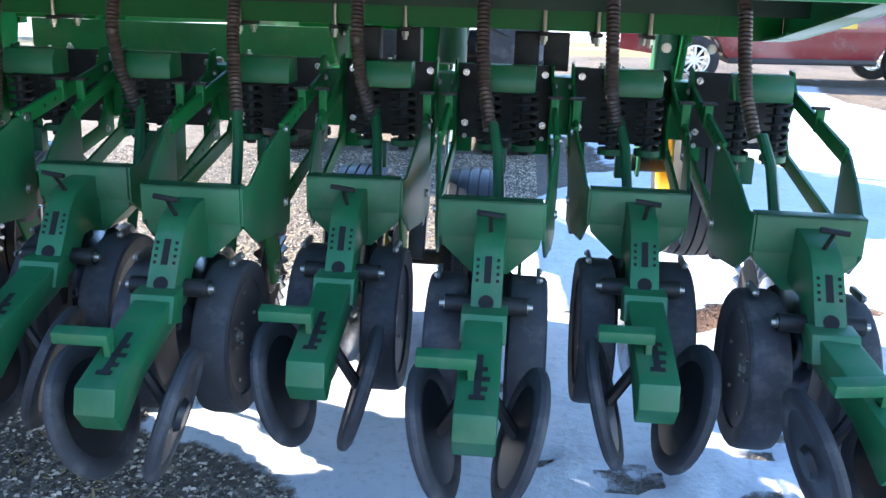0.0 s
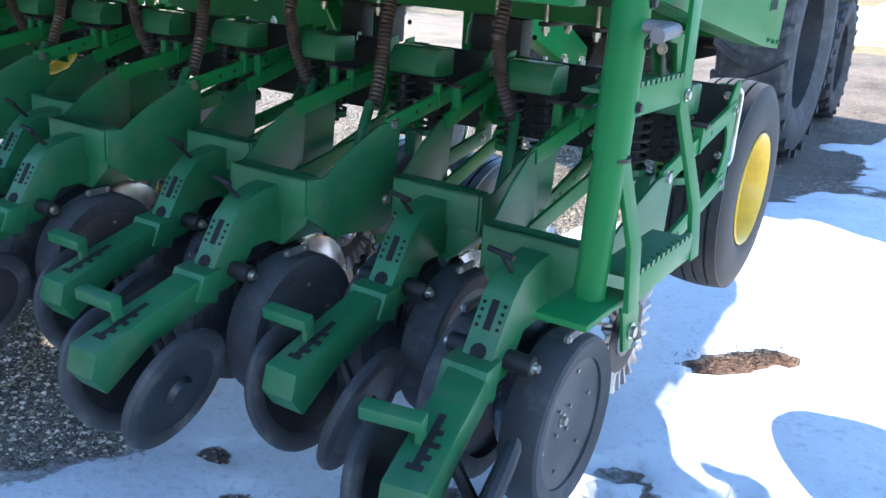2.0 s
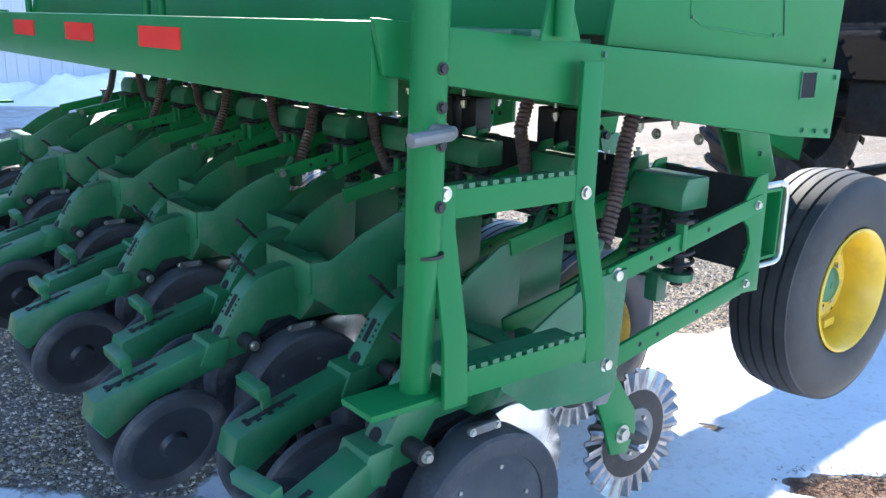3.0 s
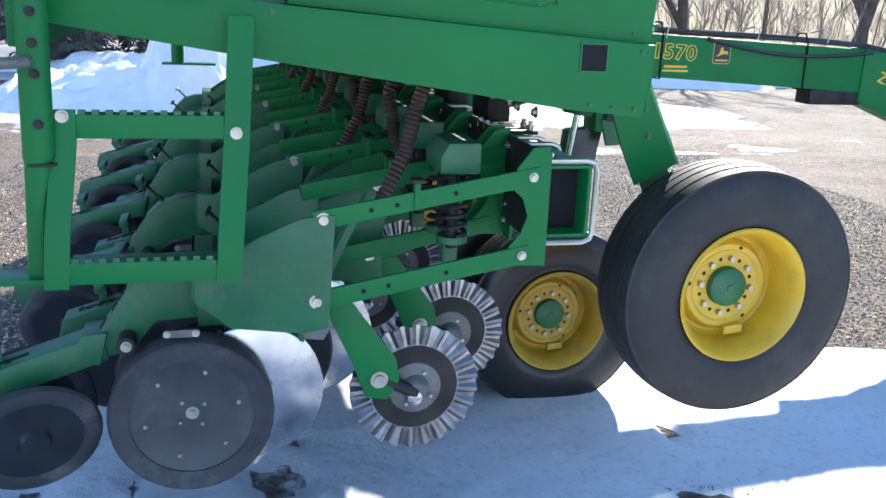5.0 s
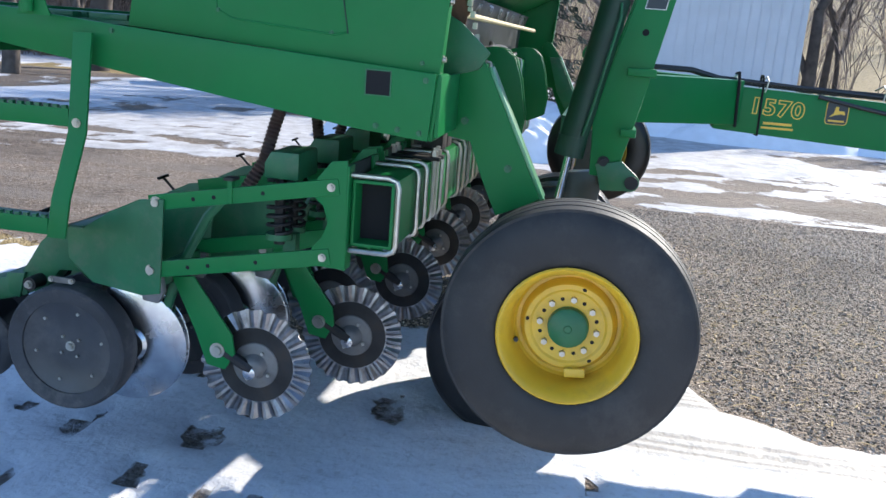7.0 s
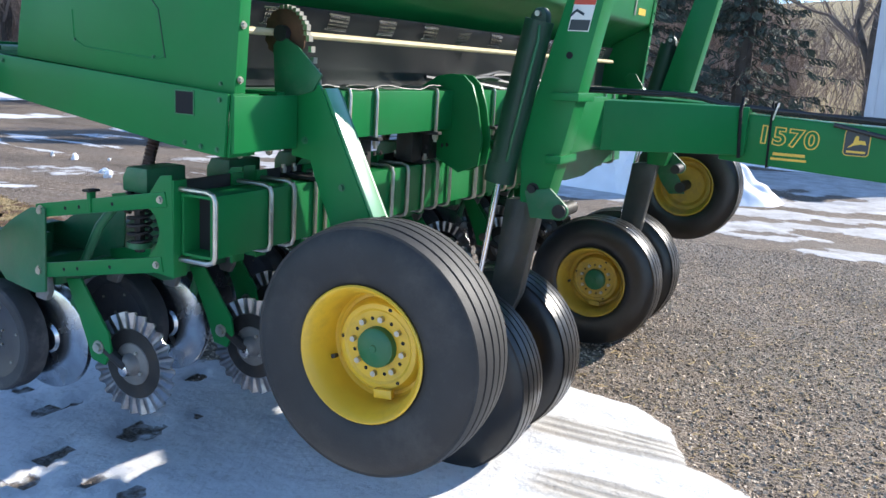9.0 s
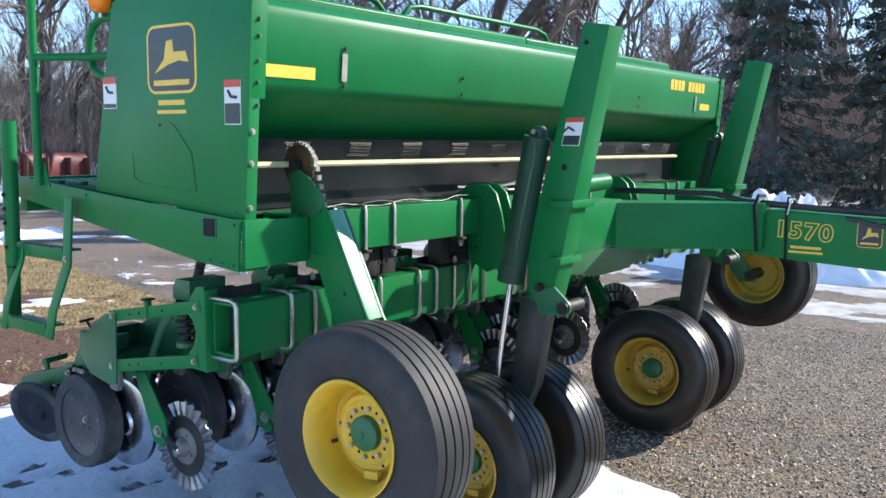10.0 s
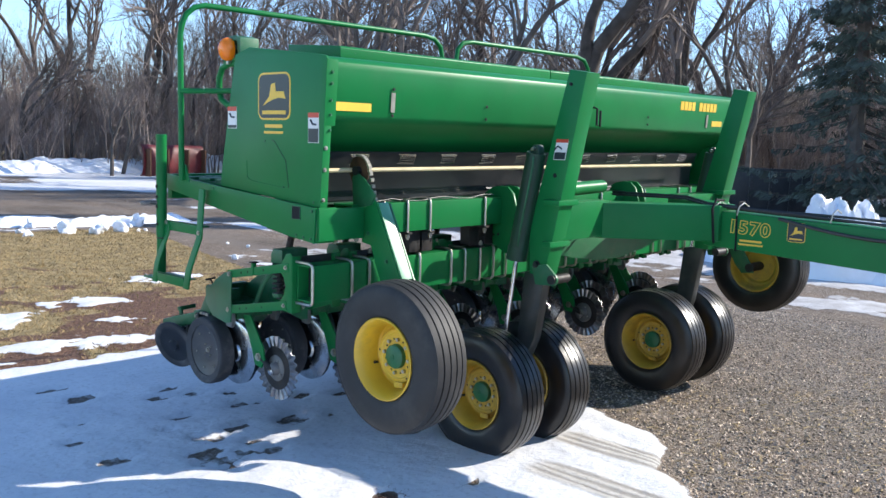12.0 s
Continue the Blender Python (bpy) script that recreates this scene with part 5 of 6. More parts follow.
# ---- row units ----
def row_unit(dy):
    """One opener: shank frame with coulter, double discs, gauge wheels and closing wheels. dy: how far its body stands forward."""
    S = lambda pts: [(y + dy, z) for y, z in pts]
    body = B()
    # side plates, spreading towards the front
    outline = [(-1.176, 0.975), (-1.19, 0.69), (-1.25, 0.676), (-1.42, 0.69), (-1.505, 0.755), (-1.505, 0.852), (-1.455, 0.852), (-1.36, 0.915), (-1.258, 0.965)]
    for s in (1, -1):
        prism(body, S(outline), s * 0.125, s * 0.133, lambda y, s=s: s * 0.125 * max(0.0, y - dy + 1.505) * 0.95)
    box(body, -0.126, 0.126, -1.512 + dy, -1.503 + dy, 0.762, 0.855)
    prism(body, S([(-1.512, 0.855), (-1.512, 0.848), (-1.46, 0.848), (-1.46, 0.855)]), -0.126, 0.126)
    # tapered belly under the rear plate
    v = [(-0.126, 0.765), (0.126, 0.765), (0.120, 0.735), (0.045, 0.665), (-0.045, 0.665), (-0.120, 0.735)]
    a = [body.verts.new((x, -1.500 + dy, z)) for x, z in v]
    b = [body.verts.new((x * 0.9, -1.33 + dy, z)) for x, z in v]
    body.faces.new(a)
    body.faces.new(b[::-1])
    for k in range(6):
        body.faces.new((a[k], b[k], b[(k + 1) % 6], a[(k + 1) % 6]))
    unit = part("row_unit", body, GREEN_WORN, drill, "green row unit with discs, gauge wheels and closing wheels", 0.0015)
    P = lambda nm, bm, mat, label="", bev=0.0: part(nm, bm, mat, unit, label, bev)
    # shank down to the tail, with slot, small holes and one large hole
    P("shank", prism(B(), S([(-1.40, 0.835), (-1.56, 0.822), (-1.625, 0.803), (-1.665, 0.765), (-1.755, 0.625), (-1.735, 0.590), (-1.66, 0.600), (-1.60, 0.680), (-1.40, 0.690)]), -0.034, 0.037), GREEN_WORN,
      "green shank plate with adjustment holes", 0.005)
    face = lambda u: Vector((0.0015, -1.665 + dy - 0.09 * u, 0.765 - 0.14 * u))
    tilt = math.degrees(math.atan2(0.09, 0.14))
    # holes and slots of the shank are black pieces painting their shaded depth
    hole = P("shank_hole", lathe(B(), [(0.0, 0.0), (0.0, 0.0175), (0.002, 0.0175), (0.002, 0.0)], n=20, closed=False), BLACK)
    hole.matrix_basis = Matrix.Translation(face(0.70)) @ pose(0, 0, 0, -tilt, 0, 0) @ pose(0, 0, 0, 0, 0, -90)
    slot = B()
    box(slot, -0.008, 0.008, -0.0018, 0, -0.032, 0.032)
    for i in range(4):
        for sx in (-0.0235, 0.0235):
            box(slot, sx - 0.0035, sx + 0.0035, -0.0018, 0, -0.030 + i * 0.0165, -0.023 + i * 0.0165)
    so = P("shank_slot", slot, BLACK)
    so.matrix_basis = Matrix.Translation(face(0.23) + Vector((0, -0.0005, 0))) @ pose(0, 0, 0, -tilt, 0, 0)
    P("t_handle", tube(B(), [(0.002, -1.610 + dy, 0.800), (0.002, -1.668 + dy, 0.858)], 0.0055, 8), IRON, "black adjusting handle")
    P("handle_bar", tube(B(), [(-0.030, -1.664 + dy, 0.862), (0.032, -1.672 + dy, 0.856)], 0.0065, 8), IRON, "")
    # tail with slot and lever
    P("tail_arm", prism(B(), S([(-1.735, 0.655), (-1.79, 0.640), (-1.95, 0.597), (-2.075, 0.560), (-2.088, 0.505), (-2.05, 0.455), (-1.93, 0.530), (-1.72, 0.585)]), -0.044, 0.044), GREEN_WORN, "green closing-wheel arm", 0.007)
    P("arm_collar", prism(B(), S([(-1.715, 0.66), (-1.775, 0.655), (-1.80, 0.595), (-1.735, 0.575)]), -0.052, 0.052), GREEN_WORN, "", 0.004)
    sl = B()
    prism(sl, S([(-1.90, 0.6125), (-2.03, 0.5760), (-2.03, 0.5745), (-1.90, 0.6110)]), -0.007, 0.007)
    for k, (y, w) in enumerate(((-1.945, 0.018), (-1.975, 0.024), (-2.005, 0.020), (-2.03, 0.016))):
        z = 0.6110 - (-1.90 - y) * 0.281
        prism(sl, S([(y + 0.006, z + 0.0035), (y - 0.006, z + 0.0008), (y - 0.006, z - 0.001), (y + 0.006, z + 0.002)]), -w * (1 if k % 2 else 0.2), w)
    P("arm_slot", sl, BLACK)
    P("tail_lever", prism(B(), S([(-1.995, 0.640), (-1.965, 0.648), (-1.962, 0.622), (-1.992, 0.614)]), -0.128, -0.005), GREEN_WORN, "green closing-force lever", 0.003)
    P("lever_stem", prism(B(), S([(-1.98, 0.56), (-1.955, 0.57), (-1.962, 0.640), (-1.985, 0.635)]), -0.022, -0.008), GREEN_WORN, "", 0.002)
    # gauge wheels
    for s in (1, -1):
        gp = [(0.052, 0.145), (0.050, 0.178), (0.058, 0.196), (0.072, 0.200), (0.128, 0.200), (0.141, 0.197), (0.147, 0.190), (0.143, 0.170), (0.139, 0.150), (0.075, 0.145)]
        P("gauge_tyre", lathe(B(), [(s * x, r) for x, r in gp], (0, -1.52 + dy, 0.462), n=40), RUBBER_DUSTY, "dusty black gauge-wheel tyre")
        dp = [(0.070, 0.0), (0.070, 0.147), (0.135, 0.187), (0.143, 0.185), (0.142, 0.178), (0.128, 0.135), (0.116, 0.100), (0.112, 0.060), (0.112, 0.045), (0.112, 0.0)]
        P("gauge_disc", lathe(B(), [(s * x, r) for x, r in dp], (0, -1.52 + dy, 0.462), n=40, closed=False), DISC_GREY, "dark gauge-wheel disc")
        bl = []
        ax = "x" if s > 0 else "-x"
        for k in range(6):
            a = k * math.tau / 6 + 0.3
            bolt(bl, (s * 0.1195, -1.52 + dy + 0.115 * math.sin(a), 0.462 + 0.115 * math.cos(a)), 0.0055, 0.006, ax, False)
        for k in range(4):
            a = k * math.tau / 4 + 0.9
            bolt(bl, (s * 0.112, -1.52 + dy + 0.038 * math.sin(a), 0.462 + 0.038 * math.cos(a)), 0.005, 0.007, ax, False)
        bolt(bl, (s * 0.112, -1.52 + dy, 0.462), 0.011, 0.012, ax)
        P("disc_bolts", bl, ZINC, "bright disc bolts")
        P("gauge_arm", tube(B(), [(s * 0.040, -1.44 + dy, 0.64), (s * 0.055, -1.56 + dy, 0.60), (s * 0.085, -1.54 + dy, 0.46)], 0.022, 10), IRON, "dark cast gauge-wheel arm")
        sp = P("pivot_boss", tube(B(), [(s * 0.035, -1.668 + dy, 0.640), (s * 0.096, -1.668 + dy, 0.640)], 0.022, 14), IRON, "dark cast pivot boss")
        bl = []
        bolt(bl, (s * 0.096, -1.668 + dy, 0.640), 0.009, 0.014, ax)
        P("boss_bolt", bl, ZINC)
        # closing wheels in a V
        cw = lathe(B(), [(-0.014, 0.118), (-0.016, 0.140), (-0.010, 0.153), (0.0, 0.157), (0.010, 0.153), (0.016, 0.140), (0.014, 0.118), (0.008, 0.110), (-0.008, 0.110)], n=36)
        m = pose(s * 0.092, -1.905 + dy, 0.428, 0, s * 17, s * 6)
        c = P("closing_tyre", cw, RUBBER_DUSTY, "worn grey closing-wheel tyre")
        c.matrix_basis = m
        cd = P("closing_disc", lathe(B(), [(-0.010, 0.0), (-0.010, 0.113), (0.010, 0.113), (0.006, 0.09), (0.010, 0.04), (0.024, 0.032), (0.026, 0.0)], n=32, closed=False), PLASTIC, "dark closing-wheel disc")
        cd.matrix_basis = m if s > 0 else pose(s * 0.092, -1.905 + dy, 0.428, 0, 180 + s * 17, s * 6)
        cb = []
        bolt(cb, (0.024, 0, 0), 0.010, 0.012, "x")
        bo = P("closing_bolt", cb, ZINC)
        bo.matrix_basis = cd.matrix_basis.copy()
        P("closing_axle", tube(B(), [(s * 0.02, -1.90 + dy, 0.53), (s * 0.085, -1.905 + dy, 0.43)], 0.014, 8), IRON)
        # double opener discs
        od = P("opener_disc", lathe(B(), [(-0.002, 0.0), (-0.002, 0.186), (0.0, 0.190), (0.002, 0.186), (0.002, 0.06), (0.012, 0.05), (0.012, 0.0)], n=44, closed=False), STEEL, "bright worn opener disc")
        od.matrix_basis = pose(s * 0.024, -1.372 + dy, 0.462, 0, s * 2, s * 4)
        # parallel links and their bracket
        xs = s * 0.158
        x0, x1 = xs - 0.006, xs + 0.006
        for nm, (ya, za), (yb, zb), hw in (("upper_link", (-1.204 + dy, 0.962), (-0.682, 1.060), 0.023), ("lower_link", (-1.219 + dy, 0.758), (-0.700, 0.858), 0.024)):
            d = Vector((yb - ya, zb - za)).normalized()
            nn = Vector((-d.y, d.x))
            o = [Vector((ya, za)) - d * 0.022, Vector((yb, zb)) + d * 0.022]
            q = [o[0] - nn * hw, o[1] - nn * hw, o[1] + nn * hw, o[0] + nn * hw]
            P(nm, prism(B(), [(p.x, p.y) for p in q], x0, x1), GREEN, "green parallel link with holes", 0.003)
            for f in (0.22, 0.34, 0.62):
                yy, zz = ya + (yb - ya) * f, za + (zb - za) * f
                # black disc on the link, painted shade of a hole
                part("link_hole", lathe(B(), [(s * 0.0065, 0.0062), (s * 0.0070, 0.0)], (xs, yy, zz), n=12, closed=False), BLACK, unit)
            bb = []
            bolt(bb, (xs + s * 0.006, ya, za), 0.012, 0.010, ax)
            bolt(bb, (xs + s * 0.006, yb, zb), 0.008, 0.009, ax)
            part("link_bolt", bb, ZINC, unit, "zinc pivot bolt")
        P("link_bracket", prism(B(), [(-0.640, 1.138), (-0.634, 0.828), (-0.735, 0.831), (-0.735, 0.88), (-0.705, 0.915), (-0.690, 0.960), (-0.705, 1.005), (-0.735, 1.03), (-0.725, 1.080), (-0.685, 1.132)],
                                xs - 0.006, xs + 0.002), GREEN, "green mounting bracket", 0.002)
        P("bracket_flange", box(B(), min(xs, xs - s * 0.055), max(xs, xs - s * 0.055), -0.643, -0.634, 0.826, 1.122), GREEN, "", 0.001)
        P("link_stop", box(B(), xs - 0.012, xs + 0.012, -0.985, -0.970, 0.985, 1.050), GREEN, "", 0.002)
        P("stop_cap", box(B(), xs - 0.022, xs + 0.022, -0.992, -0.962, 1.050, 1.058), IRON, "", 0.001)
    tb = []
    bolt(tb, (0.0, -1.512 + dy, 0.783), 0.010, 0.010, "-y")
    P("plate_bolt", tb, IRON)
    # coulter
    wave = lambda a, r: 0.013 * max(-0.6, min(0.6, math.sin(25 * a) * 1.4)) * max(0.0, (r - 0.118) / 0.06)
    cp = [(0.0022, 0.0), (0.0022, 0.112), (0.0022, 0.125), (0.0022, 0.178), (-0.0022, 0.178), (-0.0022, 0.125), (-0.0022, 0.112), (-0.0022, 0.0)]
    cl = P("coulter_blade", lathe(B(), cp, n=200, closed=False, wave=wave), BLADE_STEEL, "fluted steel coulter disc with bright edge")
    cl.matrix_basis = pose(0.035, -0.938 + dy, 0.455, random.uniform(0, 20), 0, 0)
    for sx in (0.0026, -0.0026):
        fc = P("coulter_face", lathe(B(), [(sx, 0.0), (sx, 0.121), (sx * 1.5, 0.120), (sx * 1.5, 0.0)], n=36, closed=False), IRON, "dark dull middle of the disc")
        fc.matrix_basis = pose(0.035, -0.938 + dy, 0.455)
    hubb = lathe(B(), [(0.0042, 0.0), (0.0042, 0.074), (0.0075, 0.072), (0.009, 0.066), (0.012, 0.040), (0.030, 0.032), (0.040, 0.020), (0.042, 0.0)], n=28, closed=False)
    h = P("coulter_hub", hubb, HUB_GREY, "dusty grey coulter hub")
    h.matrix_basis = pose(0.035, -0.938 + dy, 0.455)
    hb = []
    for k in range(4):
        a = k * math.tau / 4 + 0.5
        bolt(hb, (0.046, -0.938 + dy + 0.05 * math.sin(a), 0.455 + 0.05 * math.cos(a)), 0.006, 0.006, "x", False)
    P("hub_bolts", hb, ZINC)
    P("dust_cap", lathe(B(), [(0.060, 0.0), (0.060, 0.024), (0.078, 0.020), (0.086, 0.0)], (0, -0.945 + dy, 0.440), n=20, closed=False), STEEL, "bright dust cap")
    P("coulter_arm", prism(B(), S([(-1.195, 0.72), (-1.125, 0.73), (-1.00, 0.560), (-0.99, 0.50), (-1.02, 0.445), (-1.08, 0.455), (-1.115, 0.55)]), 0.074, 0.084), GREEN, "green coulter arm", 0.003)
    P("coulter_knuckle", tube(B(), [(0.07, -1.04 + dy, 0.505), (0.066, -0.94 + dy, 0.450)], 0.018, 10), IRON)
    kb = []
    bolt(kb, (0.084, -1.045 + dy, 0.505), 0.016, 0.014, "x")
    P("arm_bolt", kb, ZINC)
    P("front_post", box(B(), -0.12, 0.12, -1.235 + dy, -1.20 + dy, 0.70, 0.76), GREEN_WORN, "", 0.003)
    # cast lug under the lower link and slotted adjuster plate over the gauge wheel
    for s in (1, -1):
        P("cast_lug", prism(B(), S([(-1.255, 0.742), (-1.190, 0.742), (-1.182, 0.690), (-1.200, 0.655), (-1.250, 0.660)]), s * 0.150 - 0.012, s * 0.150 + 0.012), HUB_GREY, "grey cast lug", 0.006)
        P("adjuster_plate", prism(B(), rounded(-1.580 + dy, -1.495 + dy, 0.668, 0.686, 0.008), s * 0.118, s * 0.126), HUB_GREY, "dusty steel adjuster plate", 0.0)
        ab = []
        for y in (-1.572, -1.505):
            bolt(ab, (s * 0.126, y + dy, 0.677), 0.006, 0.006, "x" if s > 0 else "-x")
        P("adjuster_bolt", ab, ZINC)
    # down-pressure springs under a bracket
    P("spring_bracket", prism(B(), [(-0.80, 1.055), (-0.80, 1.135), (-0.885, 1.135), (-0.905, 1.10), (-0.905, 1.055)], -0.070, 0.100), GREEN_WORN, "green spring bracket", 0.008)
    for dx in (-0.040, 0.072):
        coil = [(dx + 0.035 * math.cos(i * 0.5), -0.862 + 0.035 * math.sin(i * 0.5), 0.895 + i * 0.0021) for i in range(76)]
        P("coil_spring", tube(B(), coil, 0.0058, 6), IRON, "dark coil spring")
        P("spring_rod", tube(B(), [(dx, -0.862, 0.86), (dx, -0.862, 1.06)], 0.016, 8), IRON)
        P("spring_seat", tube(B(), [(dx, -0.862, 0.875), (dx, -0.862, 0.893)], 0.040, 14), GREEN_WORN)
    P("spring_post", box(B(), -0.02, 0.02, -0.87, -0.83, 0.80, 0.88), GREEN_WORN, "", 0.003)
    # mounting plates on the bar
    P("mount_plate", box(B(), -0.150, 0.150, -0.652, -0.643, 0.875, 1.120), IRON, "dark mounting plate", 0.003)
    mb = []
    for dx in (-0.128, 0.132):
        for z in (1.092, 0.925):
            bolt(mb, (dx, -0.652, z), 0.008, 0.012, "-y")
    P("plate_bolts", mb, STEEL)
    for dx in (-0.128, 0.132):
        g = 0.012
        P("u_bolt", tube(B(), [(dx, -0.66, 1.084 + g), (dx, -0.525, 1.084 + g), (dx, -0.505, 1.088), (dx, -0.498, 1.07), (dx, -0.498, 0.905), (dx, -0.505, 0.889), (dx, -0.525, 0.893 - g), (dx, -0.66, 0.893 - g)],
                         0.008, 8), ZINC, "zinc plated u-bolt")
    # hose and seed tube
    path = [(-0.07, -0.82, 1.42), (-0.068, -0.895, 1.32), (-0.065, -0.935, 1.20), (-0.055, -0.965 + dy * 0.25, 1.08), (-0.03, -1.03 + dy * 0.8, 0.96)]
    smooth = []
    for i in range(80):
        f = i / 79 * (len(path) - 1)
        k = min(int(f), len(path) - 2)
        smooth.append(Vector(path[k]).lerp(Vector(path[k + 1]), f - k))
    P("seed_hose", tube(B(), smooth, lambda i: 0.0215 if i % 2 else 0.0175, 12), HOSE, "black corrugated seed hose")
    P("seed_tube", tube(B(), [(-0.02, -1.06 + dy, 0.98), (0.0, -1.12 + dy, 0.90), (0.012, -1.20 + dy, 0.74), (0.0, -1.30 + dy, 0.45)], 0.016, 10), GREEN_WORN, "green seed tube")
    return unit


PITCH, FIRST = 0.381, -0.025
rear = row_unit(0.0)
front = row_unit(0.197)
for k in range(12):
    m = pose(FIRST - k * PITCH, 0, 0)
    if k < 2:
        (rear, front)[k].matrix_basis = m
    elif FIRST - k * PITCH > 2 * CX + 0.0:
        copy_thing((rear, front)[k % 2], m)
# the closing wheels of the outermost unit are swung to the side
swing = Matrix.Translation((0, -1.735, 0)) @ Matrix.Rotation(radians(11), 4, "Z") @ Matrix.Translation((0, 1.735, 0))
for ob in rear.children:
    if ob.name.split(".")[0] in ("tail_arm", "arm_slot", "tail_lever", "lever_stem", "closing_tyre", "closing_disc", "closing_bolt", "closing_axle"):
        ob.matrix_basis = swing @ ob.matrix_basis



# ---- tractor that the tongue is hitched to ----
tractor = thing("tractor", "large tractor with tall lugged rear tyres hitched to the drill", "tractor")


def tractor_tyre(cx, cy, r, w):
    bm = B()
    h = w / 2
    lathe(bm, [(-h * 0.8, r * 0.55), (-h, r * 0.70), (-h, r * 0.86), (-h * 0.85, r * 0.93), (0, r * 0.955), (h * 0.85, r * 0.93), (h, r * 0.86), (h, r * 0.70), (h * 0.8, r * 0.55)], n=56)
    t = part("rear_tyre" if r > 0.7 else "front_tyre", bm, RUBBER_DUSTY, tractor, "black lugged tractor tyre")
    n = 22
    for s in (1, -1):
        bar = B()
        rows = []
        for u, da in ((0.02, 0.0), (0.55, 0.07), (1.0, 0.16)):
            rr = r * (1.0 - 0.035 * u * u)
            rows.append([bar.verts.new((s * h * u * 1.02, q * math.sin(da + d), q * math.cos(da + d))) for d in (-0.035, 0.035) for q in (r * 0.90, rr)])
        for a, b in zip(rows, rows[1:]):
            for i, j in ((0, 1), (1, 3), (3, 2), (2, 0)):
                bar.faces.new((a[i], a[j], b[j], b[i]))
        bar.faces.new((rows[0][0], rows[0][1], rows[0][3], rows[0][2]))
        bar.faces.new((rows[2][0], rows[2][2], rows[2][3], rows[2][1]))
        first = part("lug", bar, RUBBER_DUSTY, t)
        for k in range(n):
            m = pose(0, 0, 0, -(k + (0.5 if s > 0 else 0)) * 360 / n)
            if k:
                share(first, t, m)
            else:
                first.matrix_basis = m
    # rim takes the black rubber colour, as painted deep shade
    part("rim", lathe(B(), [(h * 0.7, r * 0.57), (h * 0.75, r * 0.54), (h * 0.2, r * 0.50), (h * 0.1, r * 0.2), (h * 0.3, 0), (0, 0), (-h * 0.2, r * 0.5), (-h * 0.75, r * 0.55), (-h * 0.7, r * 0.57)], n=40, closed=False),
         RUBBER, t, "tractor rim blackened for the deep shade it stands in")
    t.matrix_basis = pose(cx, cy, r - 0.015)
    return t


for cx in (1.0, -1.0):
    tractor_tyre(cx, 0.0, 0.96, 0.54)
for cx in (0.9, -0.9):
    tractor_tyre(cx, 2.8, 0.66, 0.42)
part("rear_axle", tube(B(), [(-1.0, 0, 0.945), (1.0, 0, 0.945)], 0.12, 16), IRON, tractor)
part("drawbar", box(B(), -0.06, 0.06, -1.15, 0.2, 0.46, 0.52), IRON, tractor, "dark drawbar", 0.01)
part("chassis", box(B(), -0.38, 0.38, -0.25, 3.2, 0.72, 1.15), IRON, tractor, "dark tractor chassis", 0.04)
part("front_axle", box(B(), -0.9, 0.9, 2.7, 2.9, 0.55, 0.72), IRON, tractor, "", 0.03)
part("hood", prism(B(), [(0.9, 1.15), (3.35, 1.15), (3.45, 1.35), (3.35, 1.68), (0.9, 1.88)], -0.36, 0.36), GREEN, tractor, "green tractor hood", 0.06)
part("cab", prism(B(), [(-0.35, 1.15), (0.95, 1.15), (1.0, 1.75), (0.75, 2.62), (-0.3, 2.62), (-0.42, 1.6)], -0.62, 0.62), GLASS_DARK, tractor, "dark glazed tractor cab", 0.04)
part("cab_roof", prism(B(), [(-0.5, 2.62), (0.95, 2.62), (0.80, 2.78), (-0.4, 2.78)], -0.7, 0.7), GREEN, tractor, "green cab roof", 0.04)
part("exhaust", tube(B(), [(0.2, 1.3, 1.8), (0.2, 1.3, 2.8)], 0.05, 12), IRON, tractor)
tractor.matrix_basis = pose(-1.84, 4.50, 0)

# ---- red pickup beyond ----
pickup = thing("pickup_truck", "dark red pickup truck parked on the snowy yard", "pickup truck")


def car_prism(bm, pts, y0, y1):
    a = [bm.verts.new((x, y0, z)) for x, z in pts]
    b = [bm.verts.new((x, y1, z)) for x, z in pts]
    bm.faces.new(a[::-1])
    bm.faces.new(b)
    for k in range(len(pts)):
        j = (k + 1) % len(pts)
        bm.faces.new((a[k], a[j], b[j], b[k]))
    return bm


def arches(pts_front, cx, r):
    return [(cx + r * math.cos(radians(a)), 0.40 + r * math.sin(radians(a))) for a in pts_front]


outline = [(-2.85, 0.55), (-2.85, 1.22), (-1.12, 1.24), (1.05, 1.20), (2.50, 1.08), (2.80, 0.95), (2.85, 0.50), (2.25, 0.45)] + arches(range(0, 181, 15), 1.72, 0.46)[1:-1] + [(1.22, 0.42), (-1.10, 0.42)] + \
    arches(range(0, 181, 15), -1.62, 0.46)[1:-1] + [(-2.12, 0.45)]
part("body", car_prism(B(), outline, -0.95, 0.95), CAR_RED, pickup, "dark red truck body", 0.02)
part("lower_sill", box(B(), -1.10, 1.22, -0.955, 0.955, 0.34, 0.44), PLASTIC, pickup, "dark sill", 0.02)
part("cabin", car_prism(B(), [(-1.10, 1.22), (-1.0, 1.80), (-0.8, 1.86), (0.35, 1.86), (0.55, 1.80), (1.15, 1.20)], -0.84, 0.84), CAR_RED, pickup, "red cabin", 0.04)
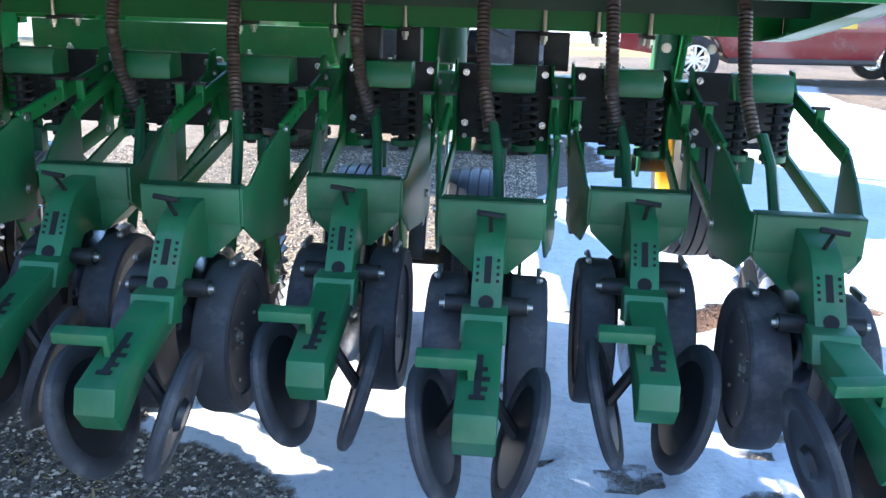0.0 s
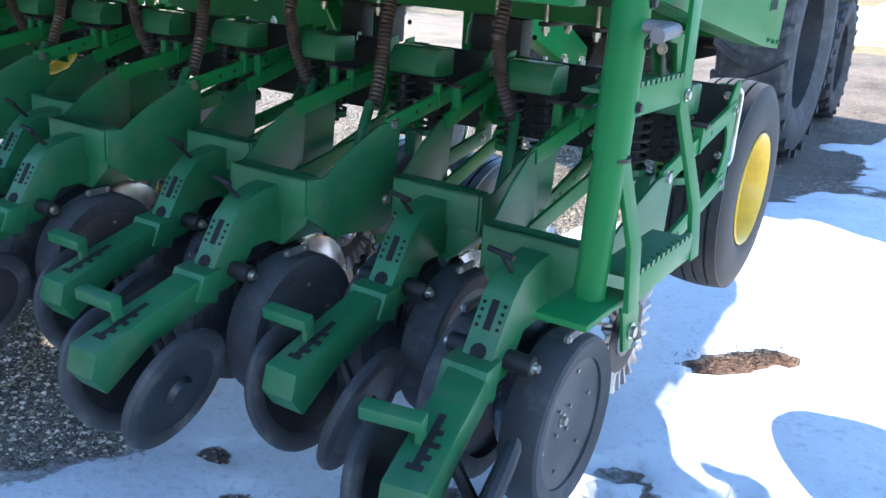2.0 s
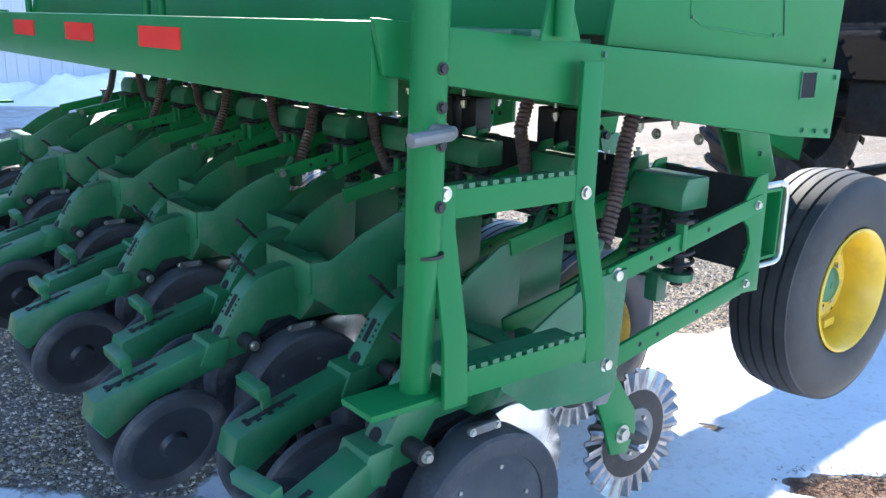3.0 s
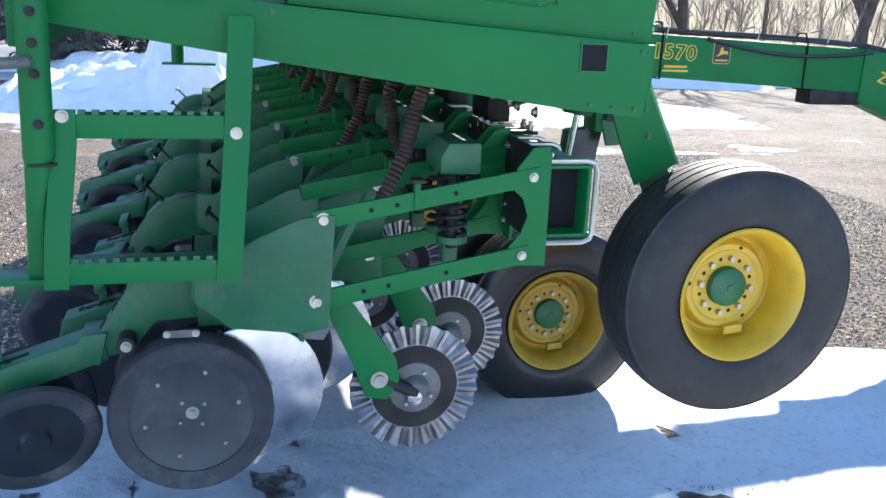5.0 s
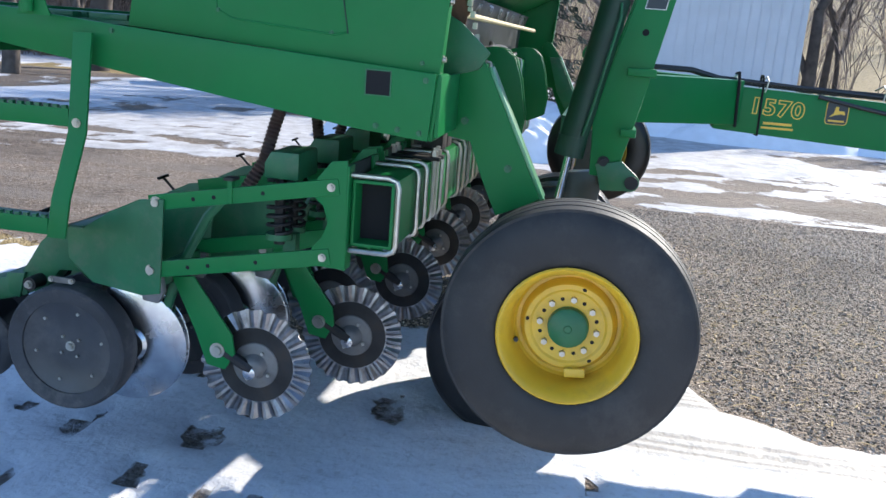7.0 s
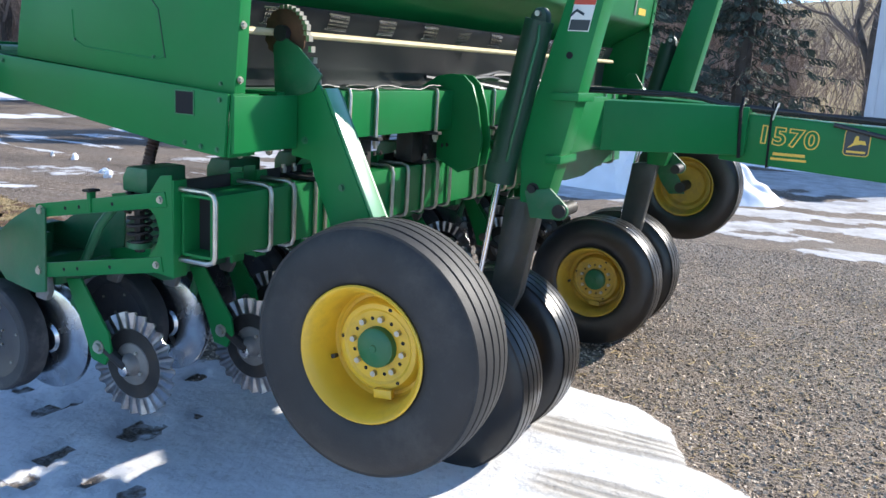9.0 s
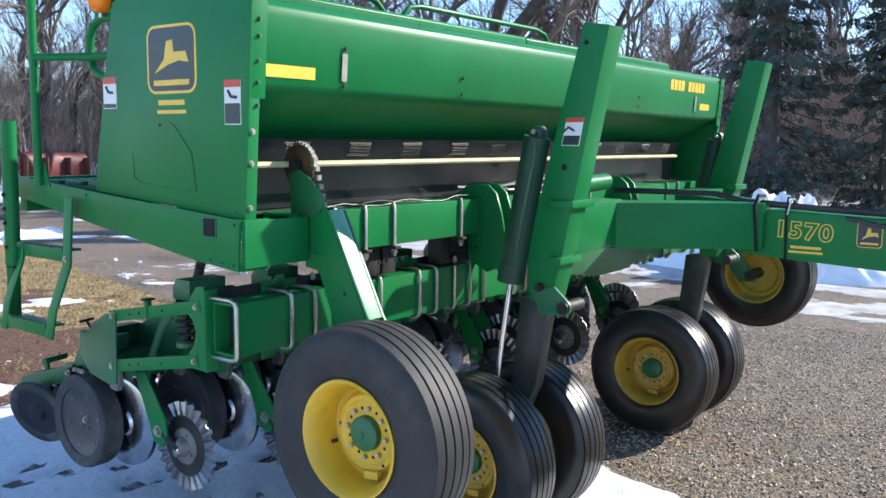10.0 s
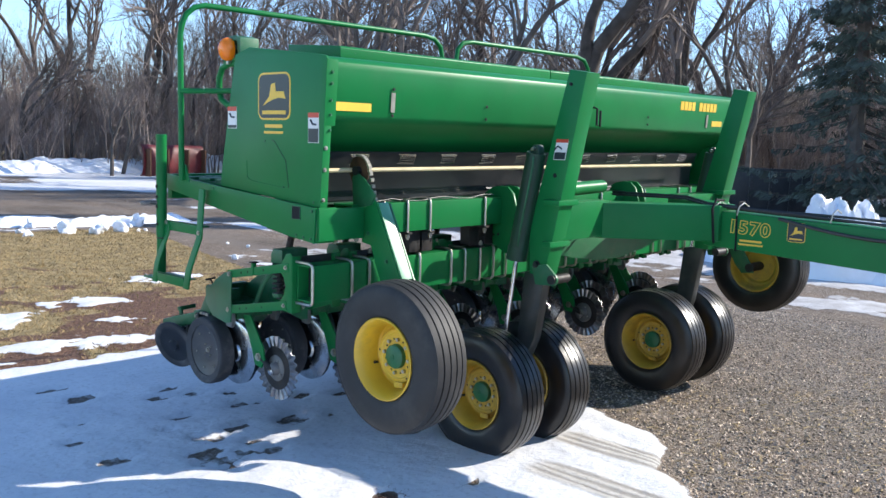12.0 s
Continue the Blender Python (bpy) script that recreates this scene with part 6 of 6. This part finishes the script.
for y in (-0.845, 0.835):
    part("side_window", car_prism(B(), [(-0.95, 1.27), (-0.88, 1.72), (-0.1, 1.74), (-0.1, 1.27)], y, y + 0.01), GLASS_DARK, pickup)
    part("side_window", car_prism(B(), [(-0.02, 1.27), (-0.02, 1.74), (0.36, 1.73), (0.86, 1.27)], y, y + 0.01), GLASS_DARK, pickup)
for x in (-1.62, 1.72):
    for y, s in ((-0.86, -1), (0.86, 1)):
        bm = B()
        lathe(bm, [(-0.11, 0.24), (-0.125, 0.30), (-0.11, 0.375), (-0.08, 0.39), (0.08, 0.39), (0.11, 0.375), (0.125, 0.30), (0.11, 0.24)], n=40)
        t = part("tyre", bm, RUBBER, pickup)
        t.matrix_basis = pose(x, y, 0.39, 0, 0, 90 * s)
        rim = B()
        for k in range(10):
            a = k * math.tau / 10
            box(rim, 0.06, 0.085, -0.018, 0.018, 0.05, 0.225)
            bmesh.ops.rotate(rim, cent=(0, 0, 0), matrix=Matrix.Rotation(math.tau / 10, 3, "X"), verts=rim.verts)
        lathe(rim, [(0.05, 0.0), (0.09, 0.0), (0.09, 0.06), (0.05, 0.06)], n=20, closed=False)
        lathe(rim, [(0.10, 0.245), (0.10, 0.215), (0.0, 0.21), (0.0, 0.245)], n=36)
        part("alloy_rim", rim, ALLOY, t, "bright spoked alloy rim")
part("tail_lamp", box(B(), -2.865, -2.84, -0.93, -0.80, 0.85, 1.18), REFLECTOR_RED, pickup, "red tail lamp", 0.01)
part("tail_lamp", box(B(), -2.865, -2.84, 0.80, 0.93, 0.85, 1.18), REFLECTOR_RED, pickup, "red tail lamp", 0.01)
part("bumper", box(B(), -2.98, -2.84, -0.88, 0.88, 0.50, 0.66), ALLOY, pickup, "chrome bumper", 0.02)
part("door_badge", box(B(), 0.55, 0.85, -0.958, -0.951, 0.92, 1.0), DECAL_YELLOW, pickup, "small yellow badge bar")
pickup.matrix_basis = pose(3.75, 12.35, 0.0, 0, 0, -3)

# ---- white shed, red blade, snow piles ----
shed = thing("white_shed", "tall plain white metal shed on the far side of the yard", "shed")
part("wall", box(B(), -22.5, -18.2, 0.60, 4.1, -0.1, 4.3), SHED_WHITE, shed, "white metal walls", 0.02)
part("roof", car_prism(B(), [(-22.8, 4.3), (-20.35, 5.2), (-17.9, 4.3)], 0.7, 4.4), SHED_ROOF, shed, "grey roof", 0.02)
rib = None
for k in range(16):
    m = pose(-18.195, 0.75 + k * 0.216, 2.1)
    if rib is None:
        rib = part("siding_rib", box(B(), 0, 0.02, -0.02, 0.02, -2.15, 2.15), SHED_WHITE, shed)
        rib.matrix_basis = m
    else:
        share(rib, shed, m)

skip = thing("steel_container", "low black steel skip container standing beyond the snow banks", "container")
tub = part("tub", prism(B(), [(-0.98, 0.10), (0.98, 0.10), (1.0, 1.36), (-1.0, 1.36)], -2.3, 2.3), BLACK_STEEL, skip, "black steel tub", 0.02)
part("top_rail", box(B(), -2.34, 2.34, -1.06, -0.95, 1.34, 1.44), BLACK_STEEL, tub, "", 0.01)
for k in range(9):
    part("side_stake", box(B(), -2.28 + k * 0.565, -2.22 + k * 0.565, -1.06, -0.98, 0.10, 1.35), BLACK_STEEL, tub, "", 0.006)
for k in range(5):
    part("lettering_bar", box(B(), -2.05 + 0.12 * k, -1.96 + 0.12 * k, -1.066, -1.060, 0.66, 0.77), DECAL_WHITE, tub, "white bar of lettering")
for y in (-0.55, 0.55):
    part("skid_rail", box(B(), -2.4, 2.4, y - 0.06, y + 0.06, -0.02, 0.10), BLACK_STEEL, skip, "", 0.01)
part("hook_frame", tube(B(), [(-2.35, -0.5, 0.1), (-2.42, -0.12, 1.55), (-2.42, 0.12, 1.55), (-2.35, 0.5, 0.1)], 0.045, 8), BLACK_STEEL, skip, "black lifting frame")
skip.matrix_basis = pose(-23.0, -9.5, 0.0, 0, 0, 120)

blade = thing("plough_blade", "dark red steel plough blade lying in the snow", "plough blade")
bm = B()
prof = [(0.0 + 0.35 * math.cos(radians(a)), 0.75 + 0.75 * math.sin(radians(a))) for a in range(-90, 91, 20)]
back = [(x + 0.05, z) for x, z in prof[::-1]]
pts = prof + back
a = [bm.verts.new((-2.1, x, z)) for x, z in pts]
b = [bm.verts.new((2.1, x, z)) for x, z in pts]
bm.faces.new(a)
bm.faces.new(b[::-1])
for k in range(len(pts)):
    j = (k + 1) % len(pts)
    bm.faces.new((a[k], b[k], b[j], a[j]))
part("blade_sheet", bm, MAROON, blade, "dark red curved sheet")
for x in (-1.9, -0.7, 0.7, 1.9):
    part("blade_rib", box(B(), x - 0.04, x + 0.04, 0.3, 0.75, 0.0, 1.3), RUST, blade, "", 0.01)
blade.matrix_basis = pose(-15.9, -30.6, 0.12, 0, 0, 8) @ Matrix.Diagonal((0.72, 0.72, 0.85, 1))


def snow_heap(name, cx, cy, rx, ry, h, seed, label, n=56, rot=0.0, chunk=1.0):
    bm = B()
    rings = []
    for i in range(n + 1):
        row = []
        for j in range(n + 1):
            u, v = i / n * 2 - 1, j / n * 2 - 1
            e = max(0.0, 1 - (u * u + v * v) ** 1.0)
            p = Vector((u * 3.1 + seed, v * 3.1, seed * 0.7))
            lump = noise.noise(p * 0.8) * 0.30 + abs(noise.noise(p * 1.7)) * 0.30 * chunk + abs(noise.noise(p * 4.1)) * 0.10
            z = h * min(1.0, e * 1.5) * (0.62 + lump) - 0.05
            row.append(bm.verts.new((u * rx + noise.noise(p * 2) * 0.10 * rx * e, v * ry + noise.noise(p * 2 + Vector((9, 0, 0))) * 0.12 * ry * e, max(z, -0.05))))
        rings.append(row)
    for i in range(n):
        for j in range(n):
            bm.faces.new((rings[i][j], rings[i + 1][j], rings[i + 1][j + 1], rings[i][j + 1]))
    ob = new(name, link_mesh(bm, name, SNOW_LUMP, 0, 30))
    ob.matrix_basis = pose(cx, cy, 0, 0, 0, rot)
    return tagged(ob, label, "snow pile", "snow piles at the edge of the yard")


snow_heap("snow_mound", -10.75, -1.72, 0.75, 0.85, 1.42, 3.3, "high white pile of shovelled snow chunks", 70, chunk=0.6)
snow_heap("snow_bank", -11.1, -2.05, 1.0, 2.1, 0.85, 5.2, "long white bank of shovelled snow round a pile", 70, chunk=0.8)
snow_heap("snow_mound", -12.5, -3.6, 2.2, 1.2, 0.55, 7.1, "low white snow bank beside a pile")
for k in range(9):
    snow_heap("snow_bank", -18.2 - random.random() * 1.5, -9 + k * 3.2, 1.3, 2.6, (0.18, 0.30, 0.6)[min(k, 2)] + 0.3 * random.random() * (k > 1), 11 + k, "long ploughed snow bank at the yard's edge", 30, random.uniform(-10, 10))
for k in range(10):
    snow_heap("snow_bank", -32 + k * 4.2, -37.5 - random.random() * 3 + k * 0.3, 3.4, 1.6, 0.55 + 0.45 * random.random(), 31 + k, "long ploughed snow bank before the trees", 30, random.uniform(-8, 8))
for k in range(8):
    snow_heap("snow_bank", -6.0 + k * 1.15, -13.4 - 0.25 * k + random.uniform(-0.3, 0.3), 0.9, 0.45, 0.20 * random.uniform(0.6, 1.2), 61 + k, "broken ploughed snow ridge along the lane", 24)

# loose lumps of snow
lump = None
for k in range(56):
    if k < 44:
        x, y, s = -6.4 + random.random() * 6.5, -11.9 - random.random() ** 2 * 2.2, 0.03 + 0.11 * random.random() ** 2
    else:
        x, y, s = random.uniform(-7, -4.2), random.uniform(-9.5, -5.5), random.uniform(0.02, 0.06)
    if lump is None:
        bm = B()
        bmesh.ops.create_icosphere(bm, subdivisions=3, radius=1)
        for v in bm.verts:
            v.co *= 1 + 0.75 * noise.noise(v.co * 1.3) + 0.30 * noise.noise(v.co * 3)
        lump = tagged(new("snow_lump", link_mesh(bm, "snow_lump", SNOW_LUMP, 0, 60)), "small loose lump of snow on the gravel", "snow lump", "loose lumps of snow")
        o = lump
    else:
        o = tagged(new("snow_lump", lump.data), "small loose lump of snow on the gravel", "snow lump", "loose lumps of snow")
    o.matrix_basis = pose(x, y, s * 0.3, 0, 0, random.uniform(0, 360)) @ Matrix.Diagonal((s, s * random.uniform(0.4, 0.9), s * random.uniform(0.7, 1.4), 1))


block = tagged(new("snow_lump", lump.data), "upright block of snow standing in a snow pile", "snow lump", "loose lumps of snow")
block.matrix_basis = pose(-10.62, -2.0, 0.98, 0, 8, 30) @ Matrix.Diagonal((0.15, 0.15, 0.20, 1))


# ---- stones, grass and litter ----
def scatter(name, count, place, shape, mat, label, category, seed, rough=0.35):
    """Many small pieces that nobody could count, in one mesh."""
    rng = np.random.RandomState(seed)
    base_v, base_f = shape
    base_v = np.array(base_v, float)
    pos, size, flat = place(rng, count)
    m = len(pos)
    ang = rng.rand(m) * math.tau
    c, s = np.cos(ang), np.sin(ang)
    jit = 1 + rough * (rng.rand(m, len(base_v), 3) - 0.5)
    v = base_v[None] * jit * size[:, None, :]
    x = v[..., 0] * c[:, None] - v[..., 1] * s[:, None]
    y = v[..., 0] * s[:, None] + v[..., 1] * c[:, None]
    co = np.stack([x + pos[:, 0:1], y + pos[:, 1:2], v[..., 2] + pos[:, 2:3]], -1).reshape(-1, 3)
    f = (np.array(base_f)[None] + (np.arange(m) * len(base_v))[:, None, None]).reshape(-1, len(base_f[0]))
    me = bpy.data.meshes.new(name)
    me.from_pydata(co.tolist(), [], f.tolist())
    me.materials.append(mat)
    return tagged(new(name, me), label, category, kind="stuff")


PEBBLE = ([(1, 0, -0.3), (-0.5, 0.87, -0.3), (-0.5, -0.87, -0.3), (0.35, 0.3, 0.7), (-0.4, 0.0, 0.6)], [(0, 1, 3), (1, 4, 3), (1, 2, 4), (2, 0, 3), (2, 3, 4)])


def on_ground(xy):
    s, g, lf, br = ground_masks(xy[:, 0], xy[:, 1])
    return s, g, lf, ground_height(xy[:, 0], xy[:, 1], s, br)


def gravel_place(rng, count):
    xy = np.stack([-0.6 - 6.4 * rng.rand(count) ** 1.25, rng.uniform(-3.2, 4.2, count)], -1)
    s, g, lf, z = on_ground(xy)
    keep = s < 0.46
    xy, z = xy[keep], z[keep]
    r = 0.0032 + 0.0115 * rng.rand(len(xy)) ** 2.8
    return np.c_[xy, z + r * 0.2], np.c_[r, r * 0.8, r * 0.5], None


scatter("gravel", 190000, gravel_place, PEBBLE, STONE, "loose grey gravel stones", "gravel", 3)
FLAKE = ([(-1, -0.18, 0.0), (1, -0.12, 0.25), (0.9, 0.16, 0.3), (-0.9, 0.18, 0.05)], [(0, 1, 2, 3)])


def straw_place(rng, count):
    xy = np.stack([rng.uniform(-6.5, -0.8, count), rng.uniform(-3.0, 3.0, count)], -1)
    s, g, lf, z = on_ground(xy)
    keep = (s < 0.35) & (fbm(xy[:, 0] * 0.8, xy[:, 1] * 0.8, 201) > 0.47)
    xy, z = xy[keep], z[keep]
    r = 0.008 + 0.022 * rng.rand(len(xy)) ** 2
    return np.c_[xy, z + 0.006], np.c_[r, r, r], None


scatter("straw_bits", 9000, straw_place, FLAKE, STRAW, "bits of straw and dead leaf on the gravel", "straw", 13)
BLADE = ([(-0.12, 0, 0), (0.12, 0, 0), (0.05, 0.25, 0.7), (0.0, 0.7, 1.0)], [(0, 1, 2), (0, 2, 3)])


def grass_place(rng, count):
    xy = np.stack([rng.uniform(-5.0, 4.0, count), rng.uniform(-12.6, -3.0, count)], -1)
    s, g, lf, z = on_ground(xy)
    keep = (s < 0.5) & (g > 0.5) & (lf < 0.2 + 0.9 * rng.rand(len(lf)))
    xy, z = xy[keep], z[keep]
    h = 0.018 + 0.026 * rng.rand(len(xy))
    return np.c_[xy, z], np.c_[h * 0.35, h, h * 0.8], None


scatter("dry_grass", 90000, grass_place, BLADE, STRAW, "short dry yellow lawn grass", "grass", 5)


def litter_place(rng, count):
    k = rng.randint(0, len(LEAF_SPOTS), count)
    c = np.array(LEAF_SPOTS)[k]
    xy = c[:, :2] + rng.normal(0, 1, (count, 2)) * c[:, 2:3] * np.array([0.7, 0.5])
    s, g, lf, z = on_ground(xy)
    h = 0.008 + 0.012 * rng.rand(count)
    return np.c_[xy, z + 0.001], np.c_[h, h, h * 0.35], None


scatter("leaf_litter", 1500, litter_place, BLADE, LEAF_DIRT, "brown dead leaves and stalks in the snow", "leaves", 8)


def lawn_litter_place(rng, count):
    xy = np.stack([rng.uniform(-4.0, 1.8, count), rng.uniform(-8.8, -3.0, count)], -1)
    s, g, lf, z = on_ground(xy)
    keep = (s < 0.55) & (lf > 0.15 + 0.5 * rng.rand(len(lf)))
    xy, z = xy[keep], z[keep]
    h = 0.006 + 0.016 * rng.rand(len(xy)) ** 2
    return np.c_[xy, z + 0.003], np.c_[h, h * 1.6, h * 0.4], None


scatter("lawn_litter", 16000, lawn_litter_place, FLAKE, LEAF_DIRT, "reddish-brown dead leaves over the thawed lawn", "leaves", 18, 0.8)


# ---- trees ----
def branch_tree(seed, height, spread, forks, thick):
    """A bare broadleaf tree: trunk with limbs, and a crown of fine branches. Returns the two meshes."""
    rng = random.Random(seed)
    trunk, crown = B(), B()

    def grow(p, d, length, r, depth):
        n = 5 if depth < 2 else 3
        pts = [p]
        wob = 0.07 + 0.025 * depth
        for k in range(n):
            d = (d + Vector((rng.gauss(0, wob), rng.gauss(0, wob), rng.gauss(0.045, 0.05)))).normalized()
            p = p + d * (length / n)
            pts.append(p)
        tube(trunk if depth < 2 else crown, pts, r, 8 if depth < 2 else (5 if depth < 4 else 3), r * (0.66 if depth < 5 else 0.4))
        if depth >= forks:
            return
        kids = 3 if depth in (1, 2) else rng.choice((2, 3, 3))
        for k in range(kids):
            a = rng.uniform(0, math.tau)
            side = d.cross(Vector((math.cos(a), math.sin(a), 0.2))).normalized()
            nd = (d * rng.uniform(0.75, 1.1) + side * rng.uniform(0.35, 0.8) * spread).normalized()
            at = pts[-1] if k == 0 else pts[rng.randint(max(1, n - 3), n)]
            grow(at, nd, length * rng.uniform(0.62, 0.80), max(0.007, r * rng.uniform(0.50, 0.68)), depth + 1)

    grow(Vector((0, 0, -0.1)), Vector((rng.gauss(0, 0.06), rng.gauss(0, 0.06), 1)).normalized(), height * 0.27, thick, 0)
    return link_mesh(trunk, "trunk", BARK, 0, 50), link_mesh(crown, "crown", TWIG, 0, 0)


kinds = [branch_tree(s, h, sp, f, th) for s, h, sp, f, th in ((1, 17, 0.8, 7, 0.30), (2, 19, 0.7, 7, 0.36), (5, 14, 0.95, 7, 0.22), (8, 20, 0.65, 7, 0.32), (13, 12, 1.0, 7, 0.17))]
spots = []
rt = random.Random(21)
for k in range(60):
    f = k / 59
    a = radians(192 + 84 * f)
    r = 46 + rt.uniform(-5, 18)
    spots.append((2 + r * math.cos(a), 3 + r * math.sin(a)))
for k in range(34):
    a = radians(188 + 92 * rt.random())
    r = rt.uniform(64, 100)
    spots.append((2 + r * math.cos(a), 3 + r * math.sin(a)))
spots += [(-14.5, -33.0), (-19.5, -16.0), (-24.5, -16.5), (-16.2, -20.5), (-22.0, -24.0), (-27.5, -11.0), (-29.0, 6.5), (-31, 11), (-27, 15), (-34, 1.5)]
for k in range(12):
    spots.append((rt.uniform(-46, -30), rt.uniform(0, 34)))
for k, (x, y) in enumerate(spots):
    tr, cr = kinds[k % 5]
    t = thing("bare_tree", "tall leafless tree with grey-brown bark and fine twigs", "tree", "bare trees round the yard")
    s = rt.uniform(0.75, 1.15) * (0.5 if x > -16 and y < -30 else 1.0)
    t.matrix_basis = pose(x, y, 0, 0, 0, rt.uniform(0, 360)) @ Matrix.Diagonal((s, s, s, 1))
    for nm, mm in (("trunk", tr), ("crown", cr)):
        o = new(nm, mm)
        o.parent = t


def sapling(seed):
    """A thin many-stemmed bush of unit height, from slender three-sided twigs."""
    rng = random.Random(seed)
    verts, faces = [], []

    def twig(p, d, length, r, depth):
        q = p + d * length
        side = d.cross(Vector((rng.gauss(0, 1), rng.gauss(0, 1), rng.gauss(0, 1)))).normalized() * r
        up = d.cross(side).normalized() * r
        i = len(verts)
        if depth == 3:
            verts.extend([p + side, p - side, q])
            faces.append((i, i + 1, i + 2))
        else:
            verts.extend([p + side, p - side * 0.5 + up * 0.87, p - side * 0.5 - up * 0.87, q])
            faces.extend([(i, i + 1, i + 3), (i + 1, i + 2, i + 3), (i + 2, i, i + 3)])
        if depth < 3:
            for k in range((5, 5, 3)[depth]):
                f = rng.uniform(0.25, 0.95)
                nd = (d + Vector((rng.gauss(0, 0.45), rng.gauss(0, 0.45), rng.gauss(0.05, 0.30)))).normalized()
                twig(p + d * length * f, nd, length * rng.uniform(0.35, 0.6), r * 0.55, depth + 1)

    for k in range(2):
        twig(Vector((rng.gauss(0, 0.05), rng.gauss(0, 0.05), 0)), Vector((rng.gauss(0, 0.2), rng.gauss(0, 0.2), 1)).normalized(), rng.uniform(0.6, 0.9), 0.008, 0)
    return [tuple(v) for v in verts], faces


def brush_place(low, high, share_west):
    def place(rng, count):
        a = np.radians(rng.uniform(188, 280, count))
        r = rng.uniform(43, 72, count)
        xy = np.stack([2 + r * np.cos(a), 3 + r * np.sin(a)], -1)
        m = int(count * share_west)
        more = np.stack([rng.uniform(-50, -30, m), rng.uniform(-10, 36, m)], -1)
        xy = np.concatenate([xy, more])
        h = (low + (high - low) * rng.rand(len(xy)) ** 1.6) * np.where((xy[:, 0] > -17) & (xy[:, 1] < -30), 0.75, 1.0)
        return np.c_[xy, np.zeros(len(xy))], np.c_[h * 0.8, h * 0.8, h], None
    return place


for k in range(4):
    scatter("thicket", 1000, brush_place(2.2, 7.5, 0.03), sapling(40 + k), BRUSH, "grey-brown thicket of bare saplings before the wood", "thicket", 17 + k, 0.0)
scatter("undergrowth", 1500, brush_place(0.8, 2.8, 0.08), sapling(50), BRUSH, "low brown undergrowth below the bare trees", "undergrowth", 27, 0.0)


def hill_place(rng, count):
    xy = np.stack([rng.uniform(-120, -48, count), rng.uniform(-20, 70, count)], -1)
    z = np.clip((-0.85 * xy[:, 0] + 0.5 * xy[:, 1] - 44) * 0.15, 0, 40)
    h = 1.5 + 5 * rng.rand(count) ** 2
    return np.c_[xy, z], np.c_[h * 0.9, h * 0.9, h], None


scatter("hillside_brush", 900, hill_place, sapling(61), BRUSH, "grey-brown bare brush on the far hillside", "brush", 37, 0.0)


def spruce(name, x, y, h, seed):
    """A dark spruce: trunk and drooping whorls of needle sprays."""
    rng = np.random.RandomState(seed)
    t = thing(name, "dark green spruce with drooping ragged branches", "tree", "spruces beside the yard")
    part("trunk", tube(B(), [(0, 0, 0), (0.05, 0.03, h * 0.5), (0, 0, h)], 0.24, 8, 0.03), BARK, t)
    limbs = B()
    verts, faces = [], []
    z = 0.5
    while z < h - 0.2:
        reach = (h - z) / h * h * 0.20 * (0.35 + 0.95 * rng.rand()) * (1.25 if z < 3.2 else 0.9) + 0.25
        droop = 0.20 + 0.35 * rng.rand()
        for k in range(1):
            a = rng.rand() * math.tau
            L = reach * (0.6 + 0.55 * rng.rand())
            d = np.array([math.cos(a), math.sin(a), 0])
            side = np.array([-d[1], d[0], 0])
            p = [np.array([0, 0, z]) + d * L * f + np.array([0, 0, -droop * L * f + 0.22 * L * f * f]) for f in (0, 0.35, 0.7, 1.0)]
            tube(limbs, [Vector(q) for q in p], 0.022, 3, 0.006)
            for q in range(int((9 + L * 17) * (0.4 if 1.6 < z < 3.1 else 1.0))):
                f = 0.15 + 0.85 * rng.rand()
                c = np.array([0, 0, z]) + d * L * f + np.array([0, 0, -droop * L * f + 0.22 * L * f * f])
                w = (1.05 - f) * L * 0.55 + 0.10
                u = rng.uniform(-1, 1)
                c = c + side * u * w + d * abs(u) * w * -0.15
                e = (d * 0.5 + side * np.sign(u) * 0.8 + np.array([0, 0, -0.5 - 0.5 * rng.rand()]))
                e = e / np.linalg.norm(e) * (0.13 + 0.20 * rng.rand())
                n = rng.normal(0, 1, 3)
                n = np.cross(e, n)
                n = n / (np.linalg.norm(n) + 1e-6) * 0.030
                i = len(verts)
                verts += [c - n, c + n, c + e + n * 0.3, c + e * 0.5 + n * 2.4, c + e * 0.5 - n * 2.4]
                faces += [(i, i + 1, i + 3), (i + 1, i + 2, i + 3), (i, i + 4, i + 2)]
        z += 0.055
    tagged(part("limb_wood", limbs, BARK, t), kind="stuff")
    me = bpy.data.meshes.new("needles")
    me.from_pydata([tuple(v) for v in verts], [], faces)
    me.materials.append(NEEDLE)
    o = new("needles", me)
    o.parent = t
    t.matrix_basis = pose(x, y, 0, 0, 0, rng.rand() * 360)
    return t


spruce("spruce_tree", -20.4, -4.9, 14.0, 3)
spruce("spruce_tree", -21.5, -2.4, 12.0, 9)
